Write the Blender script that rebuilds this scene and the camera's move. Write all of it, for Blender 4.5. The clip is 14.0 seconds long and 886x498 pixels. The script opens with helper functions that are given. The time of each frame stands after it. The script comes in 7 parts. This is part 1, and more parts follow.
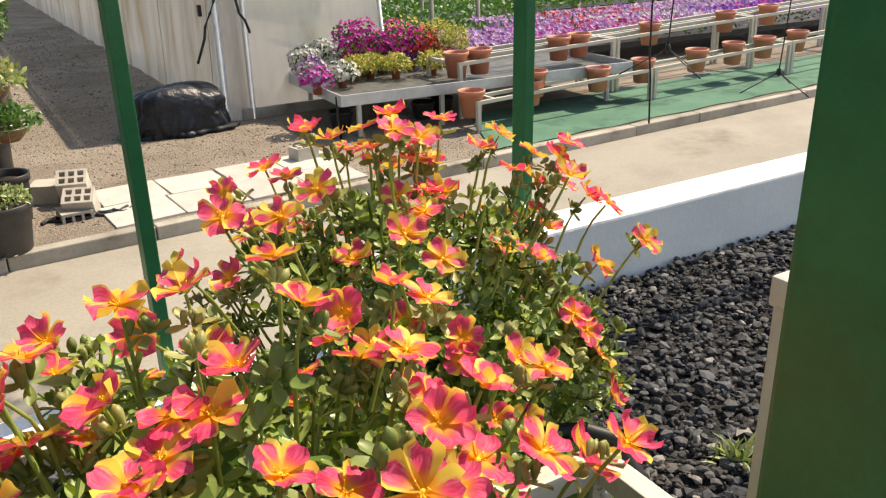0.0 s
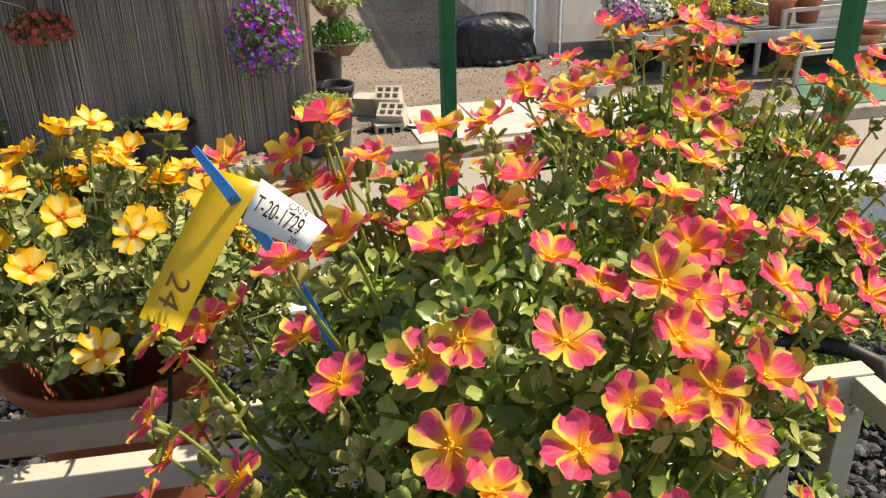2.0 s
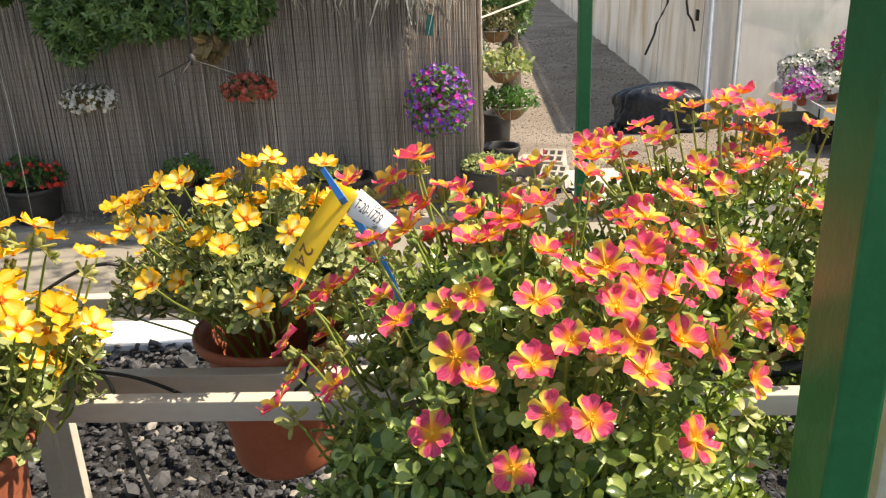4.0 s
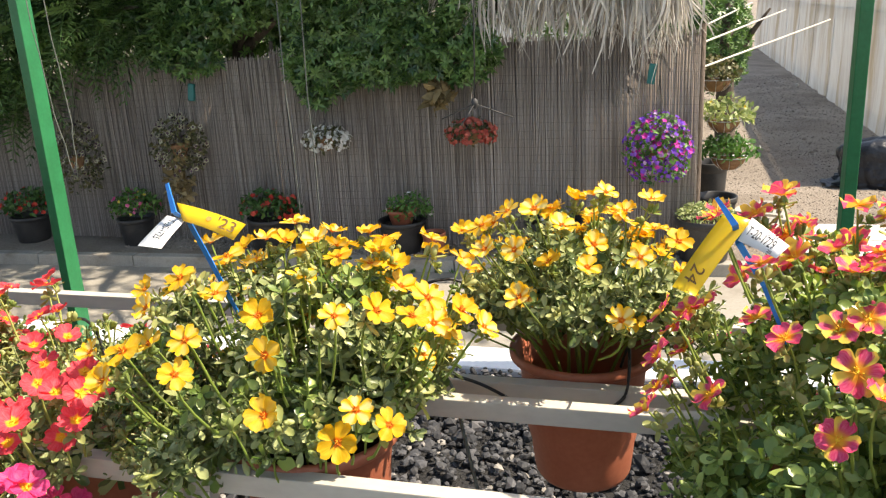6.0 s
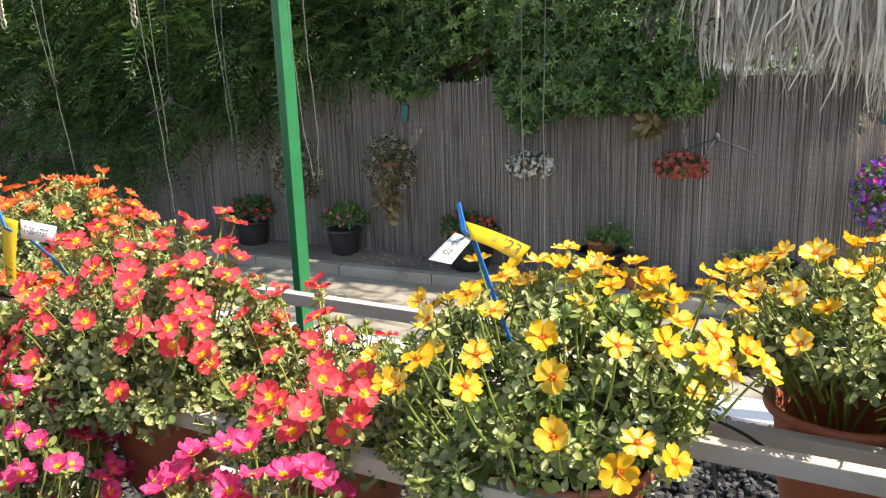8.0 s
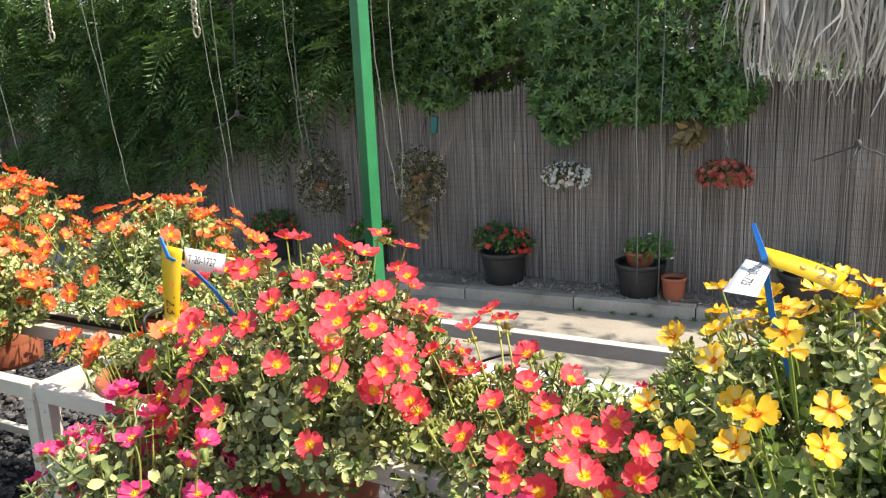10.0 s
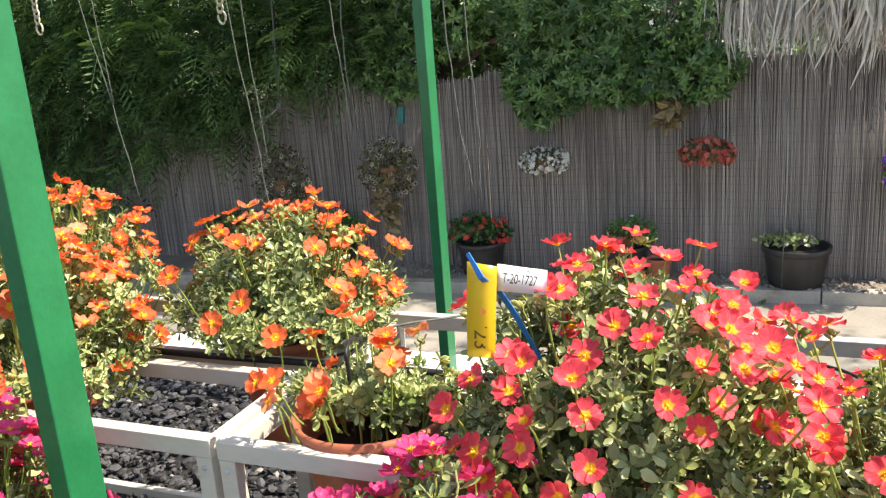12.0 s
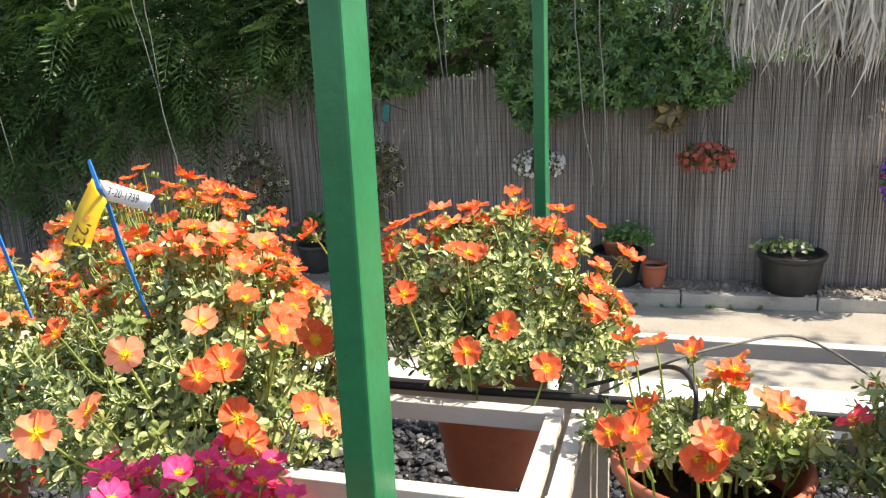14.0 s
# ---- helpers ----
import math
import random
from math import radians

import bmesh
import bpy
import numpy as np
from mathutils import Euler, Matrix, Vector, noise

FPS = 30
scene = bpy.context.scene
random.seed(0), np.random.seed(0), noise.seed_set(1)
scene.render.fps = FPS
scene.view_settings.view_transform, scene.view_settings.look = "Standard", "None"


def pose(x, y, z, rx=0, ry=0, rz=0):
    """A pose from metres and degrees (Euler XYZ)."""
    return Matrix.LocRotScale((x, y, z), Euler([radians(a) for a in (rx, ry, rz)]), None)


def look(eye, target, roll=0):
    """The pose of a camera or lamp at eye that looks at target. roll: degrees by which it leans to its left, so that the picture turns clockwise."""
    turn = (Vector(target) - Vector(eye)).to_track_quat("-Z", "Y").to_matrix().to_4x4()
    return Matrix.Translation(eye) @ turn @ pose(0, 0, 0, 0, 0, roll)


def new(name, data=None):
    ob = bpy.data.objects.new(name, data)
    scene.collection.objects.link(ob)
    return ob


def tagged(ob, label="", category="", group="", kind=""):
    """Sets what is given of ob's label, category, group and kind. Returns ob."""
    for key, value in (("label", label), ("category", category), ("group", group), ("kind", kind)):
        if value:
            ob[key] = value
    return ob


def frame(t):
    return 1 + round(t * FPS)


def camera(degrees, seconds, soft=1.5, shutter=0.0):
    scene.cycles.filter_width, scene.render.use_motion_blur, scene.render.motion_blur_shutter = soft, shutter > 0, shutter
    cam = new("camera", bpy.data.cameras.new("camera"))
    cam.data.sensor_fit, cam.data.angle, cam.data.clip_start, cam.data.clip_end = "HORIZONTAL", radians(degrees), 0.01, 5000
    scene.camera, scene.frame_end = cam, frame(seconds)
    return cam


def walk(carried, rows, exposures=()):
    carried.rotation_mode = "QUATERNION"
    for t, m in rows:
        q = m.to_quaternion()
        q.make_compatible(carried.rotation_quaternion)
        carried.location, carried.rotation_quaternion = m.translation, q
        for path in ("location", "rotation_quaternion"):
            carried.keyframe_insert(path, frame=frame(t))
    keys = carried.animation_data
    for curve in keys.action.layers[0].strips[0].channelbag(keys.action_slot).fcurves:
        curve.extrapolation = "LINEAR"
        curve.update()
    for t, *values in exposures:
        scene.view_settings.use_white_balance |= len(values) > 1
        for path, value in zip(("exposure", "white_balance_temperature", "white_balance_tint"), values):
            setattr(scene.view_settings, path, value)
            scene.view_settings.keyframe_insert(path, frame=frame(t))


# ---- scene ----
cam = camera(56.5, 14.0, 1.25)
METRES, EYE, TILT, LEAN, TURN = 3.0, 1.35, 0.0, 0.0, -30.7
ROWS = [
    (0.0, 0.0, 0.0, 0.0, -0.46, -21.72, 1.16),
    (0.5, -0.0022, -0.0063, -0.005, 5.28, -22.08, -0.13),
    (1.0, -0.0004, -0.0165, -0.0081, 15.01, -23.15, 1.05),
    (1.5, 0.0019, -0.0279, -0.0137, 18.79, -25.77, 1.41),
    (2.0, 0.008, -0.0444, -0.0144, 20.52, -25.08, 1.19),
    (4.5, 0.1106, -0.1411, 0.0101, 41.64, -18.99, 1.5),
    (5.0, 0.1122, -0.1577, 0.0117, 49.57, -17.88, 0.73),
    (5.5, 0.0851, -0.1888, 0.0141, 48.2, -17.19, 1.86),
    (6.0, 0.0572, -0.2158, 0.0133, 45.81, -16.67, 2.91),
    (6.5, 0.0451, -0.2281, 0.0141, 44.61, -16.27, 2.48),
    (7.0, 0.0384, -0.2416, 0.0148, 46.1, -15.78, 1.6),
    (7.5, 0.0337, -0.2513, 0.0144, 53.48, -14.99, 2.26),
    (8.0, 0.0305, -0.2583, 0.017, 59.15, -14.31, 1.82),
    (8.5, 0.0064, -0.2636, 0.0173, 62.66, -14.21, 1.89),
    (11.0, -0.1825, -0.3989, 0.0132, 54.66, -13.66, 3.33),
    (11.5, -0.2397, -0.4196, 0.0131, 53.35, -14.4, 3.79),
    (12.0, -0.2911, -0.4673, 0.0148, 51.93, -14.6, 4.18),
    (12.5, -0.3442, -0.5199, 0.0154, 49.73, -14.66, 4.27),
    (13.0, -0.3968, -0.5455, 0.0126, 48.22, -14.71, 3.3),
    (13.5, -0.4641, -0.5603, 0.0122, 47.58, -14.73, 3.19),
    (14.0, -0.5179, -0.581, 0.0088, 46.49, -14.76, 2.35),
]
walk(cam, [(t, pose(0, 0, EYE, TILT, LEAN, TURN) @ pose(METRES * x, METRES * y, METRES * z, 90 + pitch, roll, yaw)) for t, x, y, z, yaw, pitch, roll in ROWS], [(0.0, 0.45, 8100, 11), (2.2, 0.42, 8200, 11), (4.6, 0.82, 7900, 11), (8.5, 0.97, 7300, 11), (14.0, 1.07, 7200, 11)])


# ---- world, sun ----
SUN_TO = Vector((0.74, 0.12, 1.0)).normalized()
world = bpy.data.worlds.new("sky")
scene.world = world
world.use_nodes = True
sky = world.node_tree.nodes.new("ShaderNodeTexSky")
sky.sky_type = "NISHITA"
sky.sun_disc = False
sky.sun_elevation = math.asin(SUN_TO.z)
sky.sun_rotation = math.atan2(SUN_TO.x, SUN_TO.y)
back = world.node_tree.nodes["Background"]
back.inputs["Strength"].default_value = 0.15
world.node_tree.links.new(sky.outputs[0], back.inputs[0])
sun = new("sun", bpy.data.lights.new("sun", "SUN"))
sun.data.energy, sun.data.angle, sun.data.color = 4.6, radians(0.6), (1.0, 0.95, 0.87)
sun.matrix_basis = look(SUN_TO * 30, (0, 0, 0))


# ---- material helpers ----
def node(nt, kind, ins=(), **attrs):
    n = nt.nodes.new(kind)
    for k, v in attrs.items():
        setattr(n, k, v)
    for k, v in dict(ins).items():
        if isinstance(v, bpy.types.NodeSocket):
            nt.links.new(v, n.inputs[k])
        else:
            n.inputs[k].default_value = v
    return n


def rgb(c):
    return (c[0], c[1], c[2], 1.0)


def mixc(nt, f, a, b, mode="MIX"):
    n = node(nt, "ShaderNodeMix", data_type="RGBA", blend_type=mode)
    for k, v in ((0, f), (6, a), (7, b)):
        if isinstance(v, bpy.types.NodeSocket):
            nt.links.new(v, n.inputs[k])
        else:
            n.inputs[k].default_value = rgb(v) if k > 0 else v
    return n.outputs[2]


def step(nt, v, lo, hi, a=0.0, b=1.0):
    return node(nt, "ShaderNodeMapRange", {0: v, 1: lo, 2: hi, 3: a, 4: b}, interpolation_type="SMOOTHSTEP").outputs[0]


def math_(nt, op, a, b=0.0):
    return node(nt, "ShaderNodeMath", {0: a, 1: b}, operation=op).outputs[0]


def noise_(nt, scale, detail=4.0, vec=None, rough=0.6, distort=0.0):
    ins = {"Scale": scale, "Detail": detail, "Roughness": rough, "Distortion": distort}
    if vec is not None:
        ins["Vector"] = vec
    return node(nt, "ShaderNodeTexNoise", ins).outputs[0]


def coords(nt, kind="Object", scale=None):
    c = node(nt, "ShaderNodeTexCoord").outputs[kind]
    if scale:
        c = node(nt, "ShaderNodeMapping", {"Vector": c, "Scale": scale}).outputs[0]
    return c


def start(name):
    m = bpy.data.materials.new(name)
    m.use_nodes = True
    nt = m.node_tree
    nt.nodes.clear()
    out = node(nt, "ShaderNodeOutputMaterial")
    return m, nt, out


def surface(name, dark, light, rough=0.7, scale=6.0, fine=60.0, bump=0.1, bump_scale=None, metal=0.0, stretch=None, stain=None,
            stain_scale=1.5, stain_at=(0.55, 0.75), vary=0.0, dist=0.01, spec=0.4, kind="Object", sheer=0.0):
    """Two-scale mottled surface with fine relief, optional stains and a per-object change of value."""
    m, nt, out = start(name)
    vec = coords(nt, kind, stretch)
    big, small = noise_(nt, scale, 5.0, vec), noise_(nt, fine, 3.0, vec)
    f = math_(nt, "ADD", math_(nt, "MULTIPLY", big, 0.65), math_(nt, "MULTIPLY", small, 0.35))
    col = mixc(nt, step(nt, f, 0.3, 0.7), dark, light)
    if stain:
        col = mixc(nt, step(nt, noise_(nt, stain_scale, 6.0, vec, 0.65), *stain_at), col, stain)
    if vary:
        r = node(nt, "ShaderNodeObjectInfo").outputs["Random"]
        col = node(nt, "ShaderNodeHueSaturation", {"Color": col, "Value": step(nt, r, 0, 1, 1 - vary, 1 + vary)}).outputs[0]
    b = node(nt, "ShaderNodeBump", {"Height": noise_(nt, bump_scale or fine, 4.0, vec), "Strength": bump, "Distance": dist})
    p = node(nt, "ShaderNodeBsdfPrincipled", {"Base Color": col, "Roughness": rough, "Metallic": metal, "Normal": b.outputs[0],
                                              "Specular IOR Level": spec})
    last = p.outputs[0]
    if sheer:
        last = node(nt, "ShaderNodeMixShader", {0: sheer, 1: last, 2: node(nt, "ShaderNodeBsdfTranslucent", {"Color": col}).outputs[0]}).outputs[0]
        last = node(nt, "ShaderNodeMixShader", {0: 0.16, 1: last, 2: node(nt, "ShaderNodeBsdfTransparent").outputs[0]}).outputs[0]
    nt.links.new(last, out.inputs[0])
    return m


def thin(name, colour, through_, rough=0.45, share=0.4, spec=0.35, build=None, bump=0.0):
    """Leaf or petal: reflects and lets light through. build(nt) may give a colour socket."""
    m, nt, out = start(name)
    col = build(nt) if build else rgb(colour)
    ins = {"Base Color": col, "Roughness": rough, "Specular IOR Level": spec}
    if bump:
        vec = coords(nt, "Object")
        ins["Normal"] = node(nt, "ShaderNodeBump", {"Height": noise_(nt, 90.0, 3.0, vec), "Strength": bump, "Distance": 0.003}).outputs[0]
    p = node(nt, "ShaderNodeBsdfPrincipled", ins)
    tcol = mixc(nt, 1.0, col, through_, "MULTIPLY") if build else rgb([a * b for a, b in zip(colour, through_)])
    tr = node(nt, "ShaderNodeBsdfTranslucent", {"Color": tcol})
    mx = node(nt, "ShaderNodeMixShader", {0: share, 1: p.outputs[0], 2: tr.outputs[0]})
    nt.links.new(mx.outputs[0], out.inputs[0])
    return m


def petal_paint(scheme):
    """Petal colours by the petal's own u (across) and v (base to tip)."""
    def build(nt):
        sep = node(nt, "ShaderNodeSeparateXYZ", {0: coords(nt, "UV")})
        u, v = sep.outputs[0], sep.outputs[1]
        rnd = node(nt, "ShaderNodeObjectInfo").outputs["Random"]
        one = node(nt, "ShaderNodeTexWhiteNoise", {"W": math_(nt, "ADD", math_(nt, "FLOOR", u), math_(nt, "MULTIPLY", rnd, 37.0))}, noise_dimensions="1D").outputs[0]
        mid = step(nt, one, 0, 1, 0.30, 0.70) if scheme == "bicolour" else 0.5
        side = math_(nt, "MULTIPLY", math_(nt, "ABSOLUTE", math_(nt, "SUBTRACT", math_(nt, "FRACT", u), mid)), 2.0)
        streak = noise_(nt, 1.0, 4.0, node(nt, "ShaderNodeMapping", {"Vector": coords(nt, "UV"), "Scale": (14.0, 2.0, 1.0)}).outputs[0])
        warp = math_(nt, "ADD", side, math_(nt, "MULTIPLY", math_(nt, "SUBTRACT", streak, 0.5), 0.7))
        if scheme == "bicolour":
            lo = step(nt, rnd, 0, 1, 0.36, 0.84)
            band = node(nt, "ShaderNodeMapRange", {0: warp, 1: lo, 2: math_(nt, "ADD", lo, 0.30)}, interpolation_type="SMOOTHSTEP").outputs[0]
            pink = mixc(nt, step(nt, streak, 0.3, 0.7), (0.82, 0.042, 0.15), (0.91, 0.16, 0.31))
            pink = mixc(nt, step(nt, v, 0.30, 0.62), (0.90, 0.17, 0.10), pink)
            col = mixc(nt, band, pink, (0.95, 0.71, 0.12))
            heart, eye = (0.95, 0.45, 0.045), (0.15, 0.46)
        elif scheme == "yellow":
            col = mixc(nt, step(nt, streak, 0.3, 0.75), (0.93, 0.47, 0.012), (0.97, 0.66, 0.05))
            # paler mid-petal: pale streak with a sunlit highlight put into the colour
            col = mixc(nt, math_(nt, "MULTIPLY", step(nt, rnd, 0.0, 0.9, 0.0, 0.85), step(nt, warp, 0.75, 0.15)), col, (0.98, 0.85, 0.36))
            heart, eye = (0.72, 0.16, 0.01), (0.09, 0.24)
        elif scheme == "red":
            col = mixc(nt, step(nt, streak, 0.3, 0.7), (0.86, 0.045, 0.062), (0.93, 0.13, 0.170))
            heart, eye = (0.97, 0.54, 0.04), (0.16, 0.33)
        elif scheme == "orange":
            col = mixc(nt, step(nt, streak, 0.3, 0.7), (0.88, 0.10, 0.030), (0.94, 0.23, 0.085))
            col = mixc(nt, step(nt, rnd, 0.55, 1.0, 0.0, 0.7), col, (0.94, 0.42, 0.24))
            heart, eye = (0.96, 0.55, 0.03), (0.14, 0.32)
        else:
            col = mixc(nt, step(nt, streak, 0.3, 0.7), (0.80, 0.042, 0.20), (0.90, 0.12, 0.32))
            heart, eye = (0.92, 0.45, 0.05), (0.14, 0.26)
        col = mixc(nt, step(nt, v, *eye), heart, col)
        hsv = node(nt, "ShaderNodeHueSaturation", {"Color": col, "Value": step(nt, rnd, 0, 1, 0.88, 1.08)})
        return hsv.outputs[0]
    return build


def leaf_paint(dark, light, scale=25.0, island=False):
    def build(nt):
        if island:
            r = node(nt, "ShaderNodeNewGeometry").outputs["Random Per Island"]
        else:
            r = node(nt, "ShaderNodeObjectInfo").outputs["Random"]
        n = noise_(nt, scale, 3.0, coords(nt, "Object"))
        f = math_(nt, "ADD", math_(nt, "MULTIPLY", r, 0.6), math_(nt, "MULTIPLY", n, 0.5))
        return mixc(nt, step(nt, f, 0.2, 0.85), dark, light)
    return build


def reed_paint():
    """Weathered reeds: each in its own tone, grey streaks along it, dark damp patches over many."""
    m, nt, out = start("reed")
    one = math_(nt, "FRACT", math_(nt, "ADD", node(nt, "ShaderNodeNewGeometry").outputs["Random Per Island"], node(nt, "ShaderNodeObjectInfo").outputs["Random"]))
    place = node(nt, "ShaderNodeNewGeometry").outputs["Position"]
    streak = noise_(nt, 3.0, 5.0, node(nt, "ShaderNodeMapping", {"Vector": place, "Scale": (12, 12, 0.8)}).outputs[0])
    patch = noise_(nt, 0.9, 5.0, node(nt, "ShaderNodeMapping", {"Vector": place, "Scale": (1, 1, 0.6)}).outputs[0], 0.65)
    f = math_(nt, "ADD", math_(nt, "MULTIPLY", one, 0.55), math_(nt, "MULTIPLY", streak, 0.45))
    col = mixc(nt, step(nt, f, 0.15, 0.85), (0.235, 0.203, 0.183), (0.45, 0.403, 0.366))
    col = mixc(nt, math_(nt, "MULTIPLY", step(nt, patch, 0.50, 0.75), 0.5), col, (0.13, 0.105, 0.092))
    b = node(nt, "ShaderNodeBump", {"Height": streak, "Strength": 0.3, "Distance": 0.004})
    p = node(nt, "ShaderNodeBsdfPrincipled", {"Base Color": col, "Roughness": 0.85, "Normal": b.outputs[0], "Specular IOR Level": 0.3})
    nt.links.new(p.outputs[0], out.inputs[0])
    return m


PETAL = {k: thin("petal_" + k, (1, 1, 1), (1.0, 0.9, 0.8), 0.5, 0.42, 0.25, petal_paint(k)) for k in ("bicolour", "yellow", "red", "orange", "magenta")}
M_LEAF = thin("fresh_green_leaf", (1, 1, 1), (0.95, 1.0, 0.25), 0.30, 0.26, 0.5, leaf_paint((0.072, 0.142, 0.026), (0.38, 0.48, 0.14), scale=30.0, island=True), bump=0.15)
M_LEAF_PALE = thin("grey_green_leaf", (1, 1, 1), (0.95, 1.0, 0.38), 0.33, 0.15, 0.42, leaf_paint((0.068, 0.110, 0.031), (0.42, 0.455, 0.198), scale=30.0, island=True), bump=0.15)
# cream-edged leaf of orange plants; sunlit brightness is put into its paler tone
M_LEAF_CREAM = thin("cream_edged_sunlit_leaf", (1, 1, 1), (0.95, 1.0, 0.40), 0.32, 0.18, 0.45, leaf_paint((0.090, 0.140, 0.042), (0.54, 0.59, 0.26), scale=30.0, island=True), bump=0.15)
M_STEM = thin("stem_green", (1, 1, 1), (0.9, 1.0, 0.3), 0.42, 0.32, 0.4, leaf_paint((0.27, 0.36, 0.075), (0.48, 0.50, 0.15), scale=12.0))
M_BUD = thin("bud", (1, 1, 1), (1.0, 0.9, 0.4), 0.42, 0.26, 0.4, leaf_paint((0.18, 0.26, 0.065), (0.42, 0.42, 0.15), scale=40.0))
M_STAMEN = surface("stamen", (0.92, 0.45, 0.015), (0.98, 0.66, 0.06), 0.7, 60.0, 300.0, 0.1)
M_STAMEN_RED = surface("stamen_red", (0.60, 0.14, 0.01), (0.88, 0.36, 0.02), 0.7, 60.0, 300.0, 0.1)
M_POT = surface("terracotta_plastic", (0.36, 0.105, 0.055), (0.45, 0.15, 0.085), 0.48, 5.0, 90.0, 0.05, stain=(0.50, 0.27, 0.19), stain_scale=3.0,
                stain_at=(0.6, 0.9), vary=0.10, dist=0.002)
# the same clay plastic, paler: sunlight is put into its base colour
M_POT_PALE = surface("sunlit_clay_plastic", (0.52, 0.19, 0.115), (0.62, 0.26, 0.17), 0.55, 5.0, 90.0, 0.05, vary=0.08, dist=0.002)
M_SOIL = surface("potting_soil", (0.02, 0.014, 0.010), (0.06, 0.042, 0.03), 0.95, 30.0, 160.0, 0.9, dist=0.01)
M_ALU = surface("white_painted_aluminium", (0.52, 0.475, 0.40), (0.64, 0.595, 0.51), 0.45, 4.0, 70.0, 0.08, stretch=(0.4, 1, 1), stain=(0.36, 0.325, 0.27),
                stain_scale=9.0, stain_at=(0.60, 0.80), dist=0.002)
M_GREEN = surface("green_gloss_paint", (0.008, 0.128, 0.043), (0.013, 0.180, 0.064), 0.36, 9.0, 70.0, 0.45, stain=(0.03, 0.24, 0.10), stain_scale=7.0,
                  stain_at=(0.60, 0.85), dist=0.002, spec=0.5)
M_GRAVEL_BED = surface("gravel_bed", (0.015, 0.015, 0.016), (0.05, 0.048, 0.046), 0.95, 14.0, 70.0, 1.0, dist=0.03)
M_STUCCO = surface("white_stucco", (0.74, 0.75, 0.76), (0.84, 0.84, 0.83), 0.85, 3.0, 60.0, 0.35, stain=(0.56, 0.57, 0.58), stain_scale=2.5,
                   stain_at=(0.60, 0.85), dist=0.006)
M_ROAD = surface("worn_concrete_road", (0.27, 0.245, 0.205), (0.38, 0.35, 0.30), 0.88, 1.1, 40.0, 0.3, stain=(0.20, 0.17, 0.135), stain_scale=0.55,
                 stain_at=(0.52, 0.72), dist=0.006)
M_KERB = surface("kerb_concrete", (0.30, 0.275, 0.235), (0.46, 0.43, 0.37), 0.9, 4.0, 60.0, 0.4, stain=(0.21, 0.18, 0.145), stain_scale=2.0,
                 stain_at=(0.52, 0.75), vary=0.10, dist=0.006)
M_SLAB = surface("paving_slab", (0.43, 0.405, 0.37), (0.57, 0.545, 0.505), 0.88, 3.0, 60.0, 0.3, stain=(0.36, 0.33, 0.29), stain_scale=2.0,
                 stain_at=(0.55, 0.8), vary=0.08, dist=0.005)
M_DIRT = surface("gritty_earth", (0.185, 0.148, 0.116), (0.39, 0.332, 0.272), 0.95, 1.2, 38.0, 1.0, stain=(0.20, 0.165, 0.13), stain_scale=0.6,
                 stain_at=(0.5, 0.7), dist=0.03)
M_REED = reed_paint()
M_WIRE = surface("dark_wire", (0.03, 0.03, 0.03), (0.07, 0.065, 0.06), 0.6, 20.0, 100.0, 0.1)
M_ROPE = surface("grey_cord", (0.085, 0.095, 0.08), (0.16, 0.17, 0.145), 0.8, 40.0, 200.0, 0.3)
M_BLACKPOT = surface("black_plastic", (0.020, 0.020, 0.021), (0.048, 0.046, 0.045), 0.45, 6.0, 80.0, 0.08, vary=0.15, dist=0.002)
M_PIPE = surface("black_pipe", (0.012, 0.012, 0.013), (0.03, 0.03, 0.03), 0.5, 8.0, 90.0, 0.05)
M_SHEET = surface("milky_plastic_sheet", (0.66, 0.67, 0.67), (0.79, 0.79, 0.78), 0.5, 1.2, 9.0, 0.25, stretch=(1, 1, 0.25), stain=(0.45, 0.45, 0.42),
                  stain_scale=1.4, stain_at=(0.55, 0.8), dist=0.04, sheer=0.68)
M_SHEET_OLD = surface("weathered_plastic_sheet", (0.36, 0.38, 0.39), (0.53, 0.56, 0.58), 0.6, 1.3, 12.0, 0.3, stretch=(1, 1, 0.16), stain=(0.27, 0.235, 0.17),
                      stain_scale=1.1, stain_at=(0.45, 0.68), dist=0.04, sheer=0.52)
M_TARP = surface("black_tarpaulin", (0.007, 0.009, 0.014), (0.019, 0.024, 0.034), 0.42, 5.0, 50.0, 0.5, bump_scale=9.0, dist=0.03)
M_MAT = surface("green_ground_mat", (0.06, 0.16, 0.105), (0.10, 0.22, 0.15), 0.9, 2.0, 80.0, 0.3, stain=(0.035, 0.105, 0.07), stain_scale=1.6, stain_at=(0.45, 0.65), dist=0.005)
M_BLOCK = surface("hollow_concrete_block", (0.38, 0.345, 0.295), (0.56, 0.52, 0.46), 0.92, 6.0, 70.0, 0.5, dist=0.006)
M_BARK = surface("bark", (0.055, 0.042, 0.032), (0.13, 0.10, 0.08), 0.9, 8.0, 50.0, 0.8, stretch=(1, 1, 0.3), dist=0.02)
M_THATCH = thin("dry_palm_strip", (1, 1, 1), (1.0, 0.95, 0.8), 0.75, 0.22, 0.25, leaf_paint((0.32, 0.295, 0.27), (0.84, 0.80, 0.745), scale=9.0, island=True))
M_YTAG = thin("yellow_tag_plastic", (0.96, 0.72, 0.035), (1.0, 0.98, 0.9), 0.33, 0.5, 0.9)
M_WTAG = thin("white_tag_paper", (0.86, 0.86, 0.84), (1.0, 1.0, 1.0), 0.5, 0.15, 0.3)
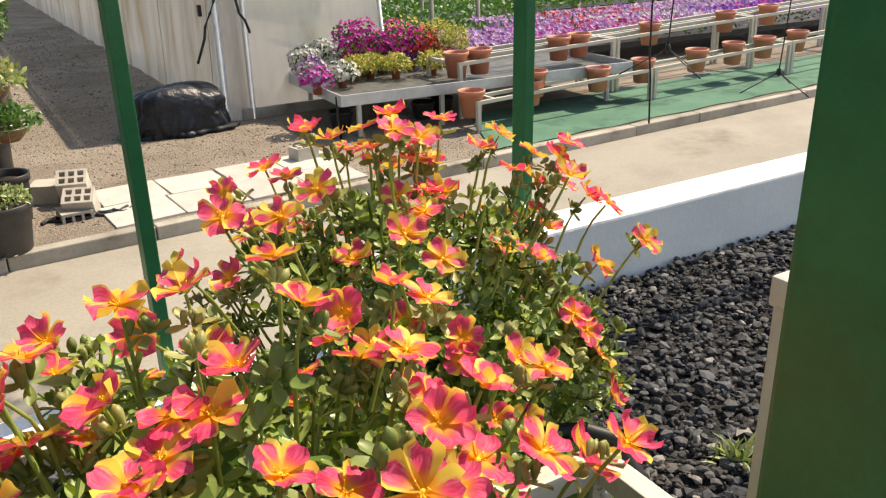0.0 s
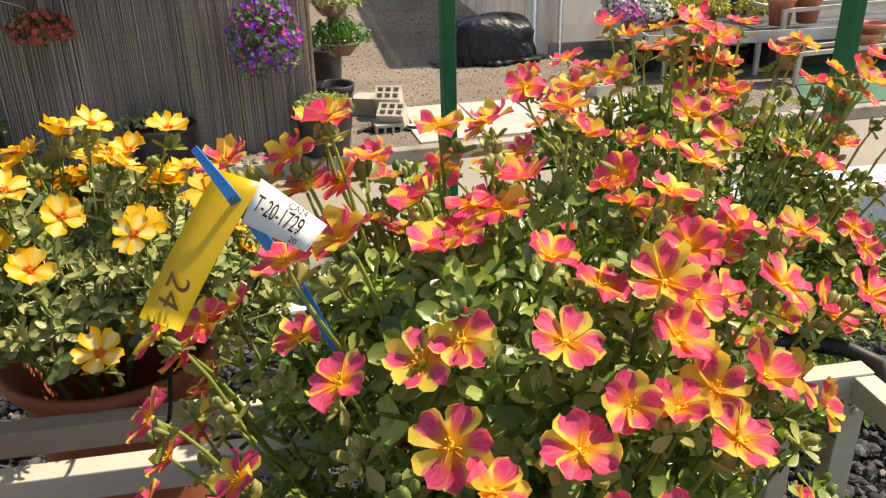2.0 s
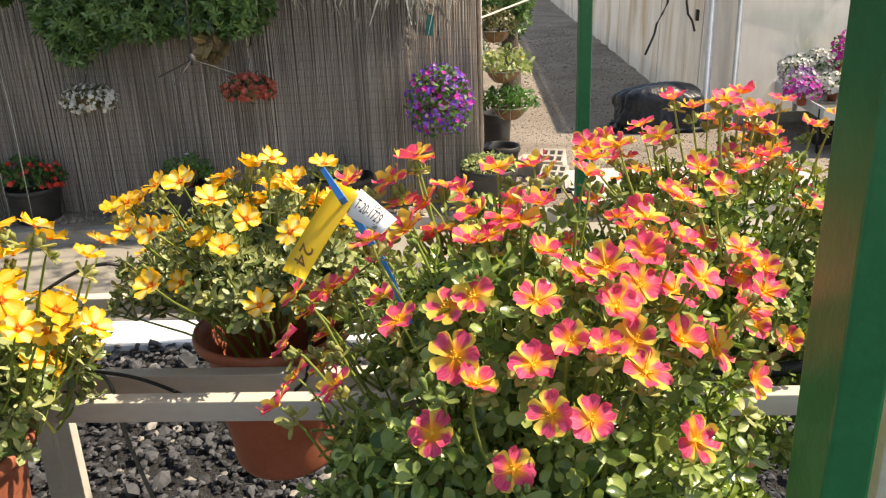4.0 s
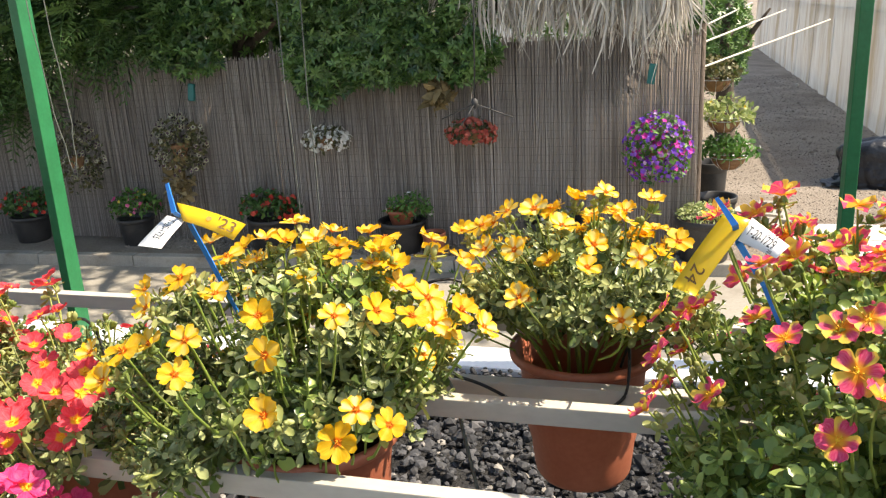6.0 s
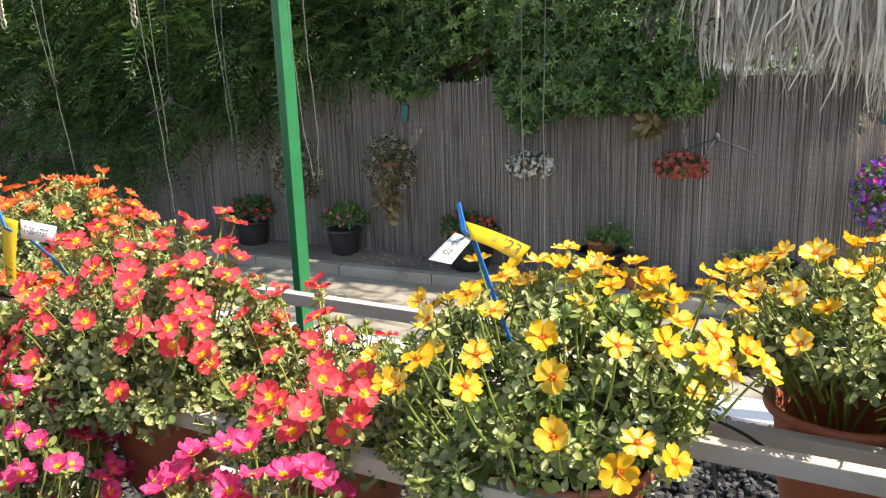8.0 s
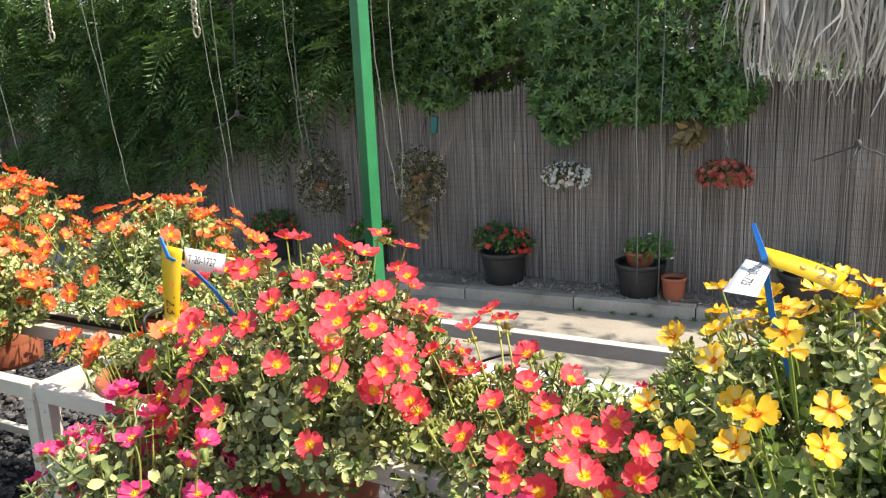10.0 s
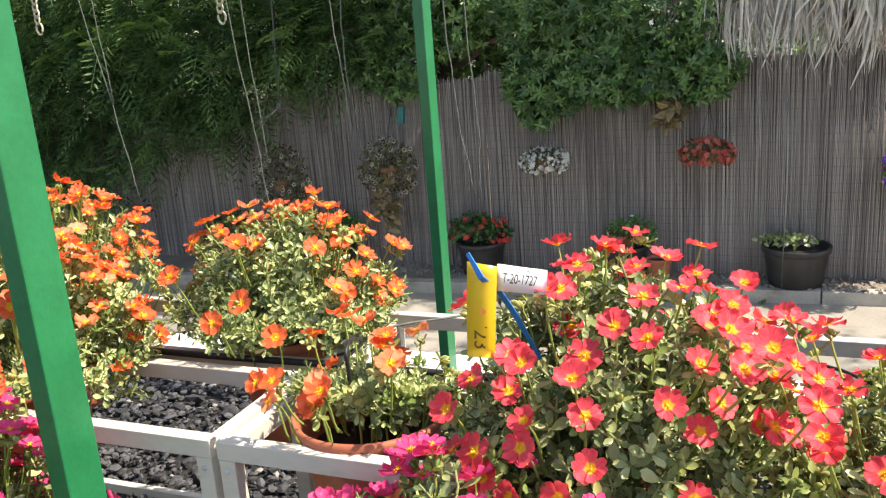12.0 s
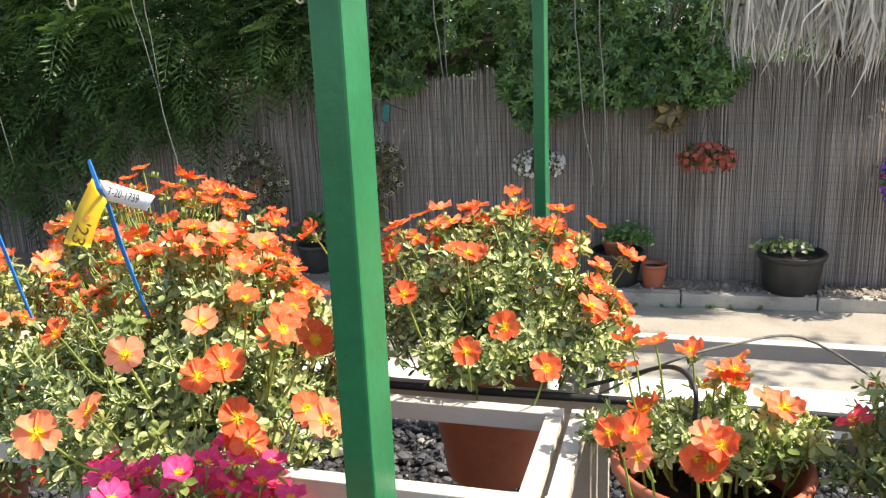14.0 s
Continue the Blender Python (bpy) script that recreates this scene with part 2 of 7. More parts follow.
M_INK = surface("black_ink", (0.012, 0.012, 0.014), (0.025, 0.025, 0.03), 0.6, 30.0, 200.0, 0.02)
M_PEN = surface("brown_pen_ink", (0.10, 0.055, 0.012), (0.16, 0.09, 0.02), 0.6, 30.0, 200.0, 0.02)
M_SPOT = surface("orange_ink", (0.70, 0.22, 0.04), (0.78, 0.28, 0.06), 0.6, 30.0, 200.0, 0.02)
M_BLUE = surface("blue_plastic", (0.012, 0.16, 0.52), (0.02, 0.21, 0.62), 0.35, 20.0, 150.0, 0.03, dist=0.001)
M_COIR = surface("coir_liner", (0.20, 0.10, 0.05), (0.34, 0.19, 0.10), 0.95, 20.0, 120.0, 0.8, dist=0.01)
M_BRASS = surface("pale_plated_chain", (0.50, 0.44, 0.30), (0.66, 0.60, 0.44), 0.4, 20.0, 90.0, 0.05, metal=0.3)
M_BACKING = surface("reed_backing", (0.17, 0.145, 0.128), (0.28, 0.24, 0.212), 0.9, 6.0, 60.0, 0.3, stretch=(10, 10, 1))
M_BIND = surface("binding_twine", (0.12, 0.105, 0.095), (0.22, 0.19, 0.17), 0.8, 20.0, 100.0, 0.1)
M_OLDSTEEL = surface("dull_old_steel", (0.13, 0.125, 0.115), (0.23, 0.22, 0.20), 0.7, 6.0, 60.0, 0.15)
M_GALV = surface("galvanised_steel", (0.45, 0.47, 0.48), (0.62, 0.64, 0.65), 0.45, 6.0, 60.0, 0.08, metal=0.35)


# ---- mesh helpers ----
class Shape:
    """Gathers vertices, faces and petal coordinates for one mesh."""

    def __init__(self):
        self.v, self.f, self.uv = [], [], []

    def add(self, verts, faces, uvs=None, m=None):
        o = len(self.v)
        self.v += [tuple(m @ Vector(p)) for p in verts] if m is not None else [tuple(p) for p in verts]
        self.f += [tuple(i + o for i in f) for f in faces]
        self.uv += list(uvs) if uvs is not None else [(0.5, 0.5)] * len(verts)

    def box(self, lo, hi, m=None, bevel=0.0):
        (x0, y0, z0), (x1, y1, z1) = lo, hi
        if bevel <= 0:
            v = [(x, y, z) for z in (z0, z1) for y in (y0, y1) for x in (x0, x1)]
            self.add(v, [(0, 2, 3, 1), (4, 5, 7, 6), (0, 1, 5, 4), (2, 6, 7, 3), (0, 4, 6, 2), (1, 3, 7, 5)], None, m)
            return
        bm = bmesh.new()
        bmesh.ops.create_cube(bm, size=1.0)
        bmesh.ops.scale(bm, vec=(x1 - x0, y1 - y0, z1 - z0), verts=bm.verts)
        bmesh.ops.translate(bm, vec=((x0 + x1) / 2, (y0 + y1) / 2, (z0 + z1) / 2), verts=bm.verts)
        bmesh.ops.bevel(bm, geom=bm.edges[:], offset=bevel, segments=2, affect="EDGES", profile=0.6)
        bm.verts.index_update()
        self.add([p.co for p in bm.verts], [[p.index for p in f.verts] for f in bm.faces], None, m)
        bm.free()

    def tube(self, pts, r, sides=6, cap=True):
        pts = [Vector(p) for p in pts]
        rs = r if isinstance(r, (list, tuple)) else [r] * len(pts)
        v, f = [], []
        for i, p in enumerate(pts):
            d = (pts[min(i + 1, len(pts) - 1)] - pts[max(i - 1, 0)]).normalized()
            a = d.cross(Vector((0, 0, 1)) if abs(d.z) < 0.9 else Vector((1, 0, 0))).normalized()
            b = d.cross(a)
            for k in range(sides):
                t = math.tau * k / sides
                v.append(p + (a * math.cos(t) + b * math.sin(t)) * rs[i])
        for i in range(len(pts) - 1):
            for k in range(sides):
                f.append((i * sides + k, i * sides + (k + 1) % sides, (i + 1) * sides + (k + 1) % sides, (i + 1) * sides + k))
        if cap:
            f.append(tuple(range(sides)))
            f.append(tuple(range((len(pts) - 1) * sides, len(pts) * sides)))
        self.add(v, f)

    def lathe(self, profile, sides=32, m=None):
        v, f = [], []
        for r, z in profile:
            for k in range(sides):
                t = math.tau * k / sides
                v.append((r * math.cos(t), r * math.sin(t), z))
        for i in range(len(profile) - 1):
            for k in range(sides):
                f.append((i * sides + k, i * sides + (k + 1) % sides, (i + 1) * sides + (k + 1) % sides, (i + 1) * sides + k))
        self.add(v, f, None, m)

    def disc(self, r, z, sides=24, m=None):
        self.add([(r * math.cos(math.tau * k / sides), r * math.sin(math.tau * k / sides), z) for k in range(sides)], [tuple(range(sides))], None, m)

    def mesh(self, name, mat, smooth=True):
        me = bpy.data.meshes.new(name)
        me.from_pydata(self.v, [], self.f)
        me.materials.append(mat)
        uv = me.uv_layers.new(name="UVMap")
        idx = np.empty(len(me.loops), dtype=np.int32)
        me.loops.foreach_get("vertex_index", idx)
        uv.data.foreach_set("uv", np.array(self.uv, dtype=np.float32)[idx].ravel())
        if smooth:
            me.polygons.foreach_set("use_smooth", np.ones(len(me.polygons), dtype=bool))
        me.update()
        return me


def thing(name, label, category, group="", at=(0, 0, 0), kind=""):
    ob = new(name)
    ob.empty_display_size = 0.05
    ob.location = at
    return tagged(ob, label, category, group, kind)


def part(name, shape, mat, parent, label="", smooth=True, kind=""):
    me = shape if isinstance(shape, bpy.types.Mesh) else shape.mesh(name, mat, smooth)
    ob = new(name, me)
    ob.parent = parent
    if label:
        ob["label"] = label
    if kind:
        ob["kind"] = kind
    return ob


def solid(name, shape, mat, label, category, group="", smooth=False, kind=""):
    return tagged(new(name, shape.mesh(name, mat, smooth)), label, category, group, kind)


def leaf_quads(rng, centres, size, droop=0.3, aspect=0.42, up=0.5, jitter=0.35):
    """Folded, pointed leaves at the given places, as arrays of vertices and faces."""
    n = len(centres)
    d = rng.normal(size=(n, 3))
    d[:, 2] -= droop
    d /= np.linalg.norm(d, axis=1)[:, None]
    nrm = rng.normal(size=(n, 3)) * 0.7 + np.array([0, -0.4, up])
    s = np.cross(d, nrm)
    s /= np.linalg.norm(s, axis=1)[:, None]
    k = np.cross(s, d)
    L = size * (1 + jitter * rng.uniform(-1, 1, (n, 1)))
    W = L * aspect * 0.5
    p0 = centres
    p1 = centres + d * L * 0.45
    p2 = centres + d * L - k * L * 0.15
    a = centres + d * L * 0.35 + s * W + k * L * 0.06
    b = centres + d * L * 0.35 - s * W + k * L * 0.06
    a2 = centres + d * L * 0.72 + s * W * 0.7
    b2 = centres + d * L * 0.72 - s * W * 0.7
    v = np.stack([p0, a, a2, p2, b2, b, p1], 1).reshape(-1, 3)
    o = np.arange(n)[:, None] * 7
    f = np.concatenate([o + np.array([[0, 1, 2, 6]]), o + np.array([[6, 2, 3, 4]]), o + np.array([[0, 6, 4, 5]])], 0)
    return v, f


def np_mesh(name, v, f, mat, smooth=True):
    me = bpy.data.meshes.new(name)
    f = np.asarray(f, dtype=np.int32)
    me.vertices.add(len(v))
    me.vertices.foreach_set("co", np.asarray(v, dtype=np.float32).ravel())
    me.loops.add(f.size)
    me.loops.foreach_set("vertex_index", f.ravel())
    me.polygons.add(len(f))
    me.polygons.foreach_set("loop_start", np.arange(len(f), dtype=np.int32) * f.shape[1])
    me.polygons.foreach_set("use_smooth", np.full(len(f), smooth))
    me.materials.append(mat)
    me.update(calc_edges=True)
    return me


# ---- setting: ground, terrace, road, kerb, fence ----
rng = np.random.default_rng(7)
ROAD, YARD = -1.12, -1.0

s = Shape()
s.box((-400, -400, -1.6), (400, 400, -1.15))
solid("ground", s, M_DIRT, "brown gritty earth reaching to the horizon", "ground", kind="structure")
s = Shape()
s.box((-40, 2.40, -1.5), (40, 9.2, ROAD))
solid("road", s, M_ROAD, "worn pale concrete lane with brown stains", "road", kind="structure")
s = Shape()
s.box((-40, 6.90, -1.5), (40, 90, YARD), Matrix.Rotation(radians(3.15), 4, "Z"))
solid("yard_ground", s, M_DIRT, "raised yard of brown gritty earth behind the kerb", "ground", kind="structure")
s = Shape()
s.box((-16, -9, -1.4), (16, 2.27, -0.03))
solid("terrace_ground", s, M_GRAVEL_BED, "dark gravel bed of the raised terrace", "ground", kind="structure")
s = Shape()
s.box((-16, 2.26, -1.3), (1.0, 2.46, 0.004), None, 0.012)
s.box((1.002, 2.26, -1.3), (16, 2.46, 0.26), None, 0.012)
solid("wall_terrace", s, M_STUCCO, "low white stucco retaining wall along the terrace", "wall", kind="structure")


def stones(n, box, size, seed):
    """Broken pebbles lying over each other, as vertices and faces."""
    r = np.random.default_rng(seed)
    t = (1 + 5 ** 0.5) / 2
    ico = np.array([(-1, t, 0), (1, t, 0), (-1, -t, 0), (1, -t, 0), (0, -1, t), (0, 1, t), (0, -1, -t), (0, 1, -t), (t, 0, -1), (t, 0, 1), (-t, 0, -1), (-t, 0, 1)])
    ico /= np.linalg.norm(ico[0])
    tri = np.array([(0, 11, 5), (0, 5, 1), (0, 1, 7), (0, 7, 10), (0, 10, 11), (1, 5, 9), (5, 11, 4), (11, 10, 2), (10, 7, 6), (7, 1, 8), (3, 9, 4), (3, 4, 2),
                    (3, 2, 6), (3, 6, 8), (3, 8, 9), (4, 9, 5), (2, 4, 11), (6, 2, 10), (8, 6, 7), (9, 8, 1)])
    (x0, y0, z0), (x1, y1, z1) = box
    c = np.stack([r.uniform(x0, x1, n), r.uniform(y0, y1, n), r.uniform(z0, z1, n)], 1)
    rad = size * np.exp(r.normal(0, 0.35, (n, 1, 1)))
    v = ico[None] * (1 + r.uniform(-0.28, 0.28, (n, 12, 1))) * r.uniform(0.55, 1.25, (n, 1, 3)) * rad
    v[:, :, 2] *= 0.65
    a, b = r.uniform(0, math.tau, n), r.normal(0, 0.35, n)
    ca, sa, cb, sb = np.cos(a)[:, None], np.sin(a)[:, None], np.cos(b)[:, None], np.sin(b)[:, None]
    y, z = v[:, :, 1] * cb - v[:, :, 2] * sb, v[:, :, 1] * sb + v[:, :, 2] * cb
    x = v[:, :, 0]
    v = np.stack([x * ca - y * sa, x * sa + y * ca, z], 2) + c[:, None, :]
    return v.reshape(-1, 3), (tri[None] + np.arange(n)[:, None, None] * 12).reshape(-1, 3)


def stone_paint():
    m, nt, out = start("basalt_pebble")
    r = node(nt, "ShaderNodeNewGeometry").outputs["Random Per Island"]
    n = noise_(nt, 45.0, 4.0, coords(nt))
    patch = noise_(nt, 1.3, 4.0, coords(nt))
    col = mixc(nt, step(nt, r, 0.1, 1.0), (0.022, 0.023, 0.026), (0.095, 0.095, 0.10))
    col = mixc(nt, math_(nt, "MULTIPLY", step(nt, n, 0.45, 0.8), 0.5), col, (0.16, 0.155, 0.15))
    col = mixc(nt, math_(nt, "MULTIPLY", step(nt, r, 0.955, 0.97), 0.8), col, (0.34, 0.31, 0.27))
    col = mixc(nt, math_(nt, "MULTIPLY", step(nt, patch, 0.58, 0.72), 0.55), col, (0.17, 0.14, 0.11))
    b = node(nt, "ShaderNodeBump", {"Height": n, "Strength": 0.4, "Distance": 0.004})
    p = node(nt, "ShaderNodeBsdfPrincipled", {"Base Color": col, "Roughness": 0.78, "Normal": b.outputs[0], "Specular IOR Level": 0.35})
    nt.links.new(p.outputs[0], out.inputs[0])
    return m


M_STONE = stone_paint()
v1, f1 = stones(20500, ((-4.6, 0.35, -0.032), (1.2, 2.26, 0.004)), 0.0130, 3)
v2, f2 = stones(12500, ((0.9, 0.3, -0.030), (3.9, 2.26, 0.006)), 0.0132, 4)
v3, f3 = stones(2500, ((-4.6, -0.6, -0.035), (1.2, 0.35, 0.004)), 0.018, 5)
tagged(new("gravel", np_mesh("gravel", np.concatenate([v1, v2, v3]), np.concatenate([f1, f2 + len(v1), f3 + len(v1) + len(v2)]), M_STONE, False)),
       "loose dark basalt gravel with a few pale chips", "gravel", kind="stuff")
v4, f4 = stones(1600, ((-6.0, 6.75, YARD - 0.012), (0.2, 7.3, YARD + 0.012)), 0.02, 8)
v5, f5 = stones(13000, ((0.1, 7.2, YARD - 0.006), (5.2, 12.5, YARD + 0.005)), 0.0085, 9)
v6, f6 = stones(6000, ((0.3, 12.0, YARD - 0.010), (3.2, 24.0, YARD + 0.007)), 0.013, 10)
M_GRIT = surface("earth_chips", (0.16, 0.132, 0.105), (0.36, 0.31, 0.26), 0.95, 9.0, 60.0, 0.4)
tagged(new("yard_chips", np_mesh("yard_chips", np.concatenate([v4, v5, v6]), np.concatenate([f4, f5 + len(v4), f6 + len(v4) + len(v5)]), M_GRIT, False)),
       "brown bark and stone chips strewn on the yard", "gravel", kind="stuff")


def kerb_y(x):
    return 6.80 + 0.055 * x


kerb = thing("kerb", "grey concrete kerb stones with open joints along the lane", "kerb", kind="structure")
k0 = Shape()
k0.box((0.004, 0.0, -0.25), (1.146, 0.13, 0.12), None, 0.012)
k_mesh = k0.mesh("kerb_stone", M_KERB, False)
for i in range(-14, 15):
    x = i * 1.15 + 0.12
    ob = part("kerb_stone", k_mesh, None, kerb)
    ob.matrix_basis = pose(x, kerb_y(x) + rng.normal(0, 0.004), ROAD + rng.normal(0, 0.004), 0, 0, 3.15)

# fence of reeds
FENCE_Y = 7.15
fence = thing("fence", "weathered grey-brown reed fence, two metres high", "fence", kind="structure")
edges = [-12.6, -10.4, -8.3, -6.2, -4.15, -2.05, 0.045]
tops = [0.55, 0.70, 0.90, 0.97, 1.02, 1.05]
one_reed = []
for k in range(6):
    sh = Shape()
    sh.tube([(0, 0, 0), (rng.normal(0, 0.005), rng.normal(0, 0.004), 0.5), (rng.normal(0, 0.010), 0, 1.0)], [0.0046, 0.0046, 0.0037], 5, False)
    one_reed.append(sh.mesh("reed", M_REED))
x = edges[5]
while x < edges[6]:
    ob = part("reed", one_reed[int(rng.integers(6))], None, fence)
    w_ = rng.uniform(0.62, 1.15)
    ob.matrix_basis = pose(x, FENCE_Y + rng.uniform(-0.012, 0.012), YARD - 0.02) @ Matrix.Diagonal((w_, w_, tops[5] + 0.02 * math.sin(x * 1.7) + rng.normal(0, 0.012) - YARD + 0.02, 1))
    x += 0.0074 * w_ + (rng.uniform(0.003, 0.009) if rng.random() < 0.018 else 0.0)
for i in range(5):
    sh = Shape()
    x = edges[i]
    while x < edges[i + 1]:
        r = rng.uniform(0.0028, 0.0054)
        lean, bow = rng.normal(0, 0.012), rng.normal(0, 0.006)
        top = tops[i] + 0.02 * math.sin(x * 1.7) + rng.normal(0, 0.012)
        y = FENCE_Y + rng.uniform(-0.012, 0.012)
        sh.tube([(x, y, YARD - 0.02), (x + bow, y + rng.normal(0, 0.004), 0.0), (x + lean, y, top)], [r, r, r * 0.8], 4, False)
        x += r * 1.6 + (rng.uniform(0.003, 0.009) if rng.random() < 0.018 else 0.0)
    part("reed_panel", sh, M_REED, fence, kind="stuff")
for i in range(6):
    wires = Shape()
    for z in np.arange(YARD + 0.12, tops[i] - 0.03, 0.075):
        pts = [(x, FENCE_Y - 0.018 + 0.002 * math.sin(9 * x), z + 0.006 * math.sin(5 * x + z * 7)) for x in np.linspace(edges[i], edges[i + 1], 24)]
        wires.tube(pts, 0.0013, 4, False)
    part("binding_wire", wires, M_BIND, fence)
for x in [e + 0.02 for e in edges]:
    p = Shape()
    p.tube([(x, FENCE_Y + 0.05, YARD - 0.05), (x, FENCE_Y + 0.05, 1.1)], 0.022, 8)
    part("fence_post", p, M_BARK, fence)
# solid sheet added behind the reeds so no light shows through gaps
for i in range(6):
    b = Shape()
    b.box((edges[i], FENCE_Y + 0.02, YARD - 0.05), (edges[i + 1] - 0.004, FENCE_Y + 0.024, tops[i] - 0.05))
    part("shade_net", b, M_BACKING, fence, "brown sheet added behind the reeds to darken their gaps")

# green posts of the frame over the benches
POSTS = ((-2.615, 0.225), (-2.706, 2.228), (0.383, 0.212), (0.426, 2.488), (1.841, 2.488))
pm = Shape()
pm.box((-0.021, -0.04, -0.05), (0.021, 0.04, 2.75), None, 0.004)
post_mesh = pm.mesh("green_post", M_GREEN, False)
for x, y in POSTS:
    ob = new("green_post", post_mesh)
    ob.matrix_basis = pose(x, y, 0.0)
    tagged(ob, "glossy green painted square steel post standing in the gravel", "post", "posts of the terrace frame", "structure")
for y in (0.225, 2.215):
    s = Shape()
    s.box((-8.0, y - 0.025, 2.72), (5.0, y + 0.025, 2.77))
    solid("green_beam", s, M_GREEN, "green painted steel beam on the posts", "beam", "beams of the terrace frame", kind="structure")

# ---- plant benches ----
RAILS = ((0.368, 0.702), (0.682, 0.694), (0.806, 0.673), (1.108, 0.692), (-0.010, 0.36), (0.310, 0.36))


def bench(x0, x1):
    b = thing("plant_bench", "tiered bench of white painted aluminium rails, paint chipped", "plant bench", "plant benches", (0, 0, 0))
    for y, z in RAILS:
        r = Shape()
        r.box((x0, y - 0.015, z - 0.037), (x1, y + 0.015, z), None, 0.002)
        part("rail", r, M_ALU, b, smooth=False)
        for x in (x0 + 0.019, x1 - 0.019):
            r = Shape()
            r.box((x - 0.0175, y - 0.0145, -0.03), (x + 0.0175, y + 0.0145, z - 0.0375), None, 0.002)
            part("leg", r, M_ALU, b, smooth=False)
            r = Shape()
            r.lathe([(0.0, 0.0), (0.0055, 0.0), (0.0055, 0.003), (0.003, 0.0045), (0.0, 0.005)], 8, Matrix.Translation((x, y - 0.0145, z - 0.058)) @ Matrix.Rotation(radians(90), 4, "X"))
            part("bolt", r, M_GALV, b, smooth=False)
    for x in (x0 + 0.015, x1 - 0.015):
        for ya, yb, z in ((0.387, 0.663, 0.691), (0.825, 1.089, 0.671), (0.009, 0.291, 0.357)):
            r = Shape()
            r.box((x - 0.015, ya - 0.003, z - 0.035), (x + 0.015, yb + 0.003, z), None, 0.002)
            part("cross_bar", r, M_ALU, b, smooth=False)
    r = Shape()
    r.box((x0 + 0.04, 1.095, 0.0), (x1 - 0.04, 1.121, 0.032), None, 0.002)
    part("foot_rail", r, M_ALU, b, smooth=False)
    return b


bench(-0.912, 0.655)
bench(-2.404, -0.922)
bench(-3.905, -2.418)
bench(-5.45, -3.915)
# black irrigation pipe lying between the two rows, with droppers
pipe = thing("irrigation_pipe", "black plastic irrigation pipe with thin droppers along the benches", "pipe")
p = Shape()
p.tube([(x, 0.780 + 0.004 * math.sin(3 * x), 0.678 + 0.003 * math.sin(5 * x)) for x in np.linspace(-5.4, -1.2, 44)] + [(-1.12, 0.775, 0.66), (-1.08, 0.76, 0.60), (-1.07, 0.75, 0.02)], 0.0085, 8)
p.tube([(0.42, 0.78, 0.66), (0.60, 0.775, 0.685), (0.66, 0.735, 0.688), (0.695, 0.71, 0.675), (0.705, 0.66, 0.62), (0.70, 0.60, 0.45), (0.70, 0.58, 0.02)], 0.0125, 10)
part("main_pipe", p, M_PIPE, pipe)
for bx in (-4.6, -3.4, -1.5):
    c = Shape()
    c.box((bx - 0.006, 0.770, 0.668), (bx + 0.006, 0.7905, 0.688))
    part("pipe_strap", c, M_GALV, pipe)


def dropper(pts, r=0.0032, mat=None):
    out = []
    pts = [Vector(p) for p in pts]
    for i in range(len(pts) - 1):
        p0, p1, p2, p3 = pts[max(i - 1, 0)], pts[i], pts[i + 1], pts[min(i + 2, len(pts) - 1)]
        for k in range(6):
            t = k / 6
            out.append(0.5 * ((2 * p1) + (p2 - p0) * t + (2 * p0 - 5 * p1 + 4 * p2 - p3) * t * t + (3 * p1 - p0 - 3 * p2 + p3) * t ** 3))
    out.append(pts[-1])
    d = Shape()
    d.tube(out, r, 6)
    part("dropper_tube", d, mat or M_PIPE, pipe)


dropper([(-0.75, 0.780, 0.675), (-0.66, 0.76, 0.70), (-0.585, 0.745, 0.695), (-0.545, 0.70, 0.60), (-0.51, 0.73, 0.35), (-0.47, 0.80, 0.03)], 0.0036, M_ROPE)
dropper([(-0.80, 0.780, 0.68), (-0.66, 0.755, 0.705), (-0.55, 0.75, 0.697), (-0.47, 0.755, 0.66), (-0.42, 0.77, 0.61)])
dropper([(-0.27, 0.93, 0.66), (-0.252, 0.86, 0.735), (-0.248, 0.80, 0.70), (-0.255, 0.788, 0.665), (-0.275, 0.784, 0.645)])
dropper([(-2.36, 0.780, 0.69), (-2.228, 0.70, 0.80), (-2.12, 0.80, 0.80), (-1.99, 0.90, 0.783), (-1.85, 0.80, 0.73)], 0.0026, M_ROPE)
dropper([(-2.40, 0.800, 0.69), (-2.32, 0.78, 0.727), (-2.232, 0.62, 0.822), (-2.195, 0.505, 0.842), (-2.192, 0.50, 0.777), (-2.19, 0.50, 0.66)], 0.0042)
dropper([(-0.95, 0.780, 0.68), (-0.75, 0.80, 0.80), (-0.60, 0.86, 0.86), (-0.47, 0.93, 0.74)])
dropper([(-1.60, 0.780, 0.68), (-1.40, 0.74, 0.78), (-1.25, 0.62, 0.76), (-1.22, 0.55, 0.66)])


# ---- potted purslane ----
def pot_meshes():
    b = Shape()
    prof = [(0.0, 0.070), (0.086, 0.070), (0.096, 0.075), (0.103, 0.088), (0.112, 0.17), (0.122, 0.25), (0.133, 0.343), (0.137, 0.347), (0.1495, 0.349), (0.1535, 0.353),
            (0.1545, 0.363), (0.152, 0.370), (0.146, 0.372), (0.141, 0.367), (0.134, 0.345), (0.126, 0.27), (0.119, 0.19), (0.112, 0.16)]
    b.lathe(prof, 48)
    s_ = Shape()
    s_.lathe([(0.0, 0.302), (0.05, 0.306), (0.10, 0.300), (0.129, 0.292)], 24)
    return b, s_


_b, _s = pot_meshes()
POT_MESH = _b.mesh("pot", M_POT)
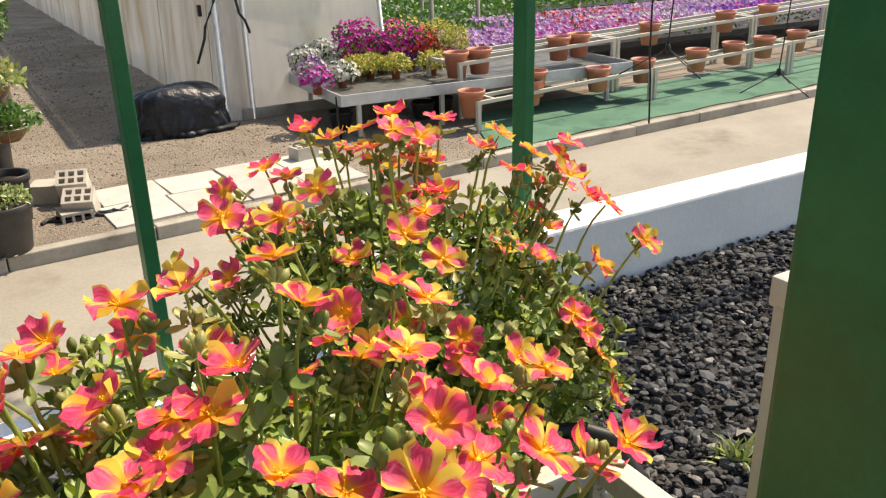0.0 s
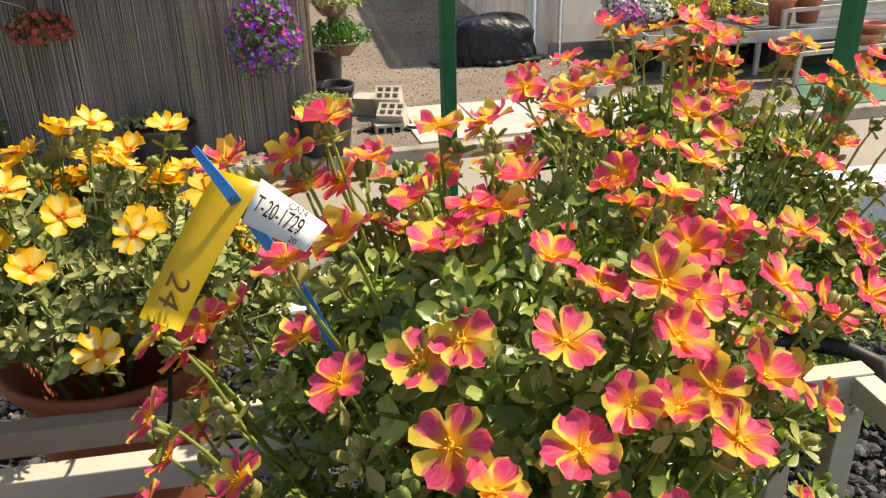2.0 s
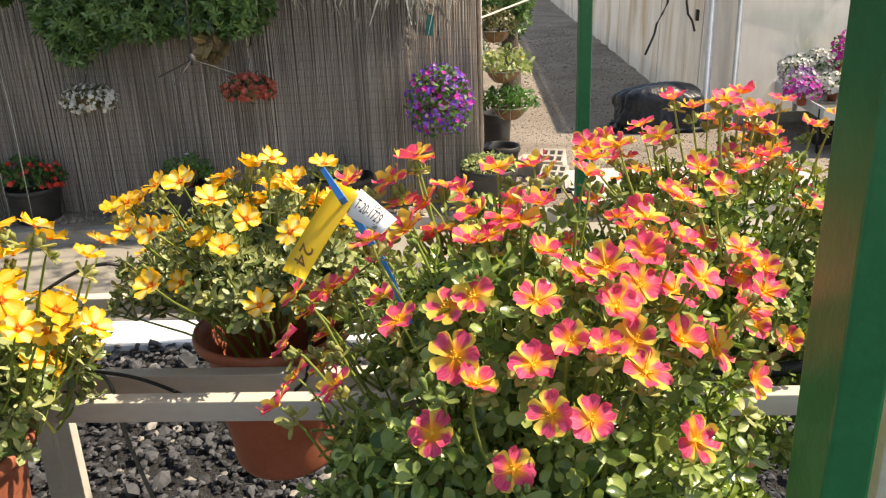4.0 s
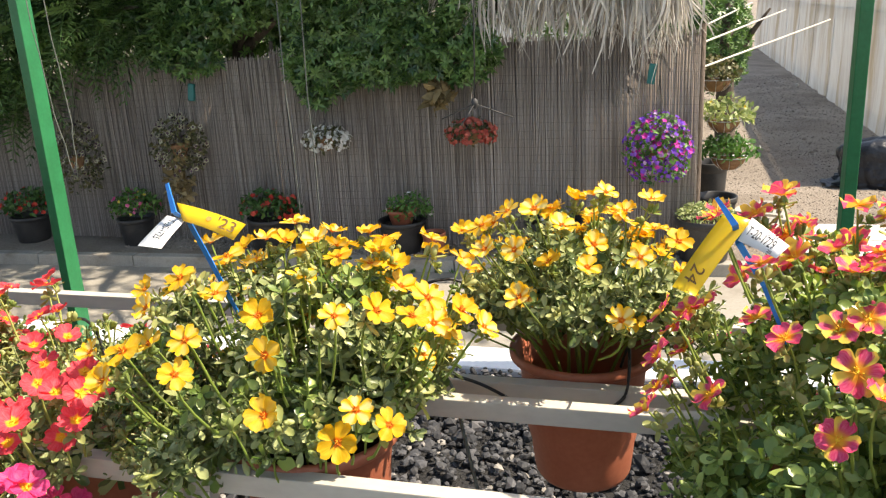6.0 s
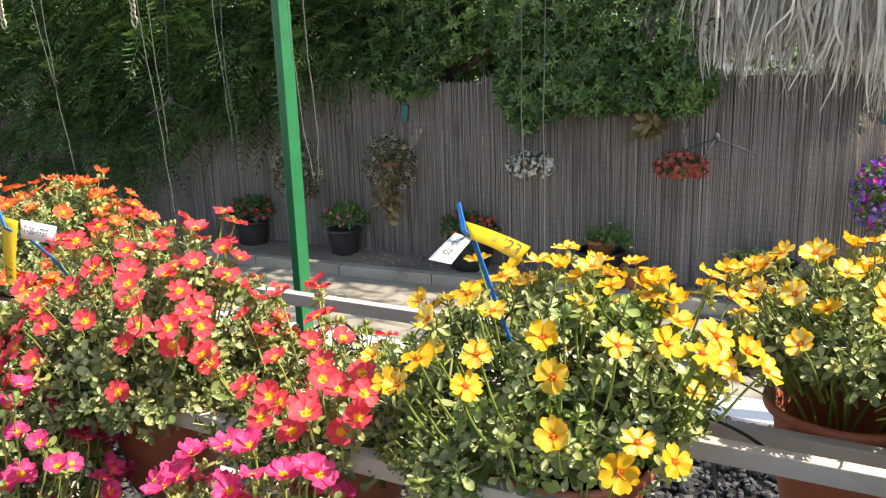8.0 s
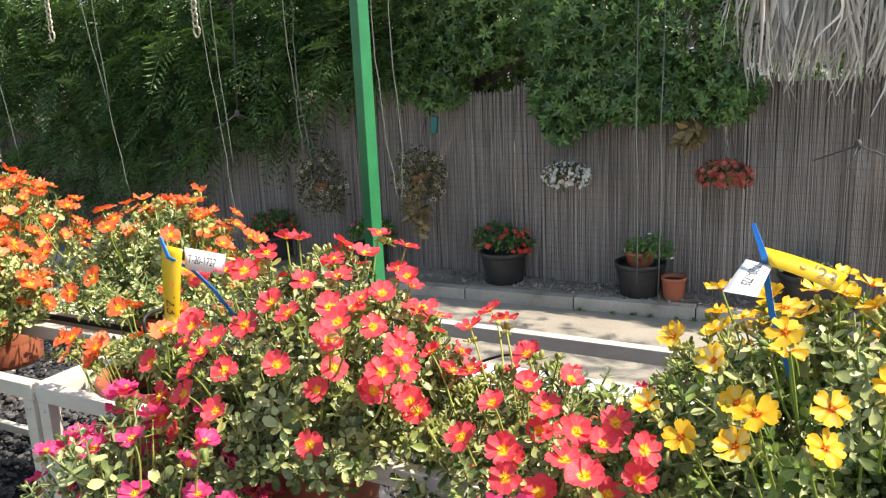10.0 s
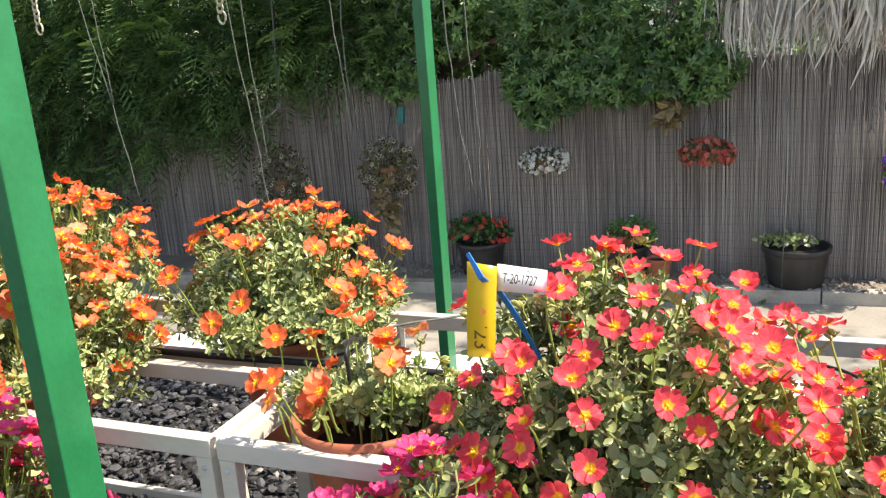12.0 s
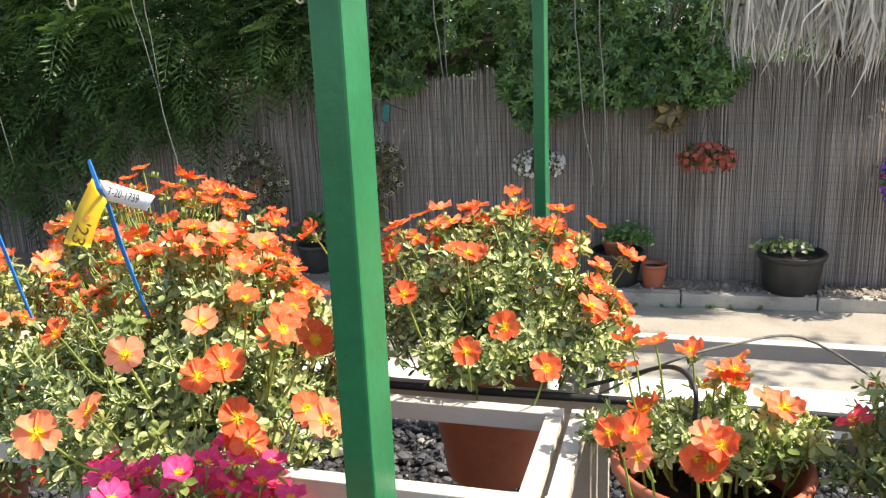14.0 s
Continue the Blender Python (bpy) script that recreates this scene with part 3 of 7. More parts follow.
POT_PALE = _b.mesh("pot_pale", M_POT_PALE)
SOIL_MESH = _s.mesh("soil", M_SOIL)


def blade(sh, length, width, m, cup=0.25, bend=0.2, peak=0.62, base=0.15, rows=5, cols=4, notch=0.0, wave=0.0, seed=0.0, u0=0.0):
    """One petal or leaf lying along +x, with its own u and v."""
    v, uv, f = [], [], []
    for i in range(rows + 1):
        t = i / rows
        w = width * min(1.0, base + (1.02 - base) * (t / peak) ** 0.85) * math.sqrt(max(0.0, 1 - (max(0.0, t - peak) / (1.035 - peak)) ** 2))
        for j in range(cols + 1):
            q = j / cols * 2 - 1
            x = length * (t - notch * (1 - abs(q)) * t ** 6 + 0.02 * wave * math.sin(q * 5 + seed) * t)
            z = length * (bend * t * t + cup * q * q * (0.25 + 0.6 * t) * width / length) + wave * length * 0.06 * math.sin(3.5 * q + 4 * t + seed) * t
            v.append((x, q * w * 0.5, z))
            uv.append((u0 + j / cols * 0.98 + 0.01, t))
    n = cols + 1
    for i in range(rows):
        for j in range(cols):
            f.append((i * n + j, i * n + j + 1, (i + 1) * n + j + 1, (i + 1) * n + j))
    sh.add(v, f, uv, m)


def flower_meshes(scheme, n, rnd):
    """Several open blooms, unit radius, looking along +z."""
    out = []
    for k in range(n):
        sh = Shape()
        petals = 5
        lift = rnd.uniform(4, 26)
        for i in range(petals):
            a = 360 / petals * i + rnd.uniform(-7, 7)
            m = pose(0, 0, 0.012 * i, 0, 0, a) @ pose(0.06, 0, 0, rnd.uniform(-9, 9), -lift + rnd.uniform(-7, 7), 0)
            w_ = 0.88 if scheme == "yellow" else 1.02
            blade(sh, rnd.uniform(0.92, 1.04), rnd.uniform(w_ - 0.08, w_ + 0.08), m, rnd.uniform(0.10, 0.42), rnd.uniform(-0.26, 0.18), rnd.uniform(0.66, 0.76), 0.20, 6, 4,
                  rnd.uniform(0.05, 0.15), 1.3, rnd.uniform(0, 6), float(i + k * 7))
        out.append(sh.mesh("flower_" + scheme, PETAL[scheme]))
    return out


def stamen_mesh(mat, spread, rnd):
    sh = Shape()
    for i in range(9):
        a, r = rnd.uniform(0, math.tau), spread * math.sqrt(rnd.random())
        base = Vector((0.03 * math.cos(a), 0.03 * math.sin(a), 0.0))
        tip = Vector((r * math.cos(a), r * math.sin(a), rnd.uniform(0.16, 0.30)))
        sh.tube([base, base.lerp(tip, 0.8), tip], [0.016, 0.018, 0.036], 3)
    sh.lathe([(0.0, 0.10), (0.07, 0.08), (0.11, 0.03), (0.12, -0.02)], 7)
    return sh.mesh("flower_centre", mat)


def sprig_meshes(n, rnd, mat, broad=0.70):
    """Four fleshy leaf rosettes on a forked stem, about 0.07 high."""
    out = []
    for k in range(n):
        sh = Shape()
        for fork in range(4):
            h = rnd.uniform(0.028, 0.045)
            a0, off = fork * 2.1 + rnd.uniform(0, 1.0), (0.0 if fork == 0 else rnd.uniform(0.026, 0.042))
            root = Vector((off * math.cos(a0), off * math.sin(a0), -0.010 * fork))
            tilt = pose(root.x, root.y, root.z, 0 if fork == 0 else -30 * math.sin(a0), 0 if fork == 0 else 30 * math.cos(a0), 0)
            sh.tube([(0, 0, -0.04), root, tilt @ Vector((0, 0.001, h))], [0.0028, 0.0024, 0.0016], 5, False)
            count = rnd.randint(6, 8)
            for i in range(count):
                t = i / (count - 1)
                a = i * 137.5 + rnd.uniform(-22, 22)
                ln = (0.033 - 0.017 * t) * rnd.uniform(0.8, 1.2)
                m = tilt @ pose(0, 0, -0.012 + h * t, 0, 0, a) @ pose(0.002, 0, 0, rnd.uniform(-20, 20), -(2 + 42 * t) + rnd.uniform(-14, 14), 0)
                blade(sh, ln, ln * rnd.uniform(broad - 0.08, broad + 0.08), m, 0.28, rnd.uniform(-0.16, 0.10), 0.62, 0.14, 4, 2)
        out.append(sh.mesh("leaf_sprig", mat))
    return out


def bud_meshes(n, rnd):
    """Clusters of small round buds above a few broad bracts."""
    out = []
    for k in range(n):
        sh = Shape()
        for i in range(rnd.randint(2, 4)):
            m = pose(rnd.uniform(-0.008, 0.008), rnd.uniform(-0.008, 0.008), rnd.uniform(-0.002, 0.003), rnd.uniform(-30, 30), rnd.uniform(-30, 30), 0)
            sc = rnd.uniform(0.75, 1.15)
            sh.lathe([(0.0015, -0.006), (0.0036 * sc, 0.0), (0.0046 * sc, 0.004), (0.0036 * sc, 0.008), (0.0006, 0.011 * sc)], 6, m)
        for i in range(5):
            m = pose(0, 0, -0.006, 0, 0, i * 76 + rnd.uniform(-15, 15)) @ pose(0.002, 0, 0, rnd.uniform(-15, 15), -rnd.uniform(-15, 35), 0)
            ln = rnd.uniform(0.014, 0.026)
            blade(sh, ln, ln * 0.55, m, 0.3, rnd.uniform(-0.2, 0.1), 0.6, 0.2, 4, 2)
        out.append(sh.mesh("bud", M_BUD))
    return out


R = random.Random(11)
FLOWERS = {k: flower_meshes(k, 5, R) for k in PETAL}
STAMENS = {k: stamen_mesh(M_STAMEN_RED if k == "yellow" else M_STAMEN, 0.26 if k in ("bicolour", "orange") else 0.20, R) for k in PETAL}
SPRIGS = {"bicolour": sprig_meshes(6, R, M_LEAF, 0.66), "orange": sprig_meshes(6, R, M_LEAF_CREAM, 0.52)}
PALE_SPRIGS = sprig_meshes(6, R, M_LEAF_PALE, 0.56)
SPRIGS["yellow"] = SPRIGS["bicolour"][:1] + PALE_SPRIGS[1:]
BUDS = bud_meshes(4, R)


def up_along(d, spin):
    return d.to_track_quat("Z", "Y").to_matrix().to_4x4() @ Matrix.Rotation(spin, 4, "Z")


def purslane(name, label, at, rim, scheme, dome, flowers, extra, sprigs, buds, seed, bloom=0.029, leaf=1.0, stalk=0.06, pale=False, lean=(0, 0), hang=0.25, floor=0.0, bare=None, low_bloom=0.25, sunk=0.0, tuft_=0.05, bare_z=0.385, pull=0.68):
    """A pot of flowering purslane. dome: half widths and height of the mass of leaves; flowers: places of its blooms; extra: further blooms over the dome."""
    rnd = random.Random(seed)
    z0 = rim - 0.334
    base = Vector((at[0], at[1], z0))
    plant = thing(name, label, "potted plant", "potted purslane on the benches", base)
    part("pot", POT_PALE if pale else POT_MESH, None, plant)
    part("soil", SOIL_MESH, None, plant).matrix_basis = Matrix.Translation((0, 0, -sunk)) @ Matrix.Diagonal((1 - sunk, 1 - sunk, 1, 1))
    rx, ry, rz = dome
    heart = Vector((lean[0], lean[1], 0.30))
    stems = Shape()

    def shell(k, low=-0.25):
        while True:
            d = Vector((rnd.gauss(0, 1), rnd.gauss(0, 1), rnd.gauss(0.25, 0.8)))
            if d.length > 0.1:
                d.normalize()
                if d.z > low:
                    bump = 1 + 0.16 * noise.noise(d * 2.3 + Vector((seed, 0, 0)))
                    p = heart + Vector((d.x * rx, d.y * ry, max(d.z, 0) * rz + min(d.z, 0) * rz * 0.7)) * k * bump
                    low_z = floor
                    if bare and d.x * bare[0] + d.y * bare[1] > 0.35 * math.hypot(d.x, d.y):
                        low_z = max(floor, bare_z)
                        if d.z < 0.5:
                            p.x, p.y = heart.x + (p.x - heart.x) * pull, heart.y + (p.y - heart.y) * pull
                    if p.z < low_z:
                        p.z = low_z + 0.03 * rnd.random()
                    return p, d

    def stem(tip, d, thick):
        root = Vector((rnd.gauss(0, tuft_), rnd.gauss(0, tuft_) + (0.02 if sunk else 0), 0.31 - sunk))
        mid = root.lerp(tip, 0.55) + Vector((0, 0, 0.03 + 0.03 * rnd.random()))
        if not sunk:
            mid = Vector((tip.x * 0.84, tip.y * 0.84, max(0.31, tip.z - 0.075 - 0.05 * rnd.random())))
        p0, p1, p2 = root.lerp(mid, 0.96 if sunk and thick < 0.003 else 0.92), mid, tip - d * max(0.03, (tip - mid).length * 0.45)
        path = [p0 * (1 - t) ** 3 + p1 * 3 * t * (1 - t) ** 2 + p2 * 3 * t * t * (1 - t) + tip * t ** 3 for t in (0, 0.25, 0.45, 0.65, 0.83, 1.0)]
        stems.tube(path, [thick * 1.1, thick, thick * 0.95, thick * 0.9, thick * 0.8, thick * 0.7], 5, False)

    def bloom_at(p, d, size):
        fl = part("flower", FLOWERS[scheme][rnd.randrange(5)], None, plant)
        fl.matrix_basis = Matrix.Translation(p) @ up_along(d, rnd.uniform(0, math.tau)) @ Matrix.Scale(size, 4)
        part("flower_centre", STAMENS[scheme], None, fl)
        stem(p - d * 0.004, d, 0.0022)
        if rnd.random() < 0.85:
            q = p - d * rnd.uniform(0.012, 0.024) + Vector((rnd.gauss(0, 0.008), rnd.gauss(0, 0.008), 0))
            bd = part("bud", BUDS[rnd.randrange(4)], None, plant)
            bd.matrix_basis = Matrix.Translation(q) @ up_along((d + Vector((rnd.gauss(0, 0.5), rnd.gauss(0, 0.5), 0.2))).normalized(), rnd.uniform(0, 6)) @ Matrix.Scale(rnd.uniform(0.8, 1.2), 4)

    for x, y, z in flowers:
        p = Vector((x, y, z)) - base
        out = p - heart
        d = Vector((out.x / rx, out.y / ry, max(out.z, 0.0) / rz)).normalized()
        d = (d * 0.8 + Vector((rnd.gauss(0, 0.22), rnd.gauss(-0.10, 0.22), rnd.gauss(0.30, 0.15)))).normalized()
        bloom_at(p, d, bloom * rnd.uniform(0.86, 1.08))
    for i in range(extra):
        p, n = shell(rnd.uniform(0.98, 1.08), -0.15 if rnd.random() < low_bloom else 0.30)
        if len(flowers) > 10 and n.y < -0.1:
            n.y, p.y = -n.y, 2 * heart.y - p.y
        d = (n * 0.75 + Vector((rnd.gauss(0, 0.32), rnd.gauss(-0.05, 0.32), 0.75 + rnd.gauss(0, 0.25)))).normalized()
        p = p + Vector((n.x * 0.35, n.y * 0.35, 1)).normalized() * stalk * rnd.uniform(0.1, 1.25)
        bloom_at(p, d, bloom * rnd.uniform(0.75, 1.08))
    for i in range(sprigs):
        k = 1.0 - 0.75 * rnd.random() ** 2.2
        p, n = shell(k, -0.75 if rnd.random() < hang else -0.2)
        d = (n * 0.8 + Vector((rnd.gauss(0, 0.35), rnd.gauss(-0.1, 0.35), 0.55))).normalized()
        if n.y > 0.4 and n.z < 0.25 and rnd.random() < 0.65:
            continue
        sp = part("leaf_sprig", (PALE_SPRIGS if sunk else SPRIGS.get(scheme, PALE_SPRIGS))[rnd.randrange(6)], None, plant)
        sp.matrix_basis = Matrix.Translation(p) @ up_along(d, rnd.uniform(0, math.tau)) @ Matrix.Scale(leaf * rnd.uniform(0.75, 1.25), 4)
        if rnd.random() < 0.2:
            stem(p - d * 0.03 * leaf, d, 0.0022)
    for i in range(buds):
        p, n = shell(1.03, -0.1)
        p = p + Vector((n.x * 0.4, n.y * 0.4, 1)) * stalk * rnd.uniform(0, 0.9)
        d = (n + Vector((rnd.gauss(0, 0.3), rnd.gauss(0, 0.3), 0.8))).normalized()
        bd = part("bud", BUDS[rnd.randrange(4)], None, plant)
        bd.matrix_basis = Matrix.Translation(p) @ up_along(d, rnd.uniform(0, 6)) @ Matrix.Scale(rnd.uniform(0.85, 1.25), 4)
        stem(p, d, 0.0022)
    if sunk:
        for i in range(9):
            p, n = shell(0.7, 0.1)
            foot = Vector((rnd.gauss(0, 0.03), 0.02 + rnd.gauss(0, 0.03), 0.30 - sunk))
            stems.tube([foot, foot.lerp(p, 0.5) + Vector((0, 0.01, 0.02)), p], [0.004, 0.0035, 0.003], 5, False)
    part("stalk", stems, M_STEM, plant, kind="stuff")
    return plant


A_FRONT_WEST = [(-0.070, 0.410, 1.053), (-0.028, 0.430, 1.058), (-0.028, 0.620, 1.094), (-0.118, 0.580, 1.073),
                (-0.194, 0.495, 0.832), (-0.189, 0.523, 0.942), (-0.170, 0.534, 0.915), (-0.155, 0.541, 0.872), (-0.152, 0.551, 0.932), (-0.129, 0.563, 0.938),
                (-0.123, 0.404, 0.872), (-0.116, 0.560, 1.080), (-0.077, 0.590, 0.971), (-0.067, 0.455, 0.963), (-0.062, 0.585, 1.075), (-0.052, 0.595, 1.038),
                (-0.039, 0.379, 0.967), (-0.030, 0.588, 1.103), (-0.016, 0.600, 1.041), (-0.016, 0.606, 0.981), (0.006, 0.630, 1.052), (0.018, 0.354, 0.994),
                (0.027, 0.296, 0.965)]
A_FRONT_MID = [(0.038, 0.614, 0.979), (0.043, 0.447, 1.036), (0.047, 0.267, 0.949), (0.047, 0.354, 1.008), (0.048, 0.567, 1.029), (0.065, 0.462, 1.039),
               (0.079, 0.627, 1.078), (0.083, 0.490, 1.050), (0.105, 0.271, 0.968), (0.105, 0.481, 1.049), (0.113, 0.332, 1.011), (0.127, 0.417, 1.033),
               (0.129, 0.624, 1.079), (0.131, 0.503, 1.065), (0.138, 0.607, 1.028), (0.144, 0.289, 0.984), (0.165, 0.407, 1.010), (0.186, 0.509, 1.097),
               (0.188, 0.346, 1.041)]
A_FRONT_EAST = [(0.196, 0.334, 1.001), (0.208, 0.630, 1.088), (0.213, 0.307, 0.975), (0.241, 0.416, 1.030), (0.254, 0.572, 1.003), (0.258, 0.493, 1.046),
                (0.268, 0.500, 1.007), (0.281, 0.430, 0.975), (0.284, 0.426, 1.040), (0.292, 0.366, 1.017), (0.311, 0.358, 0.937), (0.313, 0.618, 1.040),
                (0.321, 0.568, 1.044), (0.337, 0.482, 0.889), (0.351, 0.387, 0.974), (0.357, 0.355, 1.006), (0.364, 0.456, 1.015)]
A_FRONT_LOW = [(-0.194, 0.466, 0.896), (-0.206, 0.439, 0.823), (0.003, 0.249, 0.903), (0.082, 0.208, 0.888), (0.121, 0.235, 0.933), (0.160, 0.236, 0.925), (0.266, 0.254, 0.889), (0.229, 0.378, 1.007), (0.179, 0.291, 0.975), (0.268, 0.335, 0.960), (0.369, 0.397, 0.876), (0.219, 0.278, 0.953)]
A_BACK_WEST = [(0.028, 0.737, 1.012), (0.105, 0.748, 0.992), (0.167, 0.839, 1.010), (0.235, 0.879, 1.045), (0.269, 0.782, 1.067), (0.287, 0.677, 0.994),
               (0.293, 1.066, 1.013), (0.353, 0.886, 1.055), (0.365, 1.110, 1.026), (0.374, 0.707, 1.049), (0.383, 0.863, 0.965), (0.393, 0.663, 1.032),
               (0.407, 0.779, 0.908), (0.411, 1.055, 1.084), (0.439, 0.594, 0.937), (0.449, 1.060, 1.066), (0.450, 0.869, 1.117), (0.456, 0.732, 0.862),
               (0.465, 0.672, 0.810), (0.468, 0.745, 0.883), (0.477, 0.988, 1.065), (0.481, 0.924, 1.011), (0.483, 1.027, 1.083), (0.495, 0.881, 1.000),
               (0.520, 1.012, 1.099), (0.524, 0.693, 0.777), (0.525, 0.936, 1.084), (0.526, 0.927, 1.011)]
A_BACK_EAST = [(0.529, 0.999, 1.064), (0.547, 0.917, 1.008), (0.562, 0.986, 1.036), (0.568, 1.112, 0.990), (0.577, 0.972, 1.094), (0.582, 0.820, 0.954),
               (0.622, 0.936, 1.054), (0.625, 0.748, 1.060), (0.635, 0.816, 0.924), (0.660, 0.771, 0.854), (0.675, 0.968, 1.060), (0.680, 0.765, 0.825),
               (0.698, 0.758, 0.786), (0.703, 0.914, 0.997), (0.704, 0.903, 0.952), (0.717, 0.902, 0.924), (0.718, 0.752, 0.723), (0.727, 0.887, 1.000),
               (0.728, 0.895, 1.032), (0.730, 0.878, 1.056), (0.758, 0.866, 0.978), (0.767, 0.945, 0.811), (0.770, 0.847, 0.876), (0.770, 1.130, 0.871),
               (0.781, 0.848, 0.966), (0.814, 0.802, 0.917), (0.816, 1.077, 0.986)]
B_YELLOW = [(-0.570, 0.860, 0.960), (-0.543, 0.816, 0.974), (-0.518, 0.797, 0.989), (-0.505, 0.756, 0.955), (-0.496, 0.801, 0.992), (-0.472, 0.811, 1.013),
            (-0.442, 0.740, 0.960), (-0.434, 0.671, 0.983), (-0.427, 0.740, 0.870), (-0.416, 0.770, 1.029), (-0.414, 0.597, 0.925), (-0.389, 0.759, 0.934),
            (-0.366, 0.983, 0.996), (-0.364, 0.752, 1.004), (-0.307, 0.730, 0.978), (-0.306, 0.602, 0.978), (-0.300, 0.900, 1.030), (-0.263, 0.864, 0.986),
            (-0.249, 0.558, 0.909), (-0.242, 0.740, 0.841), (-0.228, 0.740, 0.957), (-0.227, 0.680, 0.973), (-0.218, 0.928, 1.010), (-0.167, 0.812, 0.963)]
C_YELLOW_WEST = [(-1.019, 0.470, 0.957), (-1.018, 0.317, 0.911), (-0.960, 0.260, 0.900), (-0.940, 0.360, 0.970), (-0.900, 0.300, 0.940), (-0.882, 0.173, 0.944),
                 (-0.866, 0.484, 1.015), (-0.865, 0.198, 0.975), (-0.851, 0.410, 0.979), (-0.850, 0.325, 1.034), (-0.844, 0.533, 0.993), (-0.803, 0.607, 1.039),
                 (-0.794, 0.543, 1.027), (-0.792, 0.196, 0.948), (-0.789, 0.226, 0.984), (-0.760, 0.660, 1.010), (-0.728, 0.314, 0.987), (-0.722, 0.512, 1.039),
                 (-0.720, 0.620, 1.000), (-0.710, 0.422, 1.007), (-0.702, 0.549, 1.000), (-0.685, 0.243, 0.962)]
C_YELLOW_EAST = [(-0.660, 0.660, 1.000), (-0.658, 0.175, 0.913), (-0.629, 0.498, 1.007), (-0.628, 0.344, 0.980), (-0.613, 0.509, 1.027), (-0.600, 0.520, 1.000),
                 (-0.592, 0.235, 0.849), (-0.587, 0.512, 0.966), (-0.579, 0.276, 0.875), (-0.560, 0.620, 0.990), (-0.557, 0.321, 1.001), (-0.549, 0.571, 1.026),
                 (-0.546, 0.740, 0.941), (-0.524, 0.251, 0.871), (-0.515, 0.344, 0.986), (-0.507, 0.396, 0.994), (-0.507, 0.416, 0.947), (-0.500, 0.600, 0.970),
                 (-0.498, 0.452, 0.925), (-0.472, 0.445, 0.958), (-0.448, 0.481, 0.918)]
D_RED_WEST = [(-1.920, 0.420, 0.970), (-1.900, 0.281, 0.787), (-1.893, 0.247, 0.871), (-1.879, 0.319, 0.889), (-1.860, 0.520, 0.990), (-1.840, 0.210, 0.830),
              (-1.826, 0.197, 0.799), (-1.811, 0.287, 0.890), (-1.795, 0.262, 0.955), (-1.790, 0.526, 1.045), (-1.785, 0.188, 0.782), (-1.774, 0.239, 0.956),
              (-1.770, 0.200, 0.850), (-1.767, 0.215, 0.883), (-1.759, 0.314, 1.036), (-1.750, 0.400, 1.046), (-1.746, 0.348, 1.029), (-1.745, 0.653, 0.996),
              (-1.740, 0.396, 0.956), (-1.728, 0.392, 1.052), (-1.716, 0.188, 0.790), (-1.700, 0.217, 0.949), (-1.698, 0.285, 0.954), (-1.697, 0.631, 0.974),
              (-1.696, 0.447, 1.067), (-1.694, 0.714, 1.021), (-1.683, 0.210, 0.902), (-1.669, 0.169, 0.850), (-1.661, 0.314, 0.988)]
D_RED_EAST = [(-1.660, 0.500, 1.020), (-1.631, 0.371, 1.015), (-1.620, 0.550, 1.020), (-1.615, 0.301, 0.980), (-1.581, 0.221, 0.922), (-1.579, 0.399, 1.020),
              (-1.571, 0.619, 1.024), (-1.549, 0.245, 0.780), (-1.548, 0.303, 0.947), (-1.544, 0.269, 0.866), (-1.541, 0.402, 0.981), (-1.541, 0.380, 0.971),
              (-1.521, 0.287, 0.901), (-1.513, 0.432, 0.986), (-1.510, 0.276, 1.007), (-1.500, 0.500, 1.000), (-1.493, 0.367, 0.949), (-1.491, 0.242, 0.970),
              (-1.474, 0.313, 0.861), (-1.468, 0.464, 0.951), (-1.459, 0.225, 1.006), (-1.459, 0.383, 0.907), (-1.454, 0.299, 0.868), (-1.436, 0.359, 0.835),
              (-1.435, 0.436, 0.968), (-1.430, 0.352, 0.934), (-1.412, 0.332, 0.900), (-1.404, 0.301, 0.939), (-1.404, 0.252, 0.925)]
D_LOW = [(-1.453, 0.490, 0.864), (-1.439, 0.719, 0.875), (-1.401, 0.547, 0.899), (-1.395, 0.314, 0.852), (-1.391, 0.329, 0.830), (-1.375, 0.641, 0.890),
         (-1.354, 0.445, 0.864), (-1.317, 0.334, 0.797), (-1.304, 0.581, 0.861), (-1.285, 0.386, 0.838), (-1.270, 0.497, 0.885), (-1.250, 0.450, 0.850),
         (-1.228, 0.298, 0.809), (-1.224, 0.318, 0.791), (-1.217, 0.413, 0.792), (-1.206, 0.420, 0.832), (-1.200, 0.240, 0.800), (-1.176, 0.450, 0.871),
         (-1.160, 0.270, 0.770), (-1.144, 0.364, 0.824), (-1.130, 0.452, 0.773), (-1.117, 0.306, 0.857), (-1.114, 0.249, 0.840), (-1.077, 0.363, 0.853),
         (-1.073, 0.291, 0.852), (-1.070, 0.200, 0.850), (-1.060, 0.270, 0.790), (-1.013, 0.256, 0.830), (-1.011, 0.272, 0.866)]
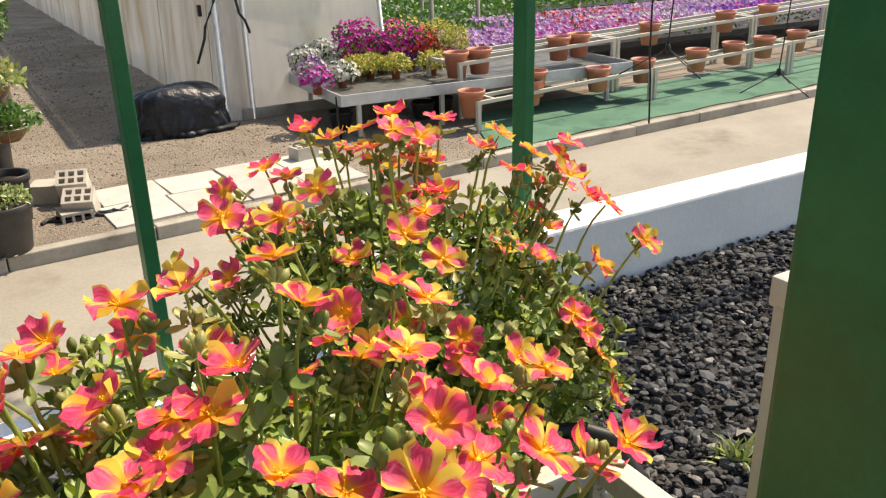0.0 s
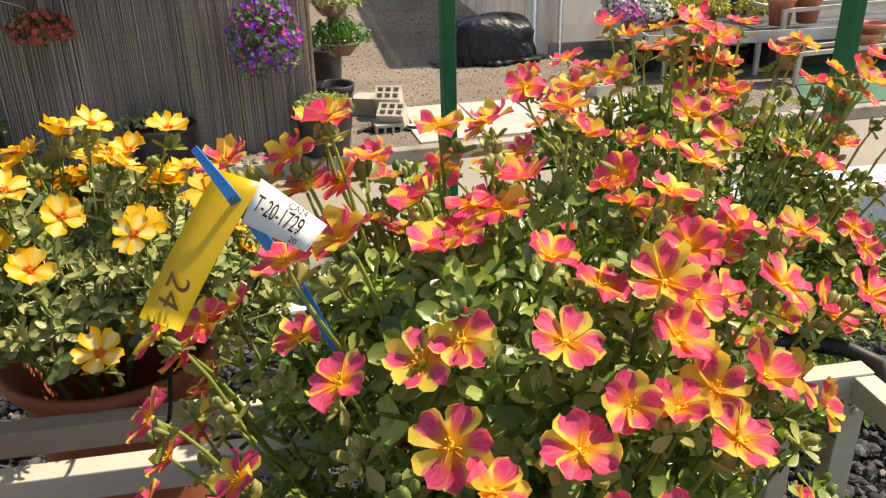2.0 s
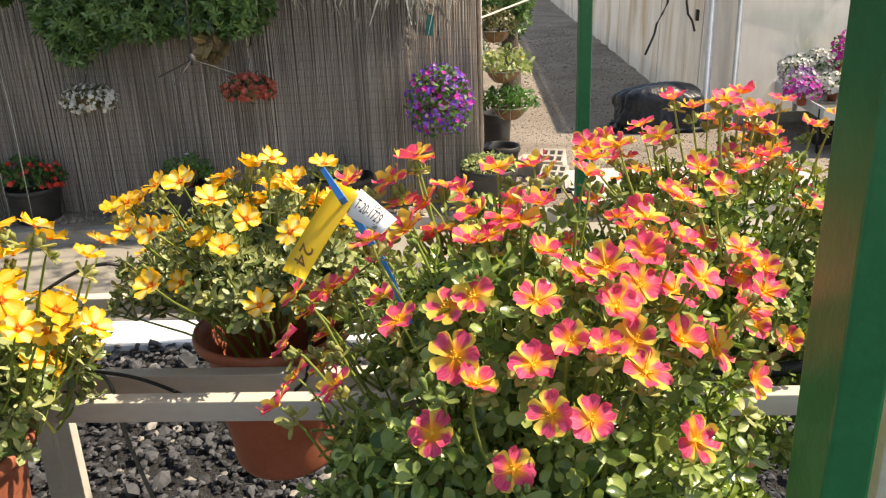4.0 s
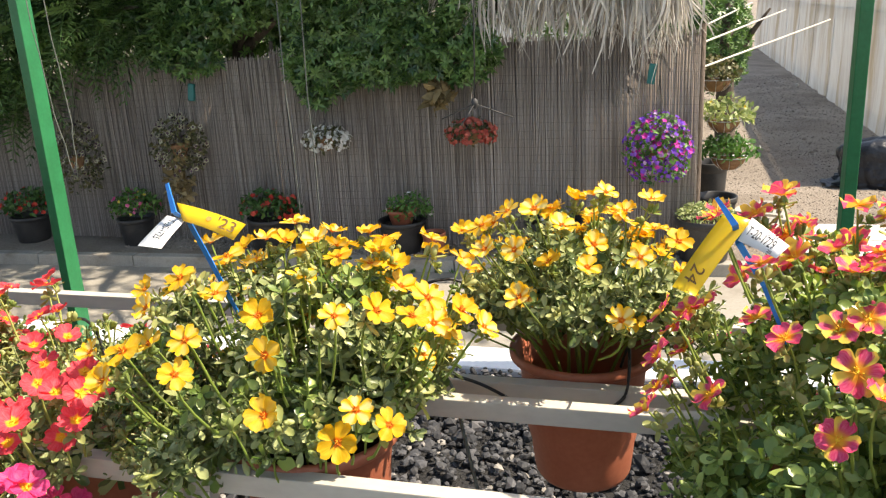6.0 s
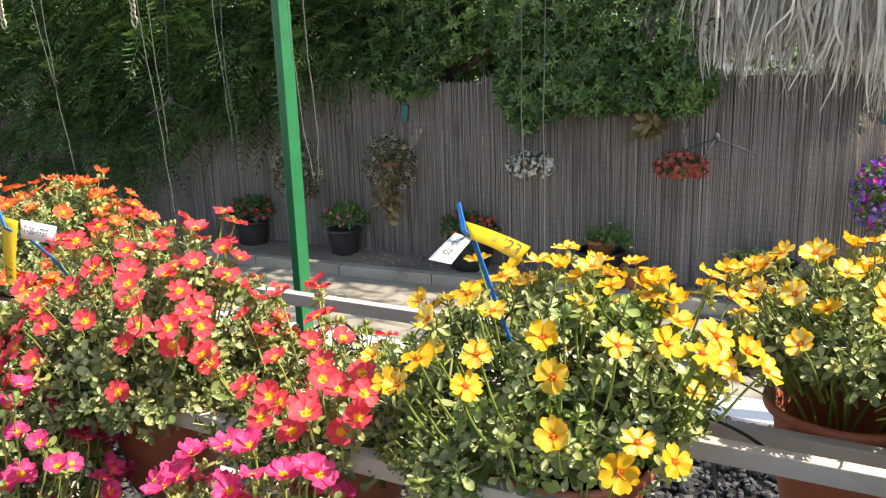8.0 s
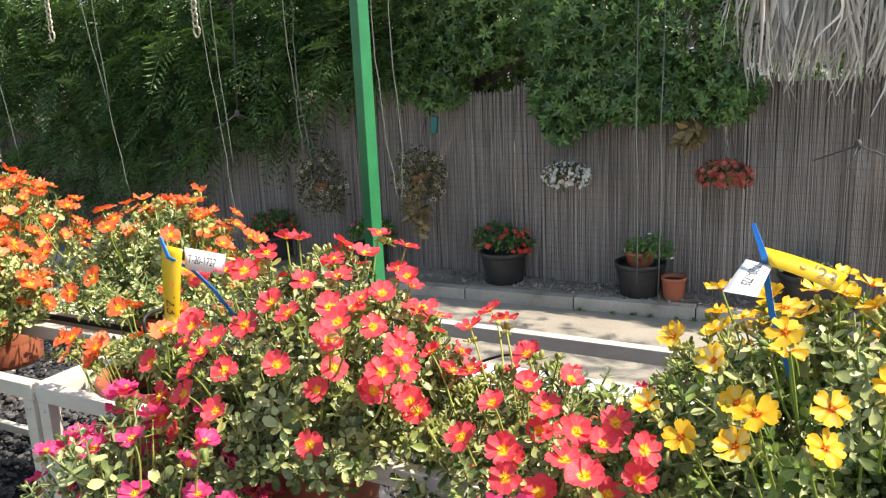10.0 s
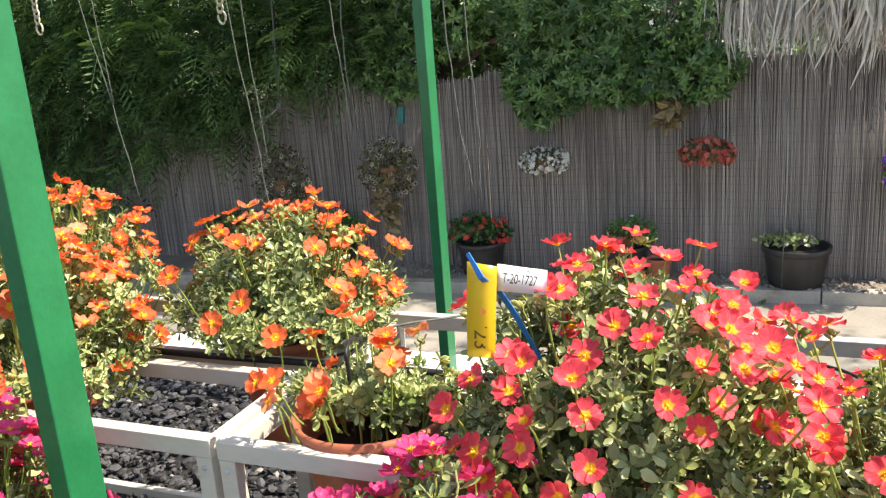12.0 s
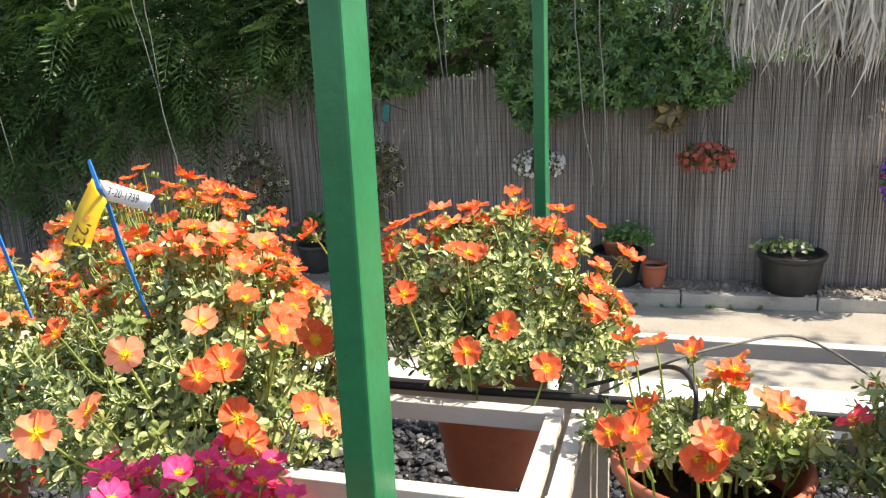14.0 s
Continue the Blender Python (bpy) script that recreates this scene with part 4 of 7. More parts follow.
E_ORANGE = [(-2.309, 0.374, 0.820), (-2.304, 0.686, 0.842), (-2.302, 0.566, 0.841), (-2.276, 0.374, 0.825), (-2.267, 0.347, 0.800), (-2.257, 0.640, 0.854),
            (-2.200, 0.600, 0.860), (-2.191, 0.357, 0.799), (-2.178, 0.366, 0.830), (-2.173, 0.339, 0.800), (-2.161, 0.344, 0.830), (-2.157, 0.572, 0.840),
            (-2.136, 0.537, 0.837), (-2.135, 0.553, 0.853), (-2.123, 0.674, 0.819), (-2.090, 0.488, 0.838), (-2.075, 0.443, 0.846)]
F_ORANGE = [(-2.937, 0.771, 0.997), (-2.809, 0.926, 0.973), (-2.806, 0.950, 0.974), (-2.795, 0.848, 0.939), (-2.736, 1.021, 0.993), (-2.700, 0.641, 0.919),
            (-2.659, 1.045, 0.995), (-2.646, 0.813, 0.958), (-2.618, 0.861, 0.937), (-2.613, 0.777, 0.963), (-2.586, 1.100, 1.015), (-2.579, 0.611, 0.830),
            (-2.550, 1.000, 1.000), (-2.513, 0.634, 0.870), (-2.461, 0.954, 1.011), (-2.441, 0.638, 0.796), (-2.438, 0.832, 0.942), (-2.400, 1.050, 0.960),
            (-2.383, 0.813, 0.856), (-2.380, 0.907, 0.864), (-2.377, 0.844, 0.836), (-2.354, 0.956, 0.798), (-2.334, 1.028, 0.901), (-2.319, 1.050, 0.889)]
G_ORANGE = [(-3.299, 0.825, 1.001), (-3.296, 0.709, 0.996), (-3.251, 0.445, 0.971), (-3.232, 0.648, 0.973), (-3.180, 0.318, 0.934), (-3.112, 0.613, 1.002),
            (-3.094, 0.267, 0.829), (-3.072, 0.566, 1.051), (-3.068, 0.736, 0.967), (-3.000, 0.550, 1.030), (-2.995, 0.060, 0.908), (-2.971, 0.214, 0.953),
            (-2.950, 0.600, 1.020), (-2.928, 0.472, 0.962), (-2.909, 0.314, 0.970), (-2.876, 0.390, 0.984), (-2.871, 0.234, 0.920), (-2.852, 0.272, 0.925),
            (-2.835, 0.267, 0.816), (-2.830, 0.257, 0.849), (-2.806, 0.242, 0.821), (-2.800, 0.400, 0.970), (-2.794, 0.319, 0.957), (-2.794, 0.355, 0.967),
            (-2.762, 0.292, 0.976), (-2.740, 0.300, 0.850), (-2.702, 0.279, 0.848), (-2.677, 0.216, 0.995)]

PP = "potted_purslane"
purslane(PP, "bushy purslane with pink and yellow striped flowers in a terracotta pot", (0.125, 0.525), 0.672, "bicolour", (0.29, 0.33, 0.385), A_FRONT_WEST + A_FRONT_MID + A_FRONT_EAST + A_FRONT_LOW, 18, 400, 56, 21,
         0.0252, 0.82, 0.03, lean=(0.0, -0.03), hang=0.05, floor=0.31)
purslane(PP, "tall leggy purslane with pink striped flowers in a pale pot", (0.50, 0.957), 0.65, "bicolour", (0.31, 0.28, 0.385), A_BACK_WEST + A_BACK_EAST, 36, 310, 64,
         22, 0.0258, 0.82, 0.05, pale=True, hang=0.1)
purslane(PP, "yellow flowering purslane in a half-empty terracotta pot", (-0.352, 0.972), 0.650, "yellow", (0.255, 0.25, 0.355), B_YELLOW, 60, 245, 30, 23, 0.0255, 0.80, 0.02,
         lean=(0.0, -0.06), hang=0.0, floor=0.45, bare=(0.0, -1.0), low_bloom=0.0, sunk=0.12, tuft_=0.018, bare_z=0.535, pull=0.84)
purslane(PP, "wide bushy purslane with golden yellow flowers in a terracotta pot", (-0.765, 0.525), 0.672, "yellow", (0.30, 0.275, 0.365), C_YELLOW_WEST + C_YELLOW_EAST, 60, 300, 40, 24, 0.0255,
         0.82, 0.02, lean=(-0.02, -0.01), hang=0.0, floor=0.385, bare=(0.75, -0.66), bare_z=0.44)
purslane(PP, "rounded coral-red purslane in a terracotta pot beside a yellow tag", (-1.745, 0.525), 0.672, "red", (0.275, 0.29, 0.365), D_RED_WEST + D_RED_EAST, 30, 290, 50, 25, 0.0258, 0.82, 0.02,
         lean=(0.06, -0.04), hang=0.0, floor=0.385)
purslane(PP, "low trailing coral-red purslane with bare stalks in a terracotta pot", (-1.245, 0.525), 0.672, "red", (0.25, 0.26, 0.18), D_LOW, 8, 150, 34, 26, 0.0265, 0.82,
         0.03, hang=0.0, floor=0.34)
purslane(PP, "small sparse orange purslane in a terracotta pot", (-2.165, 0.520), 0.680, "orange", (0.19, 0.13, 0.135), E_ORANGE, 2, 105, 24, 27, 0.0275, 0.68, 0.04, lean=(0, 0.03), hang=0.0,
         floor=0.375, bare=(0.0, -1.0), bare_z=0.395, pull=0.70)
purslane(PP, "dense orange purslane over pale green leaves in a terracotta pot", (-2.62, 0.957), 0.655, "orange", (0.30, 0.25, 0.36), F_ORANGE, 62, 290, 30, 28, 0.0285, 0.74,
         0.02, hang=0.0, floor=0.425)
purslane(PP, "large orange purslane in a terracotta pot with a tag", (-3.06, 0.525), 0.672, "orange", (0.31, 0.285, 0.37), G_ORANGE, 95, 270, 30, 29, 0.0285, 0.76, 0.02, lean=(-0.03, 0), hang=0.0, floor=0.385)
purslane(PP, "orange purslane full of blooms in a terracotta pot", (-3.42, 0.957), 0.655, "orange", (0.33, 0.28, 0.42), [(-3.501, 1.03, 1.08), (-3.399, 1.049, 1.06)], 120, 150, 16,
         30, 0.0265, 0.86, 0.02)
purslane(PP, "orange purslane with a yellow tag in a terracotta pot", (-3.66, 0.525), 0.672, "orange", (0.29, 0.28, 0.36), [], 70, 160, 12, 31, 0.0265, 0.86, 0.02)
purslane(PP, "magenta purslane in a terracotta pot on the lower rails", (-2.88, 0.15), 0.34, "magenta", (0.31, 0.25, 0.47), [(-2.849, 0.200, 0.804), (-2.768, 0.200, 0.786), (-2.788, 0.200, 0.753), (-2.725, 0.200, 0.765), (-2.838, 0.200, 0.759), (-2.873, 0.200, 0.762), (-2.811, 0.200, 0.733), (-2.988, 0.200, 0.730), (-2.905, 0.200, 0.749), (-3.058, 0.200, 0.710)], 110, 190, 12, 32, 0.0265, 0.86, 0.03)
purslane(PP, "magenta purslane in a terracotta pot on the lower rails", (-1.88, 0.15), 0.34, "magenta", (0.31, 0.25, 0.47), [(-1.815, 0.120, 0.796), (-1.915, 0.120, 0.756), (-1.696, 0.120, 0.774), (-1.829, 0.120, 0.691), (-1.682, 0.120, 0.725), (-1.619, 0.120, 0.718), (-1.580, 0.120, 0.680), (-1.879, 0.120, 0.606), (-1.990, 0.120, 0.561), (-1.848, 0.120, 0.584), (-1.754, 0.120, 0.598), (-1.693, 0.120, 0.638), (-1.972, 0.120, 0.638), (-1.653, 0.120, 0.822), (-1.889, 0.120, 0.640)], 120, 165, 12,
         33, 0.0265, 0.86, 0.03)
purslane(PP, "magenta purslane in a terracotta pot on the lower rails", (-1.14, 0.15), 0.34, "magenta", (0.27, 0.22, 0.41), [(-1.168, 0.130, 0.810), (-1.124, 0.130, 0.817), (-1.246, 0.130, 0.775), (-1.285, 0.130, 0.745), (-1.341, 0.130, 0.704), (-1.244, 0.130, 0.734), (-1.064, 0.130, 0.783), (-1.018, 0.130, 0.809), (-0.999, 0.130, 0.800)], 40, 150,
         10, 34, 0.0265, 0.86, 0.03)


# ---- plant tags ----
def words(text, size, mat, parent, m, name="writing", offset=0.0006):
    cu = bpy.data.curves.new("writing", "FONT")
    cu.body, cu.size, cu.align_x, cu.align_y, cu.extrude = text, size, "CENTER", "CENTER", 0.0001
    tmp = bpy.data.objects.new("writing", cu)
    me = bpy.data.meshes.new_from_object(tmp)
    bpy.data.objects.remove(tmp)
    me.materials.append(mat)
    ob = new(name, me)
    ob.parent = parent
    ob.matrix_basis = m @ Matrix.Translation((0, 0, offset))
    return ob


def quad_sheet(c, bulge, n=10, half=0.0004):
    """A thin sheet between four corners: near and far end of one long edge, then far and near end of the other; bulge lifts its middle."""
    c = [Vector(p) for p in c]
    nrm = (c[1] - c[0]).cross(c[3] - c[0]).normalized()
    nrm = -nrm if nrm.y > 0 else nrm
    v, f = [], []
    for s_ in (-1, 1):
        for i in range(n + 1):
            t = i / n
            lift = nrm * (4 * bulge * t * (1 - t) + s_ * half)
            a, b = c[0].lerp(c[1], t) + lift, c[3].lerp(c[2], t) + lift
            v += [a, a.lerp(b, 0.5) + nrm * bulge * 0.12, b]
    k = 3 * (n + 1)
    for i in range(n):
        for w in (0, 1):
            q = 3 * i + w
            f += [(q, q + 3, q + 4, q + 1), (k + q, k + q + 1, k + q + 4, k + q + 3)]
        f += [(3 * i, k + 3 * i, k + 3 * i + 3, 3 * i + 3), (3 * i + 2, 3 * i + 5, k + 3 * i + 5, k + 3 * i + 2)]
    for q in (0, 1, 3 * n, 3 * n + 1):
        f.append((q, q + 1, k + q + 1, k + q))
    sh = Shape()
    sh.add(v, f)
    return sh, c, nrm


def on_sheet(c, nrm, along, across, bulge, lift=0.0018):
    """Pose on the sheet for writing: x runs along it, z towards the walkway."""
    p = c[0].lerp(c[1], along).lerp(c[3].lerp(c[2], along), across) + nrm * (4 * bulge * along * (1 - along) + lift + bulge * 0.10)
    slope = 4 * bulge * (1 - 2 * along)
    x = ((c[1] - c[0]) + (c[2] - c[3])) * 0.5 + nrm * slope
    x.normalize()
    z = (nrm - x * nrm.dot(x)).normalized()
    return Matrix.Translation(p) @ Matrix((x, z.cross(x), z)).transposed().to_4x4()


def plant_tag(label, strip, tag, stake, code, number, spot=True, small="", bulge=0.004):
    base = Vector(stake[-1])
    t = thing("plant_tag", label, "plant tag", "plant tags", base)
    strip, tag, pts = [[Vector(p) - base for p in g] for g in (strip, tag, stake)]
    s_ = Shape()
    v, f = [], []
    for i, p in enumerate(pts):
        d = (pts[min(i + 1, len(pts) - 1)] - pts[max(i - 1, 0)]).normalized()
        side = d.cross(Vector((0, 1, 0))).normalized() * 0.0043 * (0.6 if i == 0 else 0.55 if i == len(pts) - 1 else 1.0)
        dep = Vector((0, 0.0013, 0))
        v += [p + side + dep, p - side + dep, p - side - dep, p + side - dep]
    for i in range(len(pts) - 1):
        for k in range(4):
            f.append((i * 4 + k, i * 4 + (k + 1) % 4, i * 4 + 4 + (k + 1) % 4, i * 4 + 4 + k))
    n = len(v)
    f += [(0, 3, 2, 1), (n - 4, n - 3, n - 2, n - 1)]
    s_.add(v, f)
    part("stake", s_, M_BLUE, t, smooth=False)
    sh, c, nrm = quad_sheet(strip, bulge)
    ys = part("yellow_strip", sh, M_YTAG, t)
    size = (c[3] - c[0]).length
    words(number, size * 0.72, M_PEN, ys, on_sheet(c, nrm, 0.78, 0.5, bulge))
    if spot:
        dsc = Shape()
        dsc.disc(0.0042, 0.0, 14)
        sp = part("printed_spot", dsc, M_SPOT, ys)
        sp.matrix_basis = on_sheet(c, nrm, 0.50, 0.45, bulge)
    sh, c, nrm = quad_sheet(tag, 0.001)
    wl = part("white_label", sh, M_WTAG, t)
    size = (c[3] - c[0]).length
    length = (c[1] - c[0]).length
    words(code, size * 0.52, M_INK, wl, on_sheet(c, nrm, 0.44, 0.5, 0.001) @ Matrix.Diagonal((min(0.66, length / size * 0.31), 1, 1, 1)))
    if small:
        words(small, size * 0.19, M_INK, wl, on_sheet(c, nrm, 0.62, 0.12, 0.001), "small_writing")
        words("20", size * 0.18, M_INK, wl, on_sheet(c, nrm, 0.78, 0.88, 0.001), "small_writing")
    return t


plant_tag("yellow and white tags on a blue stake in pink striped flowers", [(-0.081, 0.440, 1.103), (-0.148, 0.405, 1.009), (-0.177, 0.420, 1.016), (-0.112, 0.460, 1.109)],
          [(-0.081, 0.442, 1.106), (-0.038, 0.412, 1.078), (-0.055, 0.395, 1.067), (-0.098, 0.428, 1.079)],
          [(-0.125, 0.448, 1.130), (-0.102, 0.430, 1.099), (-0.094, 0.462, 1.066), (-0.061, 0.440, 1.016), (-0.030, 0.430, 0.94)], "T-20-1729", "24", spot=False, small="CA24")
plant_tag("yellow and white tags on a blue stake in yellow flowers", [(-0.897, 0.412, 1.122), (-0.787, 0.414, 1.090), (-0.800, 0.395, 1.071), (-0.876, 0.390, 1.100)],
          [(-0.877, 0.396, 1.099), (-0.887, 0.343, 1.071), (-0.931, 0.351, 1.072), (-0.911, 0.404, 1.104)],
          [(-0.904, 0.405, 1.153), (-0.886, 0.386, 1.114), (-0.889, 0.425, 1.088), (-0.881, 0.454, 1.019), (-0.850, 0.480, 0.90)], "T-20-1725", "'23")
plant_tag("yellow and white tags on a blue stake in coral-red flowers", [(-1.813, 0.275, 1.081), (-1.816, 0.252, 0.955), (-1.861, 0.262, 0.950), (-1.854, 0.268, 1.089)],
          [(-1.815, 0.282, 1.083), (-1.753, 0.315, 1.066), (-1.754, 0.305, 1.033), (-1.816, 0.278, 1.045)],
          [(-1.851, 0.264, 1.102), (-1.831, 0.258, 1.069), (-1.820, 0.300, 1.036), (-1.810, 0.335, 0.991), (-1.785, 0.380, 0.90)], "T-20-1727", "'23", small="CA23", bulge=0.003)
plant_tag("yellow and white tags on a blue stake in orange flowers", [(-3.144, 0.440, 1.125), (-3.166, 0.410, 1.053), (-3.219, 0.410, 1.058), (-3.175, 0.450, 1.163)],
          [(-3.165, 0.455, 1.160), (-3.071, 0.470, 1.130), (-3.089, 0.465, 1.105), (-3.151, 0.447, 1.126)],
          [(-3.168, 0.440, 1.195), (-3.145, 0.426, 1.150), (-3.164, 0.465, 1.117), (-3.163, 0.480, 1.048), (-3.140, 0.500, 0.90)], "T-20-1739", "'23")
plant_tag("white and yellow tags half hidden among orange flowers", [(-3.400, 0.420, 1.150), (-3.470, 0.410, 1.085), (-3.490, 0.410, 1.110), (-3.420, 0.420, 1.175)],
          [(-3.420, 0.425, 1.165), (-3.345, 0.425, 1.150), (-3.360, 0.415, 1.120), (-3.425, 0.415, 1.132)],
          [(-3.425, 0.415, 1.200), (-3.405, 0.410, 1.150), (-3.395, 0.440, 1.110), (-3.36, 0.46, 0.90)], "T-20", "23")


# ---- aluminium upright beside the near post ----
u = Shape()
u.box((0.499, 0.333, -0.03), (0.521, 0.355, 1.09), None, 0.002)
u.box((0.496, 0.330, 1.075), (0.524, 0.358, 1.10), None, 0.003)
up = solid("upright", u, M_ALU, "bare aluminium upright with a cap and a black wire", "upright", kind="structure")
w = Shape()
w.tube([(0.503, 0.332, 1.095), (0.510, 0.330, 1.115), (0.52, 0.332, 1.11), (0.524, 0.335, 1.085)], 0.002, 6)
part("wire_loop", w, M_PIPE, up)


# ---- cords, chains and hangers under the frame ----
def cord(pts, r=0.0021, mat=None, label="grey cord hanging from the beam"):
    top = Vector(pts[0])
    base = Vector((top.x, 2.215, 2.72))
    t = thing("rope_hanger", label, "rope hanger", "rope hangers under the beam", base)
    sh = Shape()
    full_ = [base] + [Vector(p) for p in pts]
    path = []
    for i in range(len(full_) - 1):
        for k in range(5):
            path.append(full_[i].lerp(full_[i + 1], k / 5) - base + Vector((0.004 * math.sin(k * 2 + i), 0, 0)))
    path.append(full_[-1] - base)
    sh.tube(path, r, 6)
    part("cord", sh, mat or M_ROPE, t)
    return t, base


def ring(t, base, at, r, thick, mat):
    sh = Shape()
    pts = [Vector((r * 0.7 * math.cos(a), 0.002 * math.sin(a * 2), r * math.sin(a))) + Vector(at) - base for a in np.linspace(0, math.tau, 15)]
    sh.tube(pts, thick, 6, False)
    part("hook_ring", sh, mat, t)


CY = 2.215
for pts in (((-3.57, CY, 1.6), (-3.50, CY, 0.95), (-3.47, CY, 0.55)), ((-3.50, CY, 1.6), (-3.46, CY, 0.9)), ((-3.09, CY, 1.57), (-3.06, CY, 1.2), (-3.04, CY, 0.94)),
            ((-3.04, CY, 1.57), (-3.05, CY, 1.3), (-3.00, CY, 0.93)), ((-2.58, CY - 0.1, 1.55), (-2.55, CY - 0.1, 1.1), (-2.50, CY - 0.1, 0.80)),
            ((-2.50, CY - 0.1, 1.55), (-2.47, CY - 0.1, 1.0), (-2.485, CY - 0.1, 0.79)), ((-1.51, CY - 0.15, 1.5), (-1.50, CY - 0.15, 0.55)), ((-1.42, CY - 0.15, 1.5), (-1.425, CY - 0.15, 0.5)),
            ((-4.35, CY, 1.7), (-4.25, CY, 1.2), (-4.18, CY, 0.75)), ((-4.27, CY, 1.7), (-4.24, CY, 1.2)), ((-5.15, CY, 1.7), (-5.02, CY, 0.9))):
    cord(pts)
for x, z in ((-3.60, 1.545), (-4.60, 1.57), (-5.25, 1.58)):
    t, base = cord(((x, CY, z + 0.32),), 0.004, label="pale cord ending in a steel hook ring")
    for k in range(11):
        ring(t, base, (x + 0.003 * (k % 2), CY, z + 0.30 - k * 0.028), 0.019, 0.0042, M_BRASS)
    ring(t, base, (x + 0.004, CY, z - 0.018), 0.026, 0.0046, M_BRASS)


def hanger(x, y, z, spread, mat, label):
    t, base = cord(((x, y, z),), 0.0028, mat=mat, label=label)
    for a in (20, 165, 262):
        sh = Shape()
        d = Vector((math.cos(radians(a)), math.sin(radians(a)), -0.42))
        sh.tube([Vector((x, y, z)) - base, Vector((x, y, z)) - base + d * spread * 0.6, Vector((x, y, z)) - base + d * spread], 0.0024, 6)
        part("hanger_arm", sh, mat, t)
    k = Shape()
    k.lathe([(0.001, 0.02), (0.010, 0.012), (0.012, -0.006), (0.002, -0.018)], 10, Matrix.Translation(Vector((x, y, z)) - base))
    part("knot", k, mat, t)


hanger(-0.83, 2.10, 1.055, 0.13, M_WIRE, "cord with an empty three-armed basket hanger")
hanger(-3.30, 2.10, 1.16, 0.13, M_WIRE, "cord with an empty three-armed basket hanger")
hanger(2.38, 2.30, 0.88, 0.20, M_PIPE, "black cord with an empty three-armed basket hanger")
hanger(3.05, 2.30, 0.72, 0.18, M_PIPE, "black cord with an empty three-armed basket hanger")
for pts in (((2.28, 2.3, 1.04), (2.31, 2.3, 0.60)), ((0.66, 2.3, 1.16), (0.60, 2.3, 1.0)), ((0.72, 2.3, 1.16), (0.755, 2.3, 1.07))):
    cord(pts, 0.0038, mat=M_PIPE, label="black cord hanging from the beam")


# ---- pots and baskets along the fence ----
def scatter(rs, n, half, low=-0.6):
    d = rs.normal(size=(n * 3, 3))
    d /= np.linalg.norm(d, axis=1)[:, None]
    d = d[d[:, 2] > low][:n]
    return d * np.array(half) * (1 - 0.55 * rs.random((len(d), 1)) ** 2.5), d


def blossom(rs, p, d, r, petals=5, cup=0.35):
    """Small open flowers facing along d."""
    n = len(p)
    d = d + rs.normal(size=d.shape) * 0.35 + np.array([0, -0.35, 0.2])
    d /= np.linalg.norm(d, axis=1)[:, None]
    a = np.cross(d, rs.normal(size=d.shape))
    a /= np.linalg.norm(a, axis=1)[:, None]
    b = np.cross(d, a)
    k = petals * 2
    ang = np.arange(k) / k * math.tau
    rad = np.where(np.arange(k) % 2 == 0, 1.0, 0.72)
    size = r * rs.uniform(0.75, 1.2, (n, 1, 1))
    rim = p[:, None] + size * (a[:, None] * (np.cos(ang) * rad)[None, :, None] + b[:, None] * (np.sin(ang) * rad)[None, :, None] + d[:, None] * cup)
    v = np.concatenate([p[:, None], rim], 1).reshape(-1, 3)
    i = np.arange(k)
    tri = np.stack([np.zeros(k, int), 1 + i, 1 + (i + 1) % k], 1)
    return v, (tri[None] + np.arange(n)[:, None, None] * (k + 1)).reshape(-1, 3)


def plain_petal(name, dark, light):
    return thin(name, (1, 1, 1), (1.0, 0.9, 0.9), 0.55, 0.3, 0.25, leaf_paint(dark, light, scale=30.0, island=True))


BL = {"purple": plain_petal("purple_petal", (0.15, 0.035, 0.48), (0.33, 0.13, 0.70)), "magenta": plain_petal("magenta_petal", (0.42, 0.02, 0.26), (0.70, 0.06, 0.45)),
      # coral is a salmon red dulled: the fence's shade put into its colour
      "red": plain_petal("red_petal", (0.48, 0.035, 0.025), (0.72, 0.10, 0.07)), "coral": plain_petal("shaded_coral_petal", (0.34, 0.06, 0.045), (0.58, 0.15, 0.11)), "white": plain_petal("white_petal", (0.62, 0.62, 0.58), (0.82, 0.82, 0.78)),
      "dark": plain_petal("plum_petal", (0.04, 0.02, 0.035), (0.16, 0.09, 0.11)), "cream": plain_petal("cream_petal", (0.42, 0.40, 0.26), (0.62, 0.60, 0.42)),
      "pink": plain_petal("pink_petal", (0.60, 0.06, 0.22), (0.80, 0.22, 0.40)), "lilac": plain_petal("lilac_petal", (0.34, 0.14, 0.44), (0.66, 0.46, 0.70)),
      "yellow": plain_petal("gold_petal", (0.62, 0.46, 0.05), (0.80, 0.66, 0.14))}
